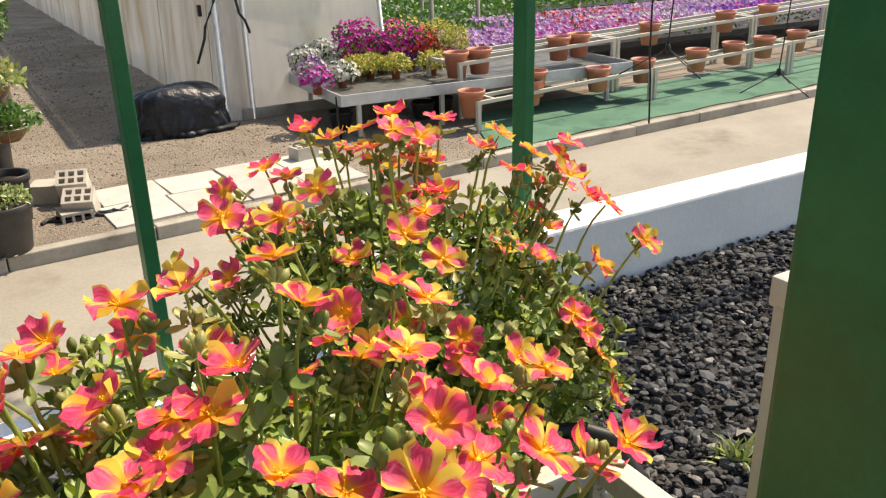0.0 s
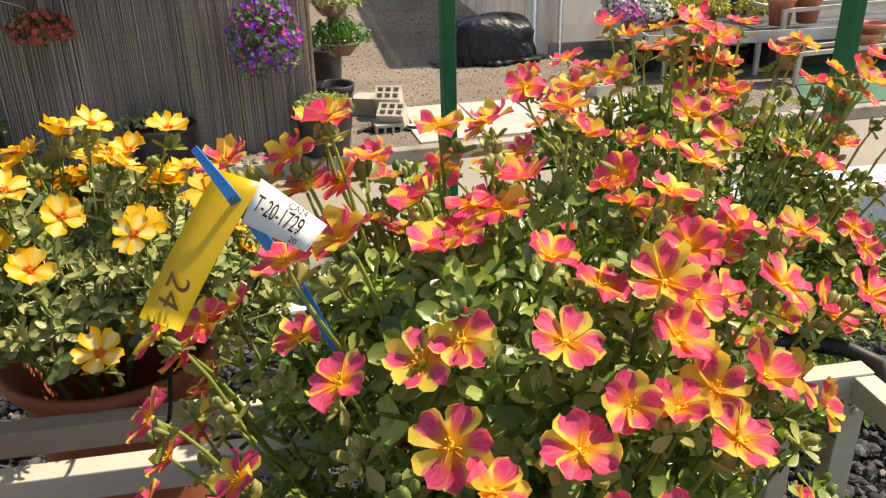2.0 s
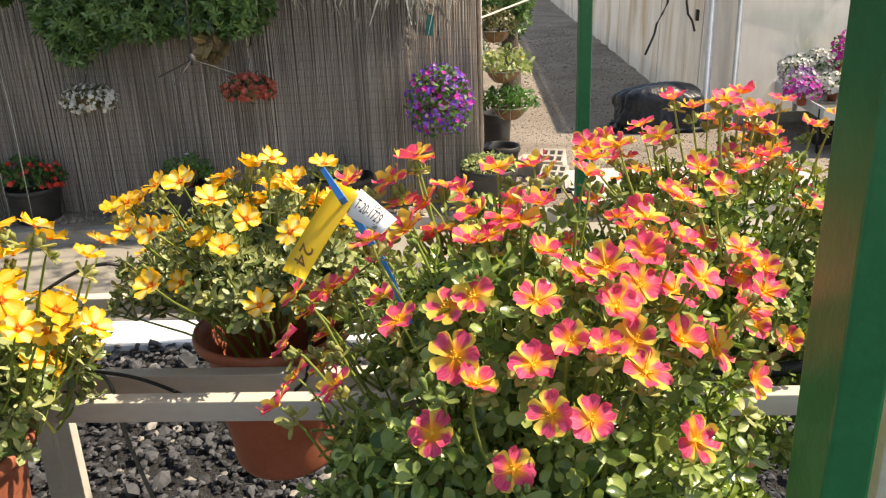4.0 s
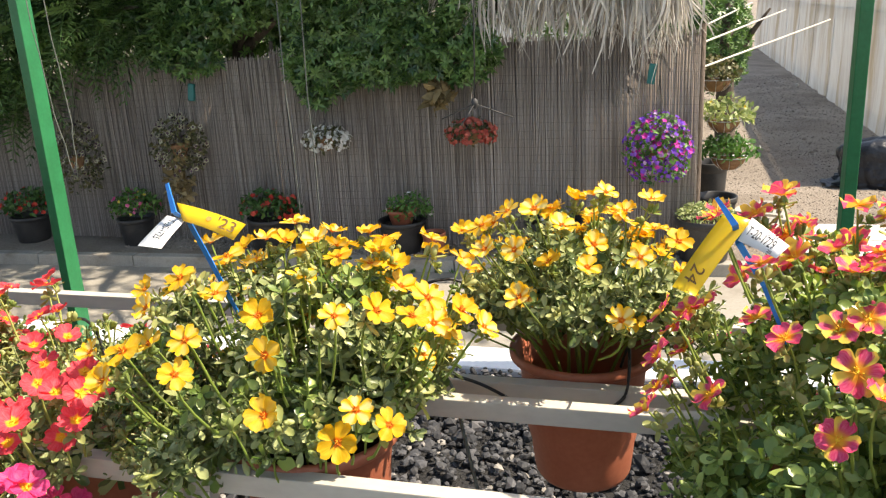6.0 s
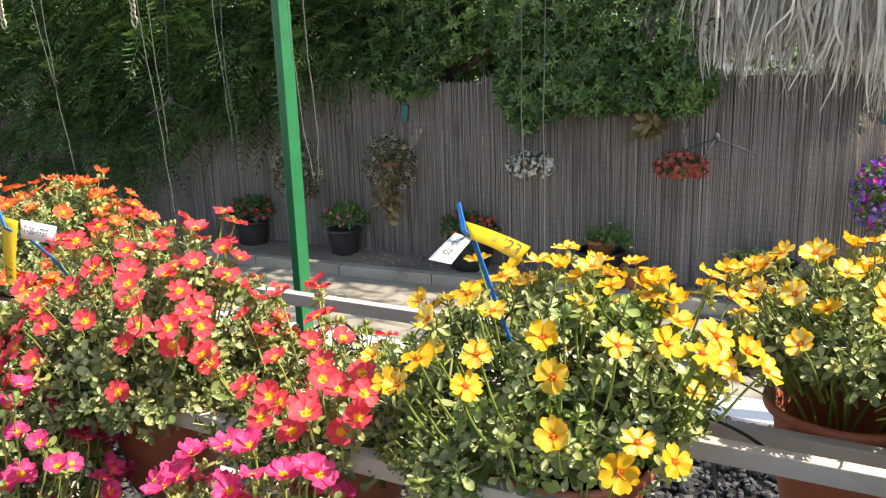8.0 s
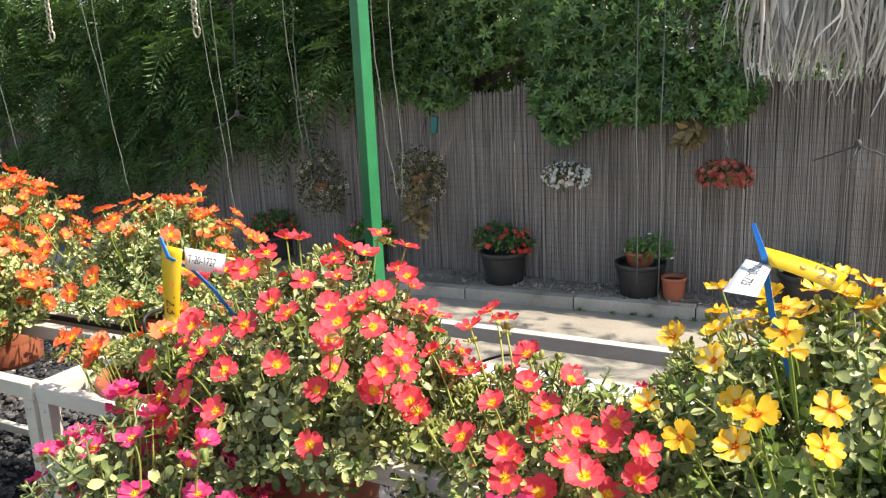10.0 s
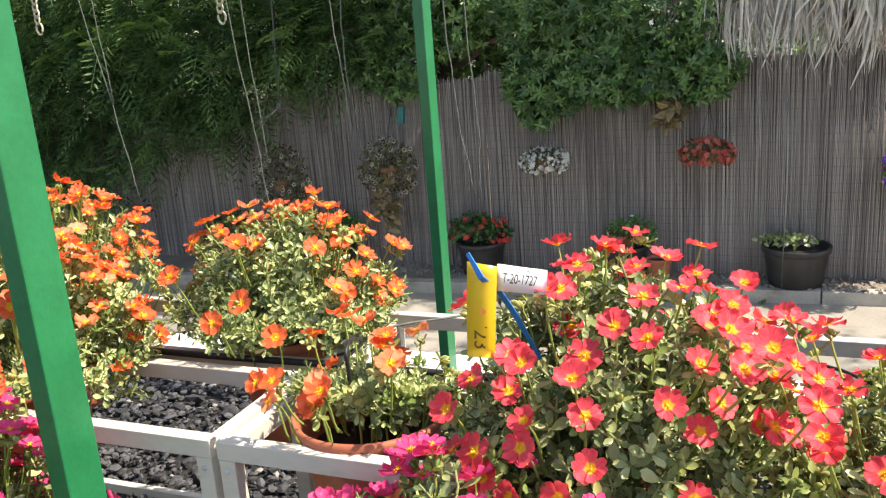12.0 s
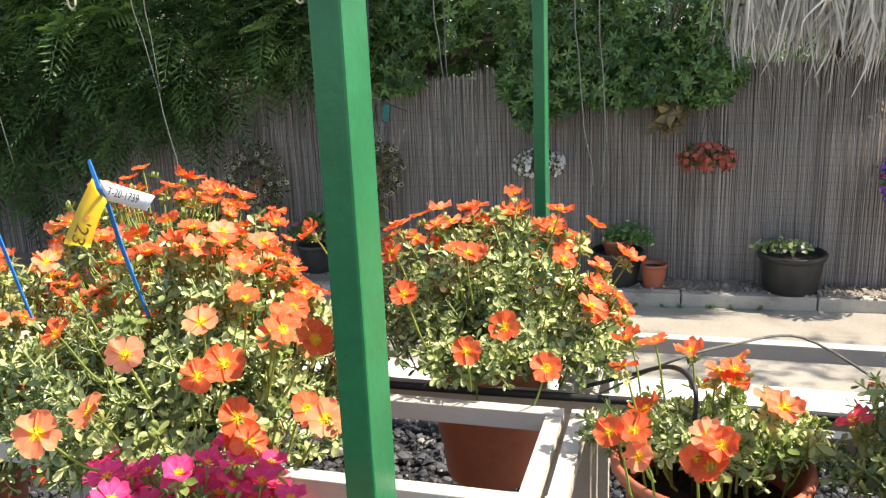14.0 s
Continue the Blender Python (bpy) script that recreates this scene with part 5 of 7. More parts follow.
LEAFY = {"gold": thin("golden_variegated_leaf", (1, 1, 1), (0.95, 1.0, 0.5), 0.5, 0.3, 0.35, leaf_paint((0.24, 0.27, 0.06), (0.66, 0.62, 0.20), scale=20.0, island=True)),
         "mid": thin("garden_leaf", (1, 1, 1), (0.9, 1.0, 0.4), 0.45, 0.3, 0.4, leaf_paint((0.035, 0.09, 0.025), (0.09, 0.19, 0.05), scale=20.0, island=True)),
         "pale": thin("variegated_leaf", (1, 1, 1), (0.9, 1.0, 0.5), 0.5, 0.3, 0.35, leaf_paint((0.16, 0.24, 0.08), (0.50, 0.52, 0.26), scale=20.0, island=True)),
         "dry": thin("withered_leaf", (1, 1, 1), (1.0, 0.9, 0.6), 0.7, 0.2, 0.2, leaf_paint((0.16, 0.12, 0.06), (0.42, 0.32, 0.17), scale=20.0, island=True)),
         "olive": thin("olive_leaf", (1, 1, 1), (0.9, 1.0, 0.5), 0.55, 0.25, 0.3, leaf_paint((0.06, 0.07, 0.03), (0.17, 0.15, 0.07), scale=20.0, island=True)),
         "herb": thin("herb_leaf", (1, 1, 1), (0.9, 1.0, 0.4), 0.5, 0.3, 0.35, leaf_paint((0.05, 0.13, 0.035), (0.14, 0.29, 0.07), scale=20.0, island=True))}


def clump(parent, at, half, leaf, n_leaf, leaf_size, flowers, seed, low=-0.6):
    """Leaves and blossoms round a point: flowers is a list of (colour, count, radius)."""
    rs = np.random.default_rng(seed)
    p, d = scatter(rs, n_leaf, half, low)
    v, f = leaf_quads(rs, p + np.array(at), leaf_size, 0.1, 0.5)
    part("foliage", np_mesh("foliage", v, f, LEAFY[leaf]), None, parent, kind="stuff")
    for colour, count, r in flowers:
        p, d = scatter(rs, count, [h * 1.05 for h in half], low)
        if colour == "ringed":
            face = np.array([0.0, -0.8, 0.3]) + d * 0.3
            v, f = blossom(rs, p + np.array(at), face, r, 5, 0.1)
            part("cream_blossom", np_mesh("blossom", v, f, BL["cream"], False), None, parent, kind="stuff")
            face = face / np.linalg.norm(face, axis=1)[:, None]
            v, f = blossom(rs, p + np.array(at) + face * 0.008, face, r * 0.66, 5, 0.1)
            part("dark_blossom", np_mesh("blossom", v, f, BL["dark"], False), None, parent, kind="stuff")
            continue
        v, f = blossom(rs, p + np.array(at), d, r)
        part(colour + "_blossom", np_mesh("blossom", v, f, BL[colour], False), None, parent, kind="stuff")


def wall_basket(label, at, half, leaf, n_leaf, leaf_size, flowers, seed, low=-0.6):
    t = thing("hanging_basket", label, "hanging basket", "baskets on the fence", at)
    r = min(half[0], 0.15) * 0.62
    sh = Shape()
    sh.lathe([(0.02, -0.11), (r * 0.6, -0.10), (r * 0.85, -0.05), (r, 0.02), (r * 1.03, 0.025), (r * 0.95, 0.02)], 20)
    part("basket", sh, M_COIR, t)
    hk = Shape()
    top = Vector((0, FENCE_Y - 0.03 - at[1], half[2] + 0.28))
    for a in range(3):
        q = Vector((r * math.cos(a * 2.1 + 0.5), r * math.sin(a * 2.1 + 0.5), 0.02))
        hk.tube([q, q.lerp(top, 0.5), top], 0.0025, 5)
    hk.tube([top, top + Vector((0, 0.035, 0.02)), top + Vector((0, 0.06, 0.0))], 0.004, 5)
    part("hanger_wire", hk, M_WIRE, t)
    clump(t, (0, 0, 0), half, leaf, n_leaf, leaf_size, flowers, seed, low)
    return t


wall_basket("round basket of purple and magenta petunias hung on the reed fence", (-0.30, 6.87, 0.04), (0.29, 0.24, 0.32), "herb", 700, 0.055, [("purple", 290, 0.024), ("magenta", 90, 0.028),
            ("lilac", 50, 0.024)], 41, low=-0.9)
wall_basket("flat basket of small red blooms hung on the reed fence", (-2.0, 6.88, 0.20), (0.235, 0.18, 0.13), "olive", 240, 0.05, [("coral", 210, 0.026)], 42, low=-0.75)
wall_basket("basket of white blooms hung on the reed fence", (-3.50, 6.93, 0.14), (0.245, 0.2, 0.13), "olive", 240, 0.045, [("white", 230, 0.021)], 43, low=-0.7)
wall_basket("straggly basket of dark plum blooms with withered leaves on the fence", (-5.17, 6.93, 0.08), (0.31, 0.2, 0.32), "olive", 420, 0.055, [("ringed", 130, 0.026)], 44, low=-0.95)
wall_basket("straggly basket of dusky violet blooms on the shaded fence", (-6.50, 6.95, -0.05), (0.34, 0.2, 0.40), "olive", 420, 0.055, [("ringed", 110, 0.026)], 45, low=-0.95)
dry = thing("withered_plant", "tuft of withered straw-coloured leaves hanging on the fence", "dead plant", at=(-2.32, 6.98, 0.52))
clump(dry, (0, 0, 0), (0.10, 0.08, 0.16), "dry", 90, 0.13, [], 46)
dry2 = thing("withered_plant", "withered brown leaves trailing under a plum basket", "dead plant", at=(-5.20, 6.88, -0.30))
clump(dry2, (0, 0, 0), (0.12, 0.08, 0.26), "dry", 120, 0.11, [], 47, low=-1)
for x, z in ((-0.37, 0.68), (-5.05, 0.62)):
    g = Shape()
    g.box((-0.035, -0.02, -0.09), (0.035, 0.02, 0.09), pose(x, FENCE_Y - 0.045, z, 0, 8, 0), 0.008)
    ob = solid("fence_clip", g, surface("teal_plastic", (0.01, 0.12, 0.12), (0.015, 0.17, 0.16), 0.4), "teal plastic clip tied to the reed fence", "clip", "clips on the fence")


def tub(label, at, r, h, mat, kind_="black_tub", group="tubs along the fence"):
    t = thing(kind_, label, "plant pot", group, at)
    sh = Shape()
    sh.lathe([(0.0, 0.0), (r * 0.74, 0.0), (r * 0.78, 0.01), (r * 0.93, h * 0.82), (r * 0.94, h * 0.84), (r * 1.0, h * 0.85), (r * 1.02, h * 0.98), (r * 0.99, h), (r * 0.92, h * 0.98),
              (r * 0.88, h * 0.80)], 32)
    part("pot", sh, mat, t)
    so = Shape()
    so.lathe([(0.0, h * 0.86), (r * 0.6, h * 0.86), (r * 0.90, h * 0.83)], 20)
    part("soil", so, M_SOIL, t)
    return t


t = tub("black tub of red geraniums by the fence", (-4.20, 6.93, YARD), 0.25, 0.34, M_BLACKPOT)
clump(t, (-0.02, 0, 0.42), (0.32, 0.24, 0.20), "mid", 420, 0.06, [("red", 46, 0.030)], 51, -0.3)
t = tub("black pot of pink flowering geranium by the fence", (-5.86, 6.95, YARD), 0.20, 0.30, M_BLACKPOT)
clump(t, (0.02, 0, 0.40), (0.29, 0.22, 0.20), "herb", 420, 0.055, [("pink", 22, 0.026), ("yellow", 12, 0.02)], 52, -0.3)
t = tub("black pot of red geranium in the shade of the trees", (-7.25, 6.95, YARD), 0.22, 0.30, M_BLACKPOT)
clump(t, (0, 0, 0.40), (0.32, 0.24, 0.20), "mid", 380, 0.06, [("red", 40, 0.030)], 53, -0.3)
t = tub("black tub with a clay pot of daisies set in it", (-2.77, 6.95, YARD), 0.24, 0.33, M_BLACKPOT)
inner = Shape()
inner.lathe([(0.10, 0.28), (0.14, 0.40), (0.155, 0.41), (0.155, 0.44), (0.13, 0.43)], 24)
part("clay_pot", inner, M_POT, t)
clump(t, (0.10, -0.03, 0.46), (0.24, 0.18, 0.14), "herb", 420, 0.042, [("white", 9, 0.022)], 54, -0.7)
tub("small terracotta pot tipped against the black tub", (-2.43, 6.90, YARD), 0.12, 0.22, M_POT, "clay_pot")
t = tub("wide black tub with low sparse seedlings by the fence", (-1.24, 6.95, YARD), 0.29, 0.36, M_BLACKPOT)
clump(t, (-0.08, 0, 0.38), (0.26, 0.2, 0.08), "pale", 170, 0.05, [("white", 6, 0.02)], 55, 0.0)
dead = Shape()
dead.tube([(0.02, 0.1, 0.3), (0.03, 0.1, 0.45), (0.01, 0.1, 0.62)], [0.008, 0.006, 0.003], 6)
part("dead_stalk", dead, M_BARK, t)
t = tub("black tub filled with a pale yellow-green succulent by the kerb", (0.13, 6.98, YARD), 0.265, 0.40, M_BLACKPOT)
clump(t, (0, 0, 0.41), (0.26, 0.24, 0.11), "pale", 620, 0.04, [], 56, -0.1)
t = tub("tall black pot behind the succulent tub", (0.26, 7.75, YARD), 0.20, 0.42, M_BLACKPOT)
for i in range(3):
    tub("stack of black nursery pots beside the fence end", (0.22, 8.5 + 0.4 * i, YARD), 0.19, 0.62 - 0.1 * i, M_BLACKPOT, "nursery_pot")


def bowl(label, at, r, half, leaf, flowers, seed):
    t = thing("coir_basket", label, "hanging basket", "baskets at the fence end", at)
    sh = Shape()
    sh.lathe([(0.0, -r * 0.8), (r * 0.5, -r * 0.7), (r * 0.85, -r * 0.35), (r, 0.0), (r * 0.95, 0.01)], 24)
    part("coir_liner", sh, M_COIR, t)
    rim = Shape()
    rim.tube([(r * 1.02 * math.cos(a), r * 1.02 * math.sin(a), 0) for a in np.linspace(0, math.tau, 25)], 0.005, 6, False)
    for a in np.linspace(0, math.tau, 9)[:-1]:
        rim.tube([(r * 1.02 * math.cos(a), r * 1.02 * math.sin(a), 0), (r * 0.88 * math.cos(a), r * 0.88 * math.sin(a), -r * 0.36), (r * 0.5 * math.cos(a), r * 0.5 * math.sin(a), -r * 0.73)], 0.003, 5)
    part("wire_frame", rim, M_GALV, t)
    arm = Shape()
    arm.tube([(-at[0] + 0.04, 0.02, 0.01), (-0.1, 0.0, 0.01), (r, 0.0, 0.005)], 0.008, 6)
    part("bracket", arm, M_GALV, t)
    clump(t, (0, 0, 0.06), half, leaf, 380, 0.06, flowers, seed, -0.4)
    return t


bowl("coir basket of green and yellow trailing leaves on a bracket", (0.36, 7.80, -0.20), 0.17, (0.28, 0.22, 0.15), "herb", [("white", 10, 0.02)], 61)
bowl("coir basket of variegated trailing leaves on a bracket", (0.30, 7.80, 0.16), 0.16, (0.28, 0.22, 0.16), "pale", [("yellow", 10, 0.02)], 62)
bowl("coir basket of dry and green leaves on a bracket", (0.22, 8.1, 0.52), 0.16, (0.22, 0.22, 0.16), "olive", [("cream", 10, 0.02)], 63)
fp = Shape()
fp.tube([(0.075, 7.82, YARD - 0.05), (0.075, 7.82, 1.05)], 0.025, 10)
solid("basket_post", fp, M_GALV, "grey steel post carrying the baskets", "post", kind="structure")
for k, (a, b) in enumerate((((0.07, 7.6, 0.68), (1.66, 10.8, 0.94)), ((0.07, 7.7, 0.90), (1.28, 12.0, 1.05)), ((0.07, 7.85, 1.04), (0.96, 13.5, 1.14)))):
    sh = Shape()
    sh.tube([a, b], 0.010, 10)
    solid("white_pole", sh, M_ALU, "white plastic pole slanting from the fence end to the plastic house", "pole", "slanting poles")

# ---- path, plastic house and bundle ----
house = thing("plastic_house", "long greenhouse of milky weathered plastic sheeting on a steel frame", "greenhouse", at=(3.05, 10.42, YARD))
rs = np.random.default_rng(21)


def sheet(n_u, n_v, fn):
    v = [fn(i / n_u, j / n_v) for j in range(n_v + 1) for i in range(n_u + 1)]
    f = [(j * (n_u + 1) + i, j * (n_u + 1) + i + 1, (j + 1) * (n_u + 1) + i + 1, (j + 1) * (n_u + 1) + i) for j in range(n_v) for i in range(n_u)]
    sh = Shape()
    sh.add(v, f)
    return sh


def side(u, v):
    y = u * 26
    fold = 0.012 * math.sin(y * 5.3 + 2.0 * noise.noise(Vector((y * 0.4, 0, 1)))) + 0.05 * noise.noise(Vector((y * 1.7, v * 2.0, 0)))
    return (fold - 0.06 * (1 - v), y, v * 2.45)


def front(u, v):
    x = 0.30 + u * (2.0 - 0.20 * v)
    return (x, 0.025 * noise.noise(Vector((x * 1.5, v * 3, 4))) + 0.012 * math.sin(v * 9 + x), 0.05 + v * 2.4 * (1 - 0.03 * u))


part("side_sheet", sheet(220, 14, side), M_SHEET_OLD, house)
part("front_sheet", sheet(24, 20, front), M_SHEET, house)


def corner_strip(u, v):
    x = -0.05 + 0.35 * u
    return (x, 0.03 * math.sin(u * 9 + v * 2) + 0.02 * noise.noise(Vector((x * 6, v * 5, 8))), 2.45 * v)


part("corner_strip", sheet(16, 20, corner_strip), M_SHEET_OLD, house, "dirty strip of plastic wrapped round the corner")


def roof(u, v):
    a = math.pi * v
    return (1.07 - 1.13 * math.cos(a), u * 26, 2.45 + 0.75 * math.sin(a))


part("roof_sheet", sheet(30, 14, roof), M_SHEET, house)
for x, w_ in ((-0.05, 0.045), (0.30, 0.035), (2.30, 0.03)):
    c = Shape()
    c.tube([(x, -0.03, -0.05), (x - (0.20 if x > 2 else 0), -0.03, 2.45)], w_, 8)
    part("corner_post", c, M_GALV, house)
for i in range(22):
    c = Shape()
    c.tube([(0.045, 0.6 + i * 1.15, 0), (0.06, 0.6 + i * 1.15, 2.45)], 0.016, 6)
    part("rib", c, M_GALV, house)
for i in range(10):
    c = Shape()
    c.tube([(-0.085, 0.35 + i * 2.6, 0.02), (-0.055, 0.36 + i * 2.6, 1.2), (-0.03, 0.35 + i * 2.6, 2.45)], 0.005, 5)
    part("seam", c, M_SHEET_OLD, house)
c = Shape()
c.box((0.07, -0.02, 1.85), (0.11, 26, 1.90))
part("lath", c, M_GALV, house)
c = Shape()
c.box((0.15, -0.06, 0.0), (2.2, -0.02, 0.14), None, 0.005)
part("base_board", c, M_KERB, house)
lt = Shape()
lt.box((-0.13, 0.42, 1.28), (-0.09, 0.50, 1.42), None, 0.006)
part("latch", lt, M_PIPE, house)
side2 = thing("plastic_house", "second pale greenhouse standing at the far end of the path", "greenhouse", at=(0.0, 36.0, YARD))
b2 = Shape()
b2.box((-9, 0, 0), (1.9, 9, 3.2), None, 0.03)
part("sheet_wall", b2, M_SHEET, side2)
b2 = Shape()
b2.box((1.9, -0.05, 0), (2.02, 0.05, 3.2))
part("dark_edge", b2, M_PIPE, side2)


def crumple(name, label, at, half, mat, seed, category):
    """A low folded heap: a rounded box with draped creases and a spread hem."""
    bm = bmesh.new()
    bmesh.ops.create_icosphere(bm, subdivisions=6, radius=1.0)
    for v in bm.verts:
        d = v.co.normalized()
        sq = (abs(d.x) ** 3.2 + abs(d.y) ** 3.2 + abs(d.z) ** 3.2) ** (-1 / 3.2)
        lump = 0.12 * noise.noise(d * 1.7 + Vector((seed, 0, 0)))
        around = math.atan2(d.y, d.x)
        crease = 0.07 * abs(noise.noise(Vector((math.cos(around) * 5.5, math.sin(around) * 5.5, d.z * 1.6)) + Vector((0, seed, 0)))) * (1.2 - d.z)
        fold = -0.06 * math.exp(-((d.x * 0.9 + d.y * 0.5 - 0.18) / 0.07) ** 2) - 0.05 * math.exp(-((d.x * 0.8 - d.y * 0.6 + 0.35) / 0.06) ** 2)
        k = sq * (1 + lump + crease + (fold if d.z > 0 else 0)) + 0.03 * abs(noise.noise(d * 9.0))
        z = d.z * half[2] * k
        flare = 1.0 + (0.20 if z < -half[2] * 0.55 else 0.0) * (0.6 + noise.noise(d * 3 + Vector((0, 0, seed))))
        v.co = Vector((d.x * half[0] * k * flare, d.y * half[1] * k * flare, max(z, -half[2] * 0.72)))
    sh = Shape()
    bm.verts.index_update()
    sh.add([v.co for v in bm.verts], [[v.index for v in f.verts] for f in bm.faces])
    bm.free()
    ob = solid(name, sh, mat, label, category, smooth=True)
    ob.location = at
    return ob


tarp = crumple("tarpaulin", "heap of crumpled black tarpaulin on the ground beside the greenhouse", (2.36, 10.25, YARD + 0.235), (0.56, 0.34, 0.33), M_TARP, 3.0, "tarpaulin")
flap = Shape()
flap.add([(-0.74 + 0.06 * i + 0.02 * math.sin(j), -0.30 + 0.055 * j, -0.222 + 0.028 * abs(math.sin(i * 1.1 + j * 0.7)) + 0.018 * i * (i > 3)) for j in range(9) for i in range(7)],
         [(j * 7 + i, j * 7 + i + 1, (j + 1) * 7 + i + 1, (j + 1) * 7 + i) for j in range(8) for i in range(6)])
part("loose_flap", flap, M_TARP, tarp)
st = Shape()
sv, sf = stones(1, ((0, 0, 0), (0.001, 0.001, 0.001)), 0.12, 77)
st.add(sv, sf)
ob = solid("stone", st, M_BLOCK, "lone brown stone lying against the plastic wall", "stone")
ob.location = (2.7, 21.0, YARD + 0.05)

# hollow blocks, slabs
def block(at, rot, size=(0.26, 0.26, 0.19)):
    """Concrete block with six square hollows through it."""
    t = thing("concrete_block", "pale hollow concrete block with square holes", "concrete block", "loose concrete blocks", at)
    t.rotation_euler = Euler([radians(a) for a in rot])
    sx, sy, sz = size
    sh = Shape()
    n, m, wall_ = 3, 2, 0.024
    xs, zs = [], []
    for i in range(n + 1):
        x = -sx / 2 + i * (sx - wall_) / n
        xs += [x, x + wall_]
    for j in range(m + 1):
        z = j * (sz - wall_) / m
        zs += [z, z + wall_]
    nx_, nz_ = len(xs), len(zs)
    v = [(x, y, z) for y in (-sy / 2, sy / 2) for z in zs for x in xs]
    at_ = lambda i, j, k: (k * nz_ + j) * nx_ + i
    full = lambda i, j: 0 <= i < nx_ - 1 and 0 <= j < nz_ - 1 and not (i % 2 and j % 2)
    f = []
    for j in range(nz_ - 1):
        for i in range(nx_ - 1):
            if full(i, j):
                f.append((at_(i, j, 0), at_(i + 1, j, 0), at_(i + 1, j + 1, 0), at_(i, j + 1, 0)))
                f.append((at_(i, j, 1), at_(i, j + 1, 1), at_(i + 1, j + 1, 1), at_(i + 1, j, 1)))
                for di, dj, a, b in ((-1, 0, (i, j + 1), (i, j)), (1, 0, (i + 1, j), (i + 1, j + 1)), (0, -1, (i, j), (i + 1, j)), (0, 1, (i + 1, j + 1), (i, j + 1))):
                    if not full(i + di, j + dj):
                        f.append((at_(a[0], a[1], 0), at_(a[0], a[1], 1), at_(b[0], b[1], 1), at_(b[0], b[1], 0)))
    sh.add(v, f)
    part("block_body", sh, M_BLOCK, t, smooth=False)
    return t


block((0.60, 8.19, YARD), (0, 0, 66), (0.26, 0.26, 0.17))
block((0.79, 7.90, YARD + 0.10), (-58, 0, -16))
block((0.77, 7.49, YARD + 0.04), (-62, 0, -20))
block((0.73, 7.52, YARD - 0.11), (0, 0, 4))
block((3.10, 8.22, YARD + 0.02), (90, 0, 12))
cl = Shape()
for i in range(3):
    cl.tube([(0.45 + 0.12 * i + 0.06 * k, 7.45 + 0.05 * math.sin(k * 1.3 + i), YARD + 0.014 + 0.012 * math.sin(k * 2 + i)) for k in range(11)], 0.019, 6)
solid("black_hose", cl, M_PIPE, "loose black hose and scraps lying behind the kerb", "hose", smooth=True)
SL = Shape()
SL.box((-0.295, -0.295, -0.03), (0.295, 0.295, 0.022), None, 0.006)
slab_mesh = SL.mesh("paving_slab", M_SLAB, False)
slabs = thing("pavement", "row of pale concrete slabs beside the kerb", "pavement", kind="structure")
for i in range(4):
    for j in range(2):
        ob = part("paving_slab", slab_mesh, None, slabs)
        ob.matrix_basis = pose(1.25 + 0.61 * i + 0.02 * j, kerb_y(1) + 0.46 + 0.61 * j + 0.033 * i, YARD + rs.normal(0, 0.003), rs.normal(0, 0.5), rs.normal(0, 0.5), 3.1 + rs.normal(0, 0.6))

# ---- sales table and pot racks across the lane ----
table = thing("plant_table", "grey metal tray table crowded with potted petunias", "table", at=(3.81, 8.60, YARD))
tt = Shape()
R4 = Matrix.Rotation(radians(-3), 4, "Z")
tt.box((0.0, 0.0, 0.43), (4.2, 1.95, 0.445), R4)
part("tray_floor", tt, surface("dark_wet_tray", (0.05, 0.055, 0.05), (0.16, 0.16, 0.15), 0.5, 8.0, 60.0, 0.2), table, smooth=False)
for lo, hi in (((0, -0.02, 0.40), (4.2, 0.0, 0.53)), ((0, 1.95, 0.40), (4.2, 1.97, 0.53)), ((-0.02, -0.02, 0.40), (0, 1.97, 0.53)), ((4.2, -0.02, 0.40), (4.22, 1.97, 0.53))):
    e = Shape()
    e.box(lo, hi, R4, 0.003)
    part("tray_edge", e, M_GALV, table, smooth=False)
for x in (0.25, 1.35, 2.6, 3.9):
    for y in (0.12, 1.82):
        e = Shape()
        e.box((x - 0.025, y - 0.025, -0.02), (x + 0.025, y + 0.025, 0.40), R4)
        part("leg", e, M_GALV, table, smooth=False)
TABLE_PLANTS = ((4.04, 10.06, "white lilac", 0.18), (4.41, 10.23, "white", 0.18), (4.23, 9.49, "white", 0.18), (3.79, 9.24, "magenta lilac", 0.18),
                (4.33, 10.21, "white", 0.30), (4.05, 10.23, "white", 0.27), (4.55, 9.78, "yellow", 0.18), (4.78, 9.81, "yellow", 0.18),
                (4.76, 10.19, "yellow", 0.24), (4.89, 10.18, "yellow", 0.27), (4.64, 10.17, "magenta", 0.40), (4.88, 10.16, "magenta", 0.41),
                (5.11, 10.16, "magenta", 0.32), (5.25, 10.17, "magenta purple", 0.21), (5.05, 9.61, "yellow", 0.18), (5.64, 10.25, "purple", 0.18),
                (5.56, 10.13, "red magenta", 0.34), (5.79, 10.12, "red", 0.32), (5.57, 9.55, "yellow", 0.18), (5.99, 10.10, "yellow", 0.37),
                (6.27, 10.10, "yellow", 0.32), (6.07, 10.17, "lilac pink", 0.18), (5.34, 10.14, "pink magenta", 0.38))
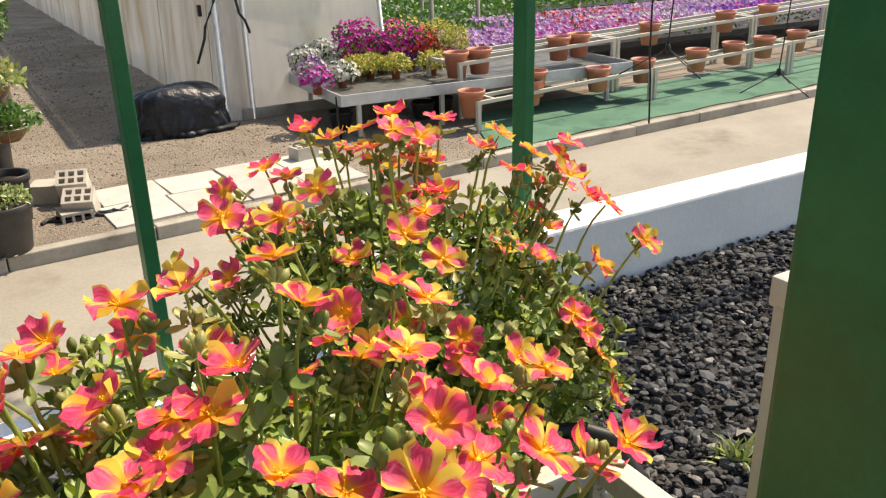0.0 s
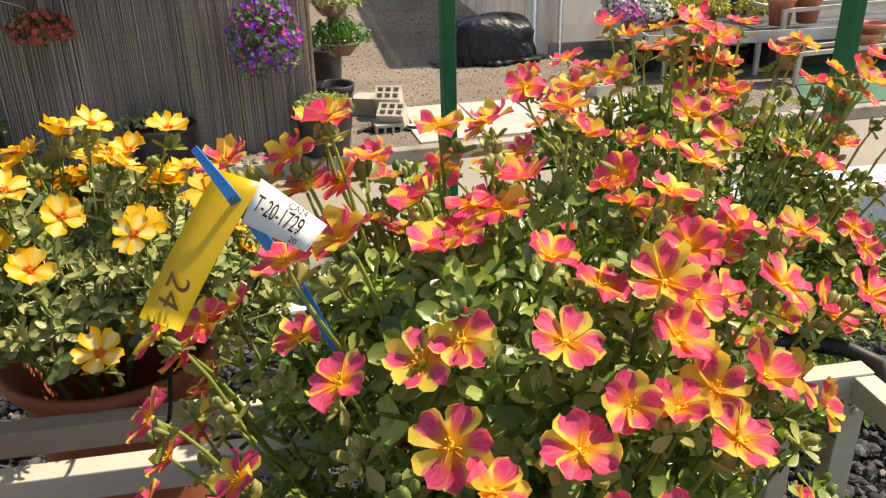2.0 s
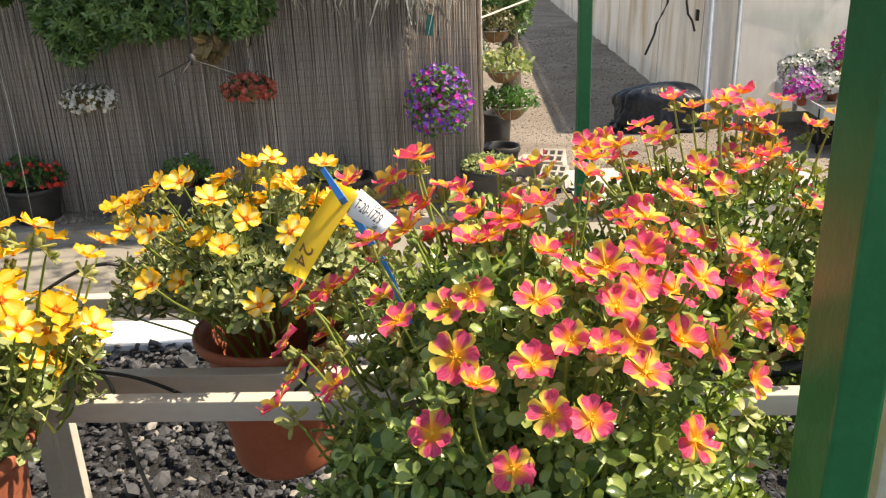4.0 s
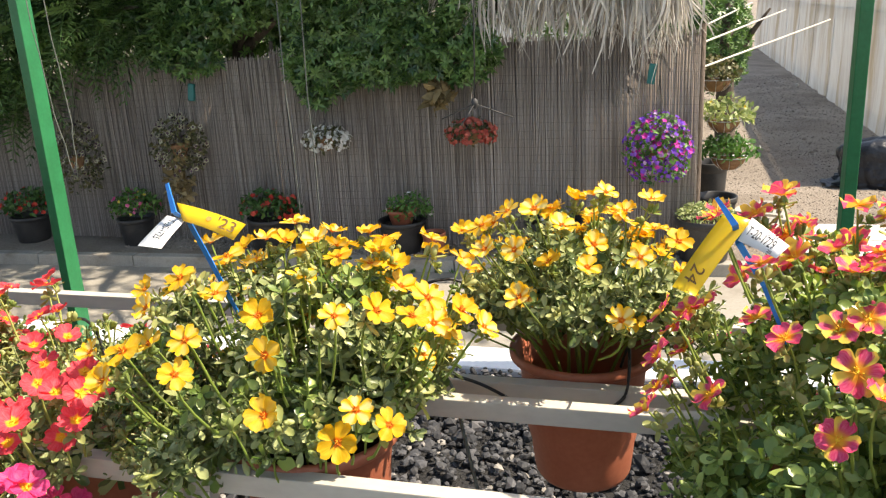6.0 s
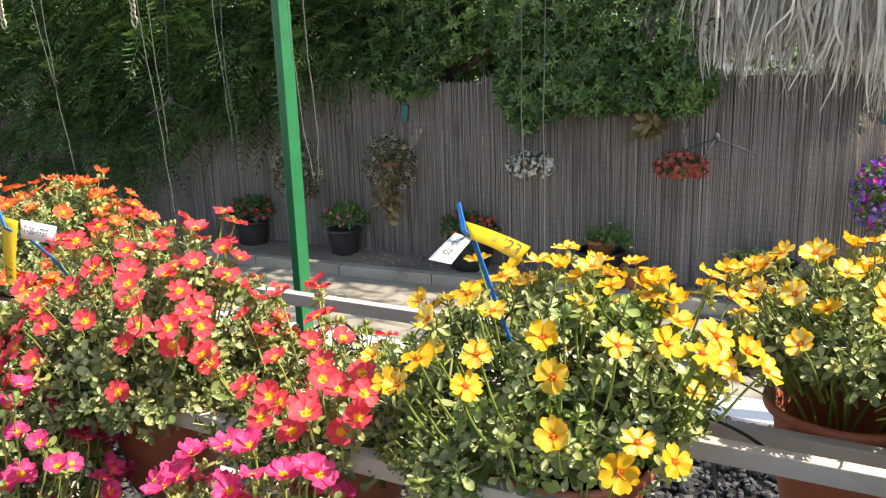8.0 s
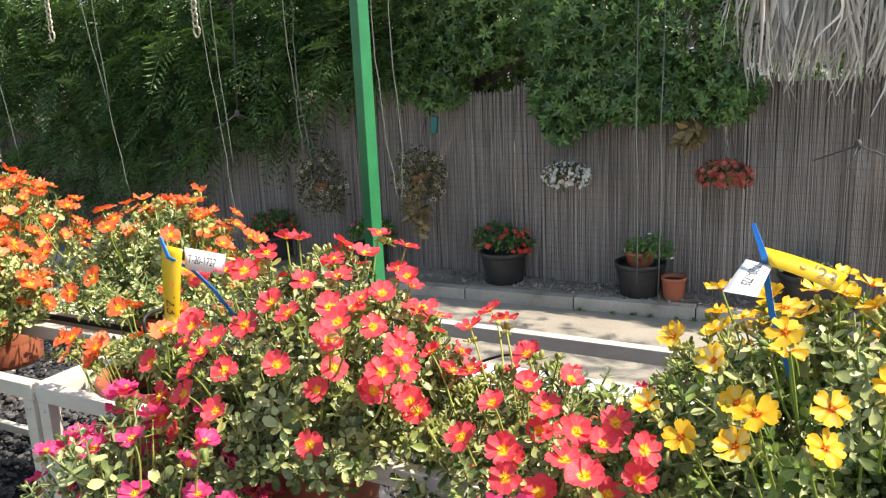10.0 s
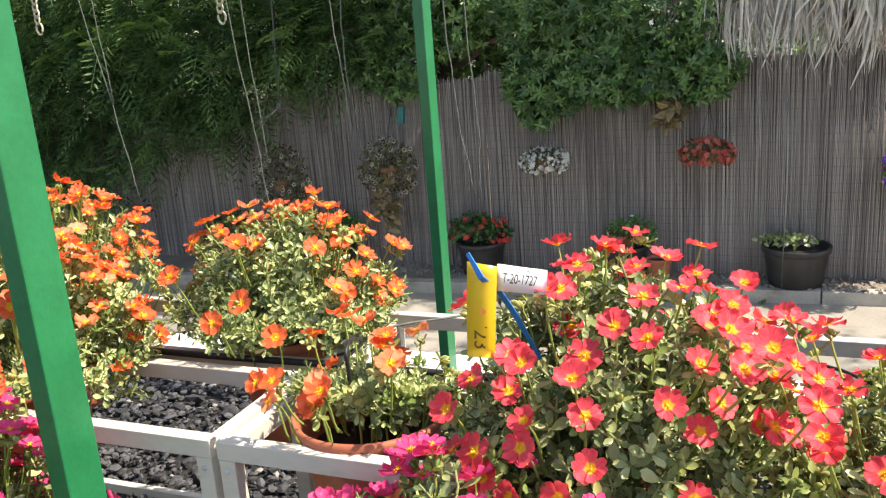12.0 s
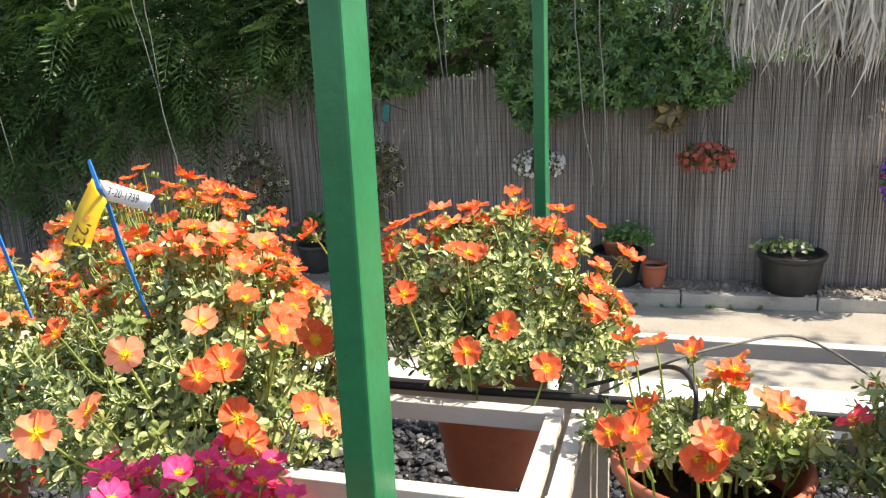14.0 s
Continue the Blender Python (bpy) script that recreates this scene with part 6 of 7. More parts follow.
for _k, (x, y, kinds, high) in enumerate(TABLE_PLANTS):
    col = kinds.split()
    t = thing("potted_petunia", "small clay pot of %s petunias on the metal table" % " and ".join(col), "potted plant", "petunias on the table", (x, y, YARD + 0.446))
    pt = Shape()
    pt.lathe([(0.0, 0.0), (0.05, 0.0), (0.065, 0.10), (0.072, 0.10), (0.072, 0.125), (0.06, 0.12)], 14)
    part("pot", pt, M_POT, t)
    pale_ = col[0] == "yellow"
    clump(t, (0, 0, high), (0.21, 0.21, max(0.14, high - 0.09)), "gold" if pale_ else "mid", 420 if pale_ else 170, 0.05, [(c, 30 if pale_ else 150 // len(col), 0.020 if pale_ else 0.030) for c in col], 200 + _k, -0.5)
for x, y in ((4.05, 9.2), (5.15, 9.1), (5.5, 9.2)):
    tub("black bucket standing under the metal table", (x, y, YARD), 0.15, 0.22, M_BLACKPOT, "bucket", "buckets under the table")
hp = Shape()
hp.tube([(3.80, 8.72, -0.5), (3.79, 8.70, -0.75), (3.82, 8.72, YARD + 0.01), (3.9, 8.9, YARD + 0.015)], 0.016, 8)
solid("black_hose", hp, M_PIPE, "black hose hanging from the metal table to the ground", "hose", smooth=True)

mat_ = Shape()
nx = 60
v = [(4.95 + 12 * i / nx + 0.25 * j, kerb_y(4.95 + 12 * i / nx) + 0.16 + 0.55 * j + 0.02 * math.sin(i * 1.1), YARD + 0.012 + 0.012 * noise.noise(Vector((i * 0.5, j * 1.3, 0)))) for j in range(4) for i in range(nx + 1)]
f = [(j * (nx + 1) + i, j * (nx + 1) + i + 1, (j + 1) * (nx + 1) + i + 1, (j + 1) * (nx + 1) + i) for j in range(3) for i in range(nx)]
mat_.add(v, f)
solid("green_mat", mat_, M_MAT, "faded green woven ground mat behind the kerb", "ground mat", smooth=True)

rack_pot = Shape()
rack_pot.lathe([(0.0, 0.0), (0.115, 0.0), (0.15, 0.27), (0.166, 0.272), (0.168, 0.315), (0.155, 0.317), (0.142, 0.27), (0.105, 0.03), (0.0, 0.03)], 24)
rack_pot_mesh = rack_pot.mesh("clay_pot", M_POT_PALE)


def rack(ln, at, low_x=0.0, high_x=0.0):
    r = thing("pot_rack", "tiered white aluminium rack for hanging pots across the lane", "pot rack", "racks across the lane", at)
    for y, z in ((0.0, 0.37), (0.30, 0.37), (0.72, 0.70), (1.02, 0.70), (1.14, 0.70), (1.44, 0.70)):
        s_ = Shape()
        s_.box((low_x if z < 0.5 else high_x, y - 0.02, z - 0.045), (ln, y + 0.02, z), None, 0.003)
        part("rail", s_, M_ALU, r, smooth=False)
    for end in (0, 1):
        for y, z in ((0.0, 0.325), (0.72, 0.655), (1.44, 0.655)):
            x = ln - 0.03 if end else (low_x if z < 0.5 else high_x) + 0.03
            s_ = Shape()
            s_.box((x - 0.025, y - 0.025, -0.25), (x + 0.025, y + 0.025, z), None, 0.003)
            part("leg", s_, M_ALU, r, smooth=False)
        for ya, yb, z in ((0.025, 0.70, 0.365), (0.745, 1.42, 0.695)):
            x = ln - 0.03 if end else (high_x if z > 0.5 else max(low_x, high_x)) + 0.03
            s_ = Shape()
            s_.box((x - 0.02, ya, z - 0.04), (x + 0.02, yb, z), None, 0.003)
            part("cross_bar", s_, M_ALU, r, smooth=False)
    return r


# the racks follow the kerb and climb with the yard
RACK = pose(5.20, 8.04, YARD, 0, -1.3, 3.15)
for i in range(4):
    rr = rack(3.05, (0, 0, 0), 0.08 if i == 0 else 0.0, 0.34 if i == 0 else 0.0)
    rr.matrix_basis = RACK @ pose(i * 3.08, 0, 0)
POT_ROW = ((0.12, 0), (1.02, 0), (1.09, 0), (2.18, 0), (3.02, 0), (4.12, 0), (4.93, 0), (5.66, 0), (6.5, 0), (0.42, 1), (0.78, 1), (2.13, 1), (2.50, 1), (3.91, 1), (5.62, 1), (6.7, 1))
for k, (x, tier) in enumerate(POT_ROW):
    ob = new("clay_pot", rack_pot_mesh)
    ob.matrix_basis = RACK @ pose(x, 0.15 if tier == 0 else 0.87, (0.37 if tier == 0 else 0.70) - 0.205 + (0.10 if k == 2 else 0), 0, 0, k * 40)
    tagged(ob, "empty terracotta pot hanging in the white rack", "plant pot", "empty pots in the racks")

# beds of bedding plants beyond the racks
def bed(label, x0, x1, y0, y1, z, specs, seed, leaf="mid", n_leaf=2600, leaf_size=0.07):
    t = thing("plant_bed", label, "flower bed", "beds beyond the racks", (x0, y0, YARD), kind="stuff")
    rs_ = np.random.default_rng(seed)
    tb = Shape()
    tb.box((0, 0, z - YARD - 0.30), (x1 - x0, y1 - y0, z - YARD - 0.22))
    part("bed_tray", tb, M_PIPE, t, smooth=False)
    for lx in (0.1, (x1 - x0) - 0.1):
        for ly in (0.1, (y1 - y0) - 0.1):
            lg = Shape()
            lg.box((lx - 0.03, ly - 0.03, -0.02), (lx + 0.03, ly + 0.03, z - YARD - 0.30))
            part("leg", lg, M_GALV, t, smooth=False)
    p = rs_.uniform((0, 0, z - YARD - 0.22), (x1 - x0, y1 - y0, z - YARD), (n_leaf, 3))
    v_, f_ = leaf_quads(rs_, p, leaf_size, -0.3, 0.5)
    part("foliage", np_mesh("foliage", v_, f_, LEAFY[leaf]), None, t, kind="stuff")
    for colour, count, a, b in specs:
        p = rs_.uniform((a * (x1 - x0), 0, z - YARD - 0.05), (b * (x1 - x0), y1 - y0, z - YARD + 0.04), (count, 3))
        v_, f_ = blossom(rs_, p, np.tile([0, -0.5, 0.8], (count, 1)), 0.045)
        part(colour + "_blossom", np_mesh("blossom", v_, f_, BL[colour], False), None, t, kind="stuff")


bed("long bed of lilac and pink petunias beyond the racks", 6.9, 19.0, 10.7, 12.3, -0.42, [("lilac", 1700, 0.0, 0.55), ("magenta", 300, 0.1, 0.4), ("purple", 700, 0.5, 1.0), ("magenta", 500, 0.5, 1.0), ("red", 120, 0.22, 0.32), ("white", 260, 0.3, 0.5)], 71)
bed("bed of lilac and purple petunias in a second row", 9.2, 22.0, 12.9, 14.3, -0.50, [("lilac", 1200, 0.0, 0.6), ("red", 240, 0.1, 0.3), ("purple", 700, 0.5, 1.0)], 72)
bed("bed of yellow-green seedlings in the nursery", 6.2, 13.0, 15.0, 17.5, -0.72, [("yellow", 90, 0.0, 0.5)], 73, "herb", 3600, 0.085)
bed("bed of leafy green plants in the nursery", 7.5, 22.0, 18.5, 24.0, -0.75, [("white", 200, 0.0, 1.0)], 74, "herb", 6500, 0.15)
bed("bed of low green plants at the back of the nursery", 12.0, 30.0, 26.0, 34.0, -0.75, [], 75, "mid", 6500, 0.22)
for x, y in ((8.9, 15.2), (10.3, 15.6), (13.0, 17.2), (11.4, 20.0), (16.0, 19.0), (15.2, 14.9), (19.5, 17.5)):
    c = Shape()
    c.tube([(x, y, YARD - 0.05), (x - 0.15, y, 3.2)], 0.05, 8)
    solid("nursery_post", c, M_OLDSTEEL, "thin grey steel post among the nursery beds", "post", "posts among the nursery beds", smooth=True)


# ---- trees behind the fence ----
M_PIN = thin("feathery_leaf", (1, 1, 1), (0.85, 1.0, 0.35), 0.42, 0.30, 0.4, leaf_paint((0.028, 0.072, 0.026), (0.17, 0.29, 0.10), scale=3.0, island=True))
M_BROAD = thin("glossy_leaf", (1, 1, 1), (0.8, 1.0, 0.3), 0.30, 0.25, 0.5, leaf_paint((0.024, 0.070, 0.022), (0.17, 0.29, 0.09), scale=3.0, island=True))


def sprays(rs_, p, length, pairs=8, droop=0.45, out=(0, -0.8, 0.1)):
    """Feathered leaves: pairs of leaflets along a drooping rib, each spray in one piece."""
    n = len(p)
    d = rs_.normal(size=(n, 3)) * 0.75 + np.array(out)
    d[:, 2] -= droop * 0.4
    d /= np.linalg.norm(d, axis=1)[:, None]
    s_ = np.cross(d, np.array([0, 0, 1.0]) + rs_.normal(size=(n, 3)) * 0.3)
    s_ /= np.linalg.norm(s_, axis=1)[:, None]
    L = length * rs_.uniform(0.6, 1.25, (n, 1))
    rib, leaf = [], []
    for i in range(pairs + 1):
        t_ = (i + 0.3) / (pairs + 0.3)
        base = p + d * L * t_ + np.array([0, 0, -1.0]) * L * droop * t_ * t_
        rib += [base - s_ * 0.003, base + s_ * 0.003]
        if i:
            w = L * 0.33 * math.sin(math.pi * (0.22 + 0.70 * t_))
            for sg in (-1, 1):
                tip = base + s_ * sg * w + d * w * 0.55 + np.array([0, 0, -0.22]) * w
                mid_ = base * 0.55 + tip * 0.45
                wd = d * L * 0.036
                leaf += [mid_ - wd, tip, mid_ + wd]
    v_ = np.stack(rib + leaf, 1)
    k = v_.shape[1]
    one, nr = [], 2 * (pairs + 1)
    for i in range(pairs):
        one.append((2 * i, 2 * i + 1, 2 * i + 3, 2 * i + 2))
        for q in (0, 1):
            o = nr + (2 * i + q) * 3
            one.append((2 * i + 2 + q, o, o + 1, o + 2))
    f_ = (np.array(one)[None] + np.arange(n)[:, None, None] * k).reshape(-1, 4)
    return v_.reshape(-1, 3), f_


def whorls(rs_, p, size, leaves=6):
    """Rosettes of pointed, folded leaves round a shoot, each rosette in one piece."""
    n = len(p)
    a = rs_.normal(size=(n, 3)) * 0.6 + np.array([0, -0.75, 0.45])
    a /= np.linalg.norm(a, axis=1)[:, None]
    u = np.cross(a, rs_.normal(size=(n, 3)))
    u /= np.linalg.norm(u, axis=1)[:, None]
    w = np.cross(a, u)
    vs, one = [p], []
    for i in range(leaves):
        t_ = i / leaves * math.tau + rs_.uniform(-0.35, 0.35, (n, 1))
        L = size * rs_.uniform(0.65, 1.2, (n, 1))
        lift = rs_.uniform(0.0, 0.9, (n, 1))
        d = u * np.cos(t_) + w * np.sin(t_) + a * lift
        d /= np.linalg.norm(d, axis=1)[:, None]
        c = np.cross(a, d)
        up_ = np.cross(d, c)
        o = 1 + 5 * i
        vs += [p + d * L * 0.45 + c * L * 0.17 + up_ * L * 0.05, p + d * L - a * L * 0.16, p + d * L * 0.45 - c * L * 0.17 + up_ * L * 0.05, p + d * L * 0.5, p + d * L * 0.16]
        one += [(o + 4, o, o + 1, o + 3), (o + 4, o + 3, o + 1, o + 2), (0, o, o + 4, o + 2)]
    v_ = np.stack(vs, 1)
    f_ = (np.array(one)[None] + np.arange(n)[:, None, None] * v_.shape[1]).reshape(-1, 4)
    return v_.reshape(-1, 3), f_


def blob_points(rs_, blobs, thick=1.0):
    out = []
    for cx, cy, cz, rx, ry, rz, n in blobs:
        n = int(n * thick)
        d = rs_.normal(size=(n, 3))
        d /= np.linalg.norm(d, axis=1)[:, None]
        k = (1 - 0.5 * rs_.random((n, 1)) ** 2)
        out.append(np.array([cx, cy, cz]) + d * k * np.array([rx, ry, rz]))
    return np.concatenate(out)


def tree(label, at, trunk, limbs, crown, kind_, seed):
    t = thing("tree", label, "tree", "trees behind the fence", (at[0], at[1], YARD))
    base = Vector((at[0], at[1], YARD))
    sh = Shape()
    sh.tube([Vector(p) - base for p in trunk], [0.16 - 0.09 * i / (len(trunk) - 1) for i in range(len(trunk))], 10)
    part("trunk", sh, M_BARK, t)
    for lb in limbs:
        sh = Shape()
        sh.tube([Vector(p) - base for p in lb], [0.06 - 0.045 * i / (len(lb) - 1) for i in range(len(lb))], 7)
        part("limb", sh, M_BARK, t)
    rs_ = np.random.default_rng(seed)
    p = blob_points(rs_, crown, 0.85 if kind_ == "feather" else 0.46) - np.array(base)
    if kind_ == "feather":
        v_, f_ = sprays(rs_, p, 0.42)
        part("crown", np_mesh("crown", v_, f_, M_PIN), None, t, kind="stuff")
    else:
        v_, f_ = whorls(rs_, p, 0.088)
        part("crown", np_mesh("crown", v_, f_, M_BROAD), None, t, kind="stuff")
    return t


FE, BR = "feather", "broad"
tree("feathery-leaved tree at the shaded far end of the lane", (-14.5, 8.0), [(-14.5, 8.0, -1.1), (-14.4, 7.9, 0.8), (-14.2, 7.7, 2.6), (-14.2, 7.7, 4.4)],
     [[(-14.4, 7.9, 0.6), (-13.6, 7.2, 1.4), (-13.0, 6.8, 1.7)]],
     [(-14.0, 6.9, 1.0, 1.6, 0.6, 1.2, 520), (-13.2, 6.9, 0.0, 1.4, 0.4, 0.9, 380), (-15.8, 6.9, 0.6, 1.4, 0.7, 1.6, 480), (-14.5, 7.8, 2.4, 2.4, 1.2, 1.2, 480), (-17.5, 6.5, 0.8, 1.6, 1.0, 2.0, 480),
      (-13.0, 9.4, 1.0, 2.6, 0.8, 2.0, 620), (-13.0, 8.6, 3.2, 2.6, 1.0, 1.4, 900), (-16.5, 8.4, 2.6, 2.2, 1.0, 1.8, 900), (-15.0, 10.5, 1.4, 4.0, 0.8, 2.6, 1100), (-19.0, 6.0, 1.0, 1.5, 3.0, 2.6, 800)], FE, 90)
# in these feathery trees the crown near z 3.7 is unseen, added for shade
tree("feathery-leaved tree drooping over the far end of the fence", (-11.2, 8.3), [(-11.2, 8.3, -1.1), (-11.1, 8.2, 0.6), (-10.9, 8.0, 2.4), (-10.8, 8.0, 4.2)],
     [[(-11.1, 8.2, 0.5), (-10.5, 7.5, 1.3), (-10.0, 7.0, 1.6)], [(-11, 8, 1.5), (-12, 7.4, 2.2), (-12.6, 7, 2.4)]],
     [(-11.4, 7.2, 1.3, 1.5, 0.6, 1.0, 520), (-10.0, 6.9, 1.0, 0.9, 0.4, 0.9, 360), (-10.9, 7.0, 0.1, 1.1, 0.35, 0.7, 260), (-9.9, 7.2, 1.9, 0.9, 0.6, 0.7, 260), (-11, 8.2, 2.6, 2.2, 1.2, 1.4, 500),
      (-10.5, 6.4, 3.6, 2.2, 2.0, 0.8, 280), (-10.4, 8.8, 2.6, 2.2, 0.8, 1.4, 900), (-11.0, 7.1, 1.9, 1.4, 0.5, 0.8, 500), (-11.0, 8.9, 0.9, 2.0, 0.5, 1.2, 800), (-13.2, 7.6, 1.6, 1.4, 0.4, 1.2, 700)], FE, 91)
tree("feathery-leaved tree with pale bare limbs behind the fence", (-8.9, 8.1), [(-8.9, 8.1, -1.1), (-8.8, 7.9, 0.6), (-8.5, 7.8, 2.4), (-8.5, 7.8, 4.4)],
     [[(-8.9, 7.9, 0.0), (-8.6, 7.35, 0.6), (-8.3, 6.95, 0.9), (-8.1, 6.9, 1.6)], [(-9.3, 7.6, -0.4), (-9.0, 7.0, 0.3), (-8.8, 6.9, 0.9)], [(-8.7, 7.9, 1.4), (-7.9, 7.1, 2.0), (-7.4, 6.8, 2.0)]],
     [(-8.9, 7.0, 1.15, 0.9, 0.45, 0.75, 420), (-8.2, 6.85, 1.5, 0.8, 0.4, 0.5, 300), (-9.2, 7.1, 0.2, 0.8, 0.3, 0.6, 200), (-7.9, 6.9, 0.75, 0.55, 0.3, 0.5, 150), (-8.4, 7.8, 2.2, 1.6, 0.9, 1.0, 420),
      (-8.6, 8.6, 0.9, 1.8, 0.6, 1.4, 420), (-8.2, 6.2, 3.7, 2.4, 2.2, 0.8, 330), (-8.0, 8.7, 2.6, 1.8, 0.6, 1.2, 800), (-8.6, 7.0, 2.1, 1.1, 0.4, 0.6, 380), (-8.5, 9.8, 1.7, 4.2, 0.6, 2.2, 1700)], FE, 92)
tree("feathery-leaved tree reaching over the reed fence", (-6.6, 8.0), [(-6.6, 8.0, -1.1), (-6.6, 7.9, 0.8), (-6.5, 7.8, 2.4), (-6.3, 7.6, 4.4)],
     [[(-6.6, 7.9, 0.9), (-7.2, 7.2, 1.4), (-7.5, 6.9, 1.5)], [(-6.6, 7.8, 1.2), (-5.9, 7.2, 1.5), (-5.4, 6.9, 1.5)]],
     [(-7.2, 6.9, 1.35, 0.75, 0.4, 0.55, 330), (-6.2, 7.0, 1.55, 0.8, 0.4, 0.45, 330), (-7.0, 6.95, 0.75, 0.35, 0.25, 0.35, 90), (-6.4, 7.7, 1.6, 1.2, 0.7, 0.8, 380), (-5.3, 7.3, 1.7, 0.6, 0.5, 0.6, 240),
      (-6.4, 8.7, 1.0, 1.8, 0.6, 1.2, 380), (-5.8, 6.0, 3.7, 2.4, 2.4, 0.8, 300), (-6.2, 8.6, 2.6, 1.6, 0.6, 1.1, 700), (-6.6, 7.1, 2.1, 0.9, 0.4, 0.5, 300)], FE, 93)
tree("broad-leaved shrub growing over the top of the reed fence", (-4.9, 7.9), [(-4.9, 7.9, -1.1), (-4.8, 7.8, 0.6), (-4.6, 7.6, 1.8), (-4.6, 7.6, 3.2)],
     [[(-4.8, 7.8, 0.6), (-5.2, 7.4, 1.1), (-5.5, 7.1, 1.2)], [(-4.7, 7.7, 1.0), (-4.1, 7.3, 1.3), (-3.8, 7.0, 1.3)]],
     [(-5.1, 7.2, 1.35, 0.65, 0.32, 0.42, 1500), (-4.5, 7.15, 1.65, 0.6, 0.35, 0.5, 1500), (-5.0, 7.0, 0.95, 0.42, 0.14, 0.16, 320), (-4.5, 7.9, 1.4, 1.1, 0.5, 0.9, 1500), (-4.2, 8.6, 1.0, 1.6, 0.5, 1.3, 1200), (-4.2, 8.0, 2.6, 1.3, 0.5, 0.9, 2200), (-4.9, 7.1, 2.1, 0.7, 0.4, 0.5, 1300), (-5.3, 8.3, 1.15, 1.3, 0.4, 0.6, 1900), (-3.9, 8.0, 1.3, 0.7, 0.3, 0.5, 1100)], BR, 94)
tree("glossy broad-leaved bush hanging in front of the reed fence", (-2.9, 7.9), [(-2.9, 7.9, -1.1), (-2.9, 7.8, 0.8), (-2.8, 7.5, 1.9), (-2.8, 7.4, 3.4)],
     [[(-2.9, 7.8, 0.8), (-3.3, 7.2, 1.1), (-3.6, 6.9, 0.9)], [(-2.9, 7.7, 1.0), (-2.4, 7.1, 1.1), (-2.0, 6.9, 0.9)], [(-2.9, 7.7, 1.4), (-3.0, 7.0, 1.5), (-3.0, 6.8, 1.4)]],
     [(-3.45, 6.95, 0.90, 0.42, 0.22, 0.36, 1100), (-2.75, 6.88, 0.98, 0.55, 0.24, 0.34, 1500), (-2.1, 6.92, 0.92, 0.40, 0.2, 0.27, 850), (-3.3, 7.0, 1.5, 0.7, 0.35, 0.5, 1800), (-2.4, 7.0, 1.5, 0.65, 0.35, 0.5, 1700),
      (-3.55, 6.92, 0.58, 0.16, 0.1, 0.16, 110), (-2.9, 7.9, 1.6, 1.1, 0.5, 0.9, 1300), (-2.6, 8.5, 1.0, 1.4, 0.5, 1.2, 1000), (-2.7, 7.6, 2.5, 1.1, 0.5, 0.8, 2000), (-1.3, 8.5, 1.9, 1.3, 0.5, 1.0, 1800)], BR, 95)
# unseen tree: canopy added above the view to darken lane and fence
tree("unseen broad-leaved tree added to shade the lane and fence", (-3.6, 9.2), [(-3.6, 9.2, -1.1), (-3.5, 9.0, 1.5), (-3.2, 8.2, 3.2), (-2.6, 6.6, 4.2)],
     [[(-3.2, 8.2, 3.0), (-1.8, 6.4, 3.9), (-0.4, 5.2, 4.1), (2.8, 5.2, 4.4)], [(-3.2, 8.2, 3.2), (-4.5, 6.2, 4.0), (-5.2, 5.0, 4.1)]],
     [(-0.2, 5.4, 4.0, 2.0, 1.5, 0.6, 1300), (-2.8, 5.2, 4.1, 2.2, 1.6, 0.6, 2000), (-5.0, 5.4, 4.1, 2.0, 1.6, 0.6, 3000), (-3.0, 7.6, 3.6, 2.6, 1.4, 0.9, 1100), (1.2, 5.7, 4.2, 1.3, 1.0, 0.6, 900), (1.2, 4.6, 4.3, 1.3, 1.1, 0.5, 1500), (3.0, 5.4, 4.4, 1.3, 1.5, 0.5, 1500), (0.3, 3.7, 4.3, 1.0, 0.7, 0.4, 800),
      (-4.0, 3.9, 4.3, 3.0, 0.7, 0.4, 2400), (-7.5, 5.2, 4.0, 2.6, 1.6, 0.6, 1300), (-2.5, 7.6, 4.0, 1.9, 0.8, 0.5, 2000), (-4.9, 6.3, 2.95, 1.8, 0.7, 0.35, 1800)], BR, 96)
tree("small leafy shrub beside the path behind the fence end", (0.55, 11.5), [(0.55, 11.5, -1.1), (0.5, 11.5, 0.2), (0.5, 11.4, 1.2)], [[(0.5, 11.5, 0.2), (0.8, 11.3, 0.8), (1.0, 11.2, 1.1)]],
     [(0.38, 11.4, 0.8, 0.42, 0.5, 0.7, 1400), (-0.1, 12.4, 1.3, 0.7, 0.6, 1.0, 1400), (0.55, 13.6, 0.6, 0.45, 0.7, 0.9, 1100)], BR, 97)
tree("row of mixed leafy shrubs along the far side of the path", (-0.4, 15.5), [(-0.4, 15.5, -1.1), (-0.4, 15.4, 0.6), (-0.3, 15.3, 2.0)], [[(-0.4, 15.4, 0.6), (0.1, 15, 1.2), (0.5, 14.8, 1.6)]],
     [(-0.2, 15.5, 0.6, 1.0, 0.8, 1.4, 1300), (0.2, 19.0, 0.8, 1.2, 1.4, 1.6, 1500), (-1.2, 13.5, 1.3, 1.2, 1.0, 1.2, 1300)], BR, 98)

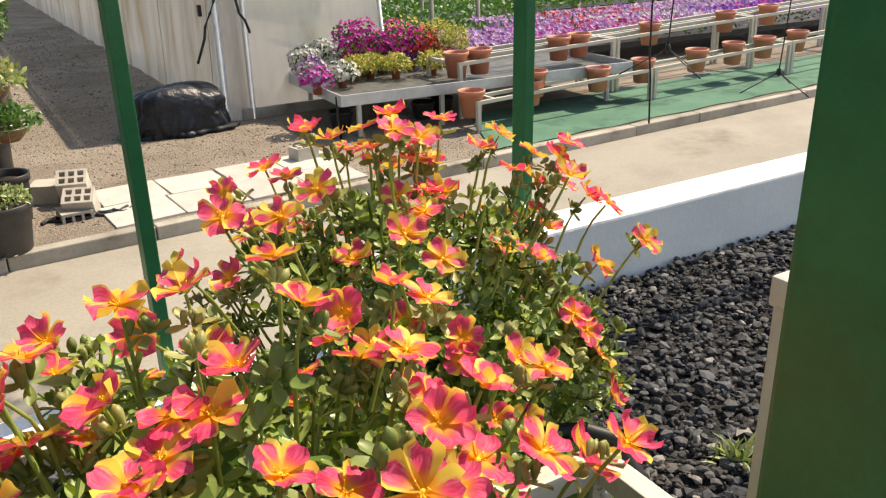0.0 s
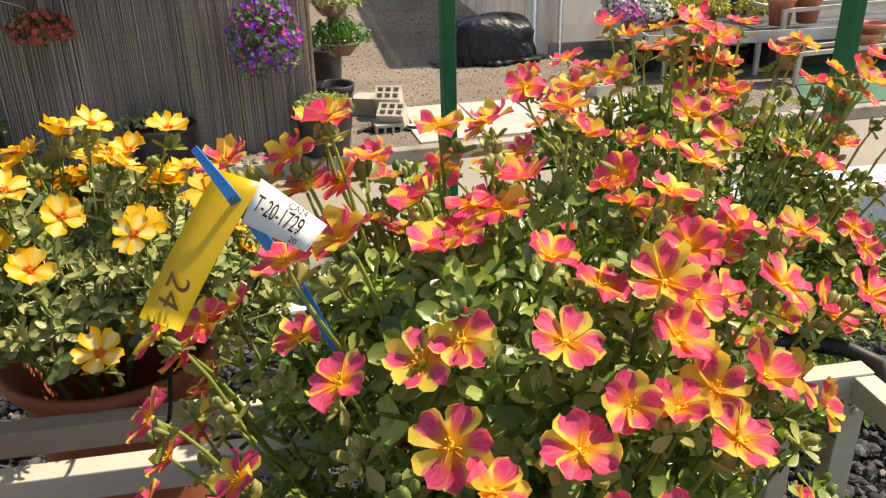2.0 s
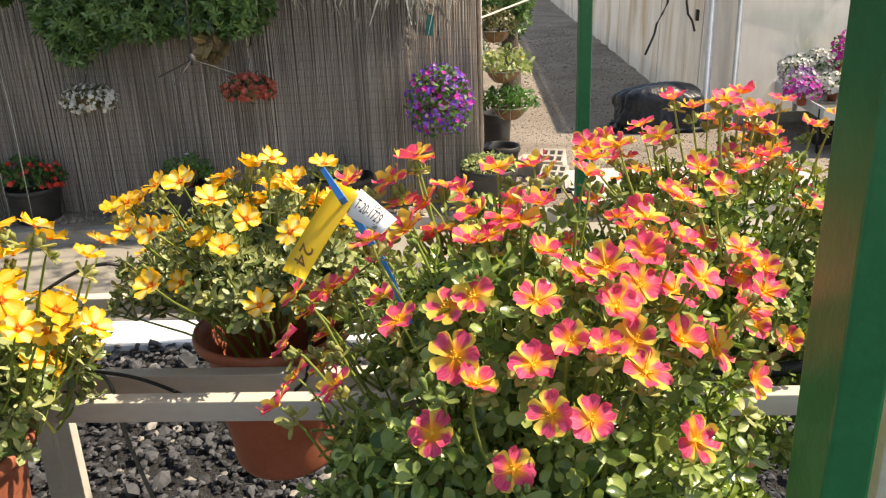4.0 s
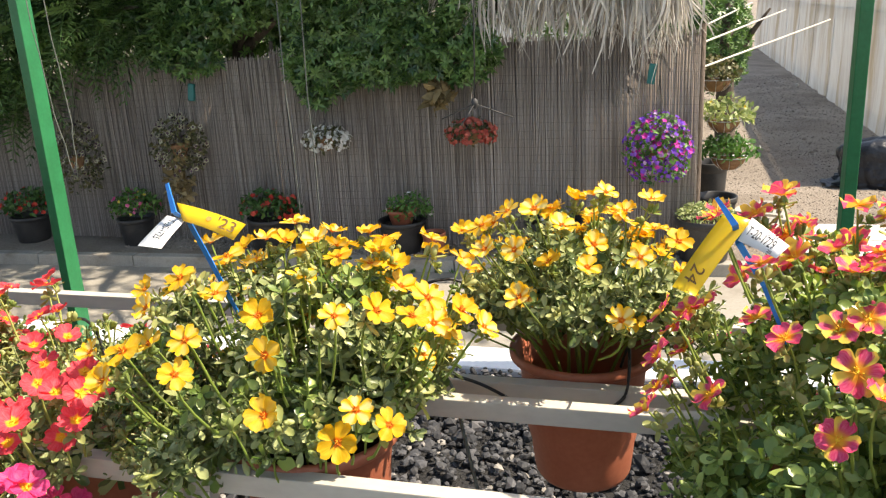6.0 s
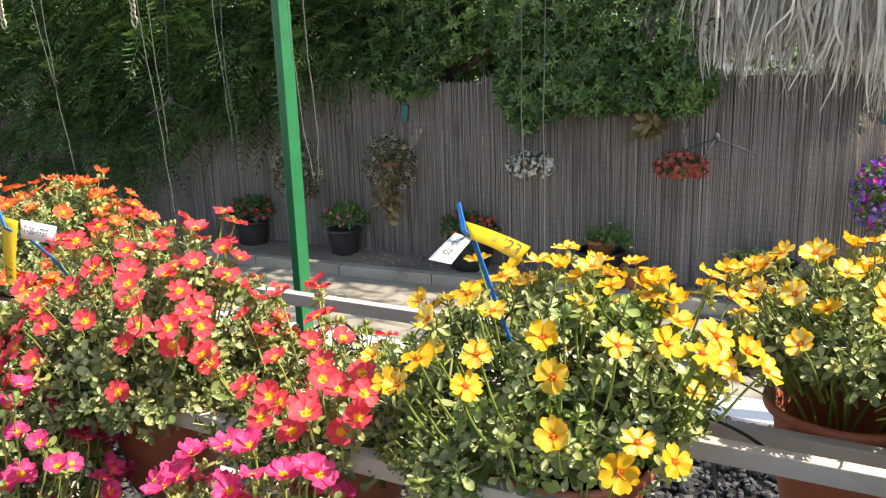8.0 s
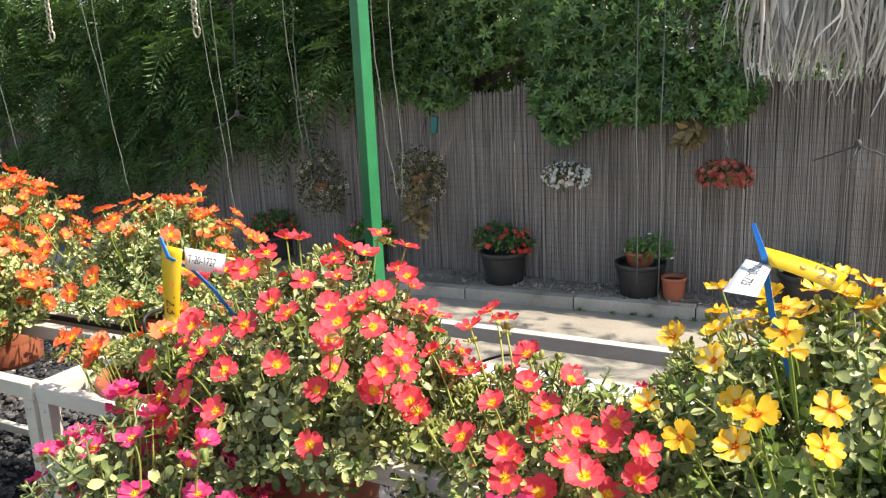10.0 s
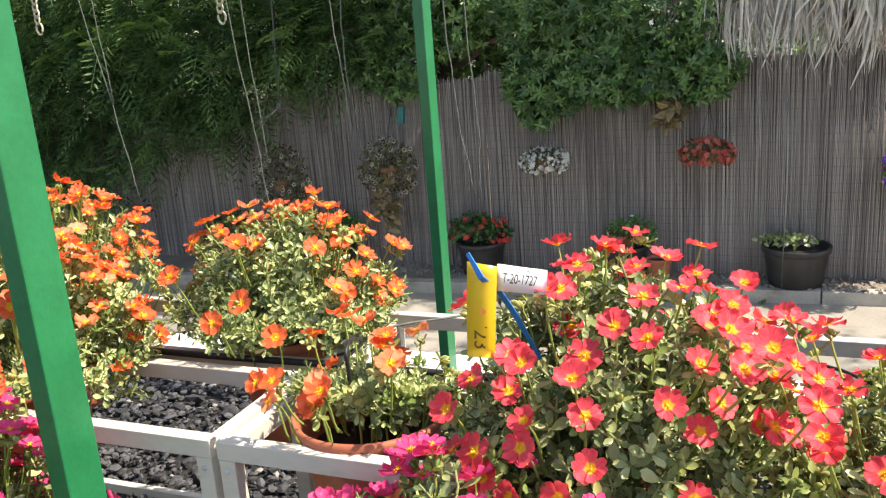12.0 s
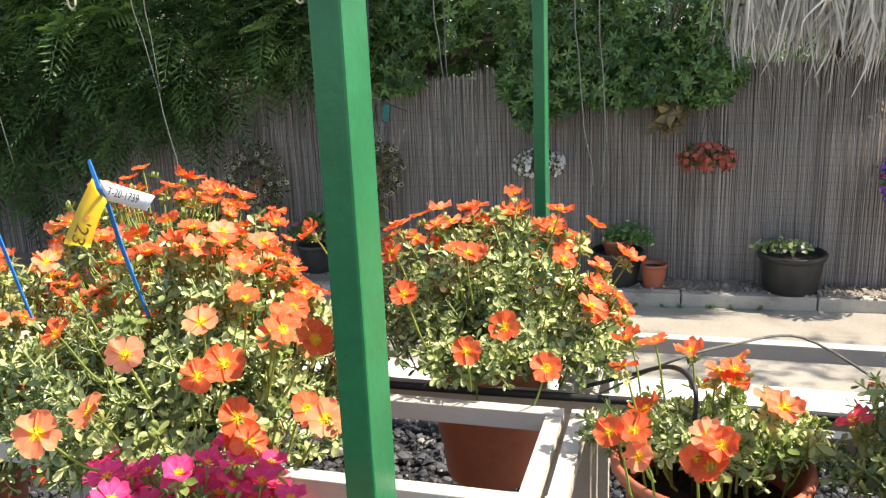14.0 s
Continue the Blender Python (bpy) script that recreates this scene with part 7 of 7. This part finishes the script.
# palm with a skirt of dead leaves over the fence end
palm = thing("palm_tree", "palm with a skirt of dry grey fronds over the fence", "palm tree", "trees behind the fence", (-0.75, 7.75, YARD))
pb = Vector((-0.75, 7.75, YARD))
tr = Shape()
tr.tube([(0, 0, -0.05), (0.02, 0, 1.5), (0.0, 0, 3.0), (0, 0, 6.0)], [0.24, 0.21, 0.22, 0.18], 14)
part("trunk", tr, M_BARK, palm)
PR = random.Random(5)
for k in range(66):
    fr = Shape()
    x0 = PR.uniform(-2.15, -0.10) if k < 58 else PR.uniform(-2.7, -2.1)
    y0 = PR.uniform(6.80, 7.25)
    z0 = PR.uniform(1.70, 2.4)
    end = 1.03 + 0.10 * math.sin(x0 * 4.0) + max(0.0, -1.2 - x0) * 0.42 + PR.uniform(-0.20, 0.32)
    crown_at = Vector((-0.75 + PR.uniform(-0.15, 0.15), 7.7, 3.5 + PR.random() * 0.5))
    hip = Vector((x0, y0, z0))
    fr.tube([crown_at - pb, crown_at.lerp(hip, 0.5) + Vector((0, 0, 0.35)) - pb, hip - pb, Vector((x0, y0, z0 - 0.35)) - pb], [0.022, 0.018, 0.012, 0.006], 5)
    lean_, fan = PR.gauss(0, 0.06), PR.uniform(0.08, 0.16)
    for i in range(19):
        g0 = (i - 9) / 9
        xs_, ys_ = x0 + 0.35 * fan * g0 + PR.gauss(0, 0.02), y0 + PR.gauss(0, 0.05)
        top = z0 - PR.uniform(0.0, 0.30)
        bot = end + 0.16 * g0 * g0 + PR.gauss(0, 0.08) - (PR.uniform(0.1, 0.36) if PR.random() < 0.10 else 0)
        sway, w_, tw = lean_ + fan * g0 + PR.gauss(0, 0.05), PR.uniform(0.012, 0.030), PR.uniform(0, 3)
        curl = PR.gauss(0, 0.05)
        rows_ = []
        for q in range(8):
            g = q / 7
            c = Vector((xs_ + sway * g * g + curl * math.sin(tw + 5 * g) * g, ys_ - 0.05 * g + 0.03 * math.sin(tw * 2 + 4 * g) * g, top + (bot - top) * g)) - pb
            a = tw * 1.4 + 1.6 * g
            o = Vector((math.cos(a), math.sin(a) * 0.6, 0)) * w_ * (1 - 0.85 * g ** 1.5)
            keel = Vector((-math.sin(a), math.cos(a), 0)) * w_ * 0.7 * (1 - g)
            rows_ += [c - o, c + keel, c + o]
        fr.add(rows_, [(3 * q + h, 3 * q + h + 1, 3 * q + h + 4, 3 * q + h + 3) for q in range(7) for h in (0, 1)])
    part("dead_frond", fr, M_THATCH, palm)
for k in range(16):
    a = k / 16 * math.tau
    fr = Shape()
    ln = PR.uniform(1.7, 2.3)
    pts = [Vector((math.cos(a) * ln * g, math.sin(a) * ln * g, 6.2 + 0.9 * g - 1.5 * g * g + (0.2 if k % 2 else 0))) for g in np.linspace(0.02, 1, 8)]
    fr.tube(pts, [0.02 - 0.002 * i for i in range(8)], 5)
    for i in range(26):
        g = 0.2 + 0.8 * i / 26
        c = pts[0].lerp(pts[-1], 0) + (pts[min(7, int(g * 7))] - pts[0])
        for sg in (-1, 1):
            dirn = Vector((-math.sin(a) * sg, math.cos(a) * sg, -0.35)) + Vector((math.cos(a), math.sin(a), 0)) * 0.6
            tip = c + dirn * 0.5
            o = Vector((math.cos(a), math.sin(a), 0)) * 0.022
            fr.add([c - o, c + o, c.lerp(tip, 0.6) + o, tip, c.lerp(tip, 0.6) - o], [(0, 1, 2, 3, 4)])
    part("frond", fr, M_PIN, palm)

# low weeds in the gravel and along the kerb
def tuft(label, at, n, size, seed, leaf="herb"):
    t = thing("weed", label, "weed", "weeds", at)
    rs_ = np.random.default_rng(seed)
    p = rs_.normal(size=(n, 3)) * np.array([size * 0.35, size * 0.35, 0]) + np.array([0, 0, 0.0])
    v_, f_ = leaf_quads(rs_, p, size, -1.6, 0.14)
    part("tuft_leaf", np_mesh("tuft_leaf", v_, f_, LEAFY[leaf]), None, t, kind="stuff")


tuft("small pale green weed growing in the dark gravel", (1.60, 1.19, 0.0), 50, 0.06, 301, "pale")
for i in range(9):
    x = -3.2 + i * 0.21 + rs.normal(0, 0.05)
    tuft("low green weeds along the foot of the kerb", (x, kerb_y(x) - 0.03, ROAD), 26, 0.04, 310 + i, "herb")
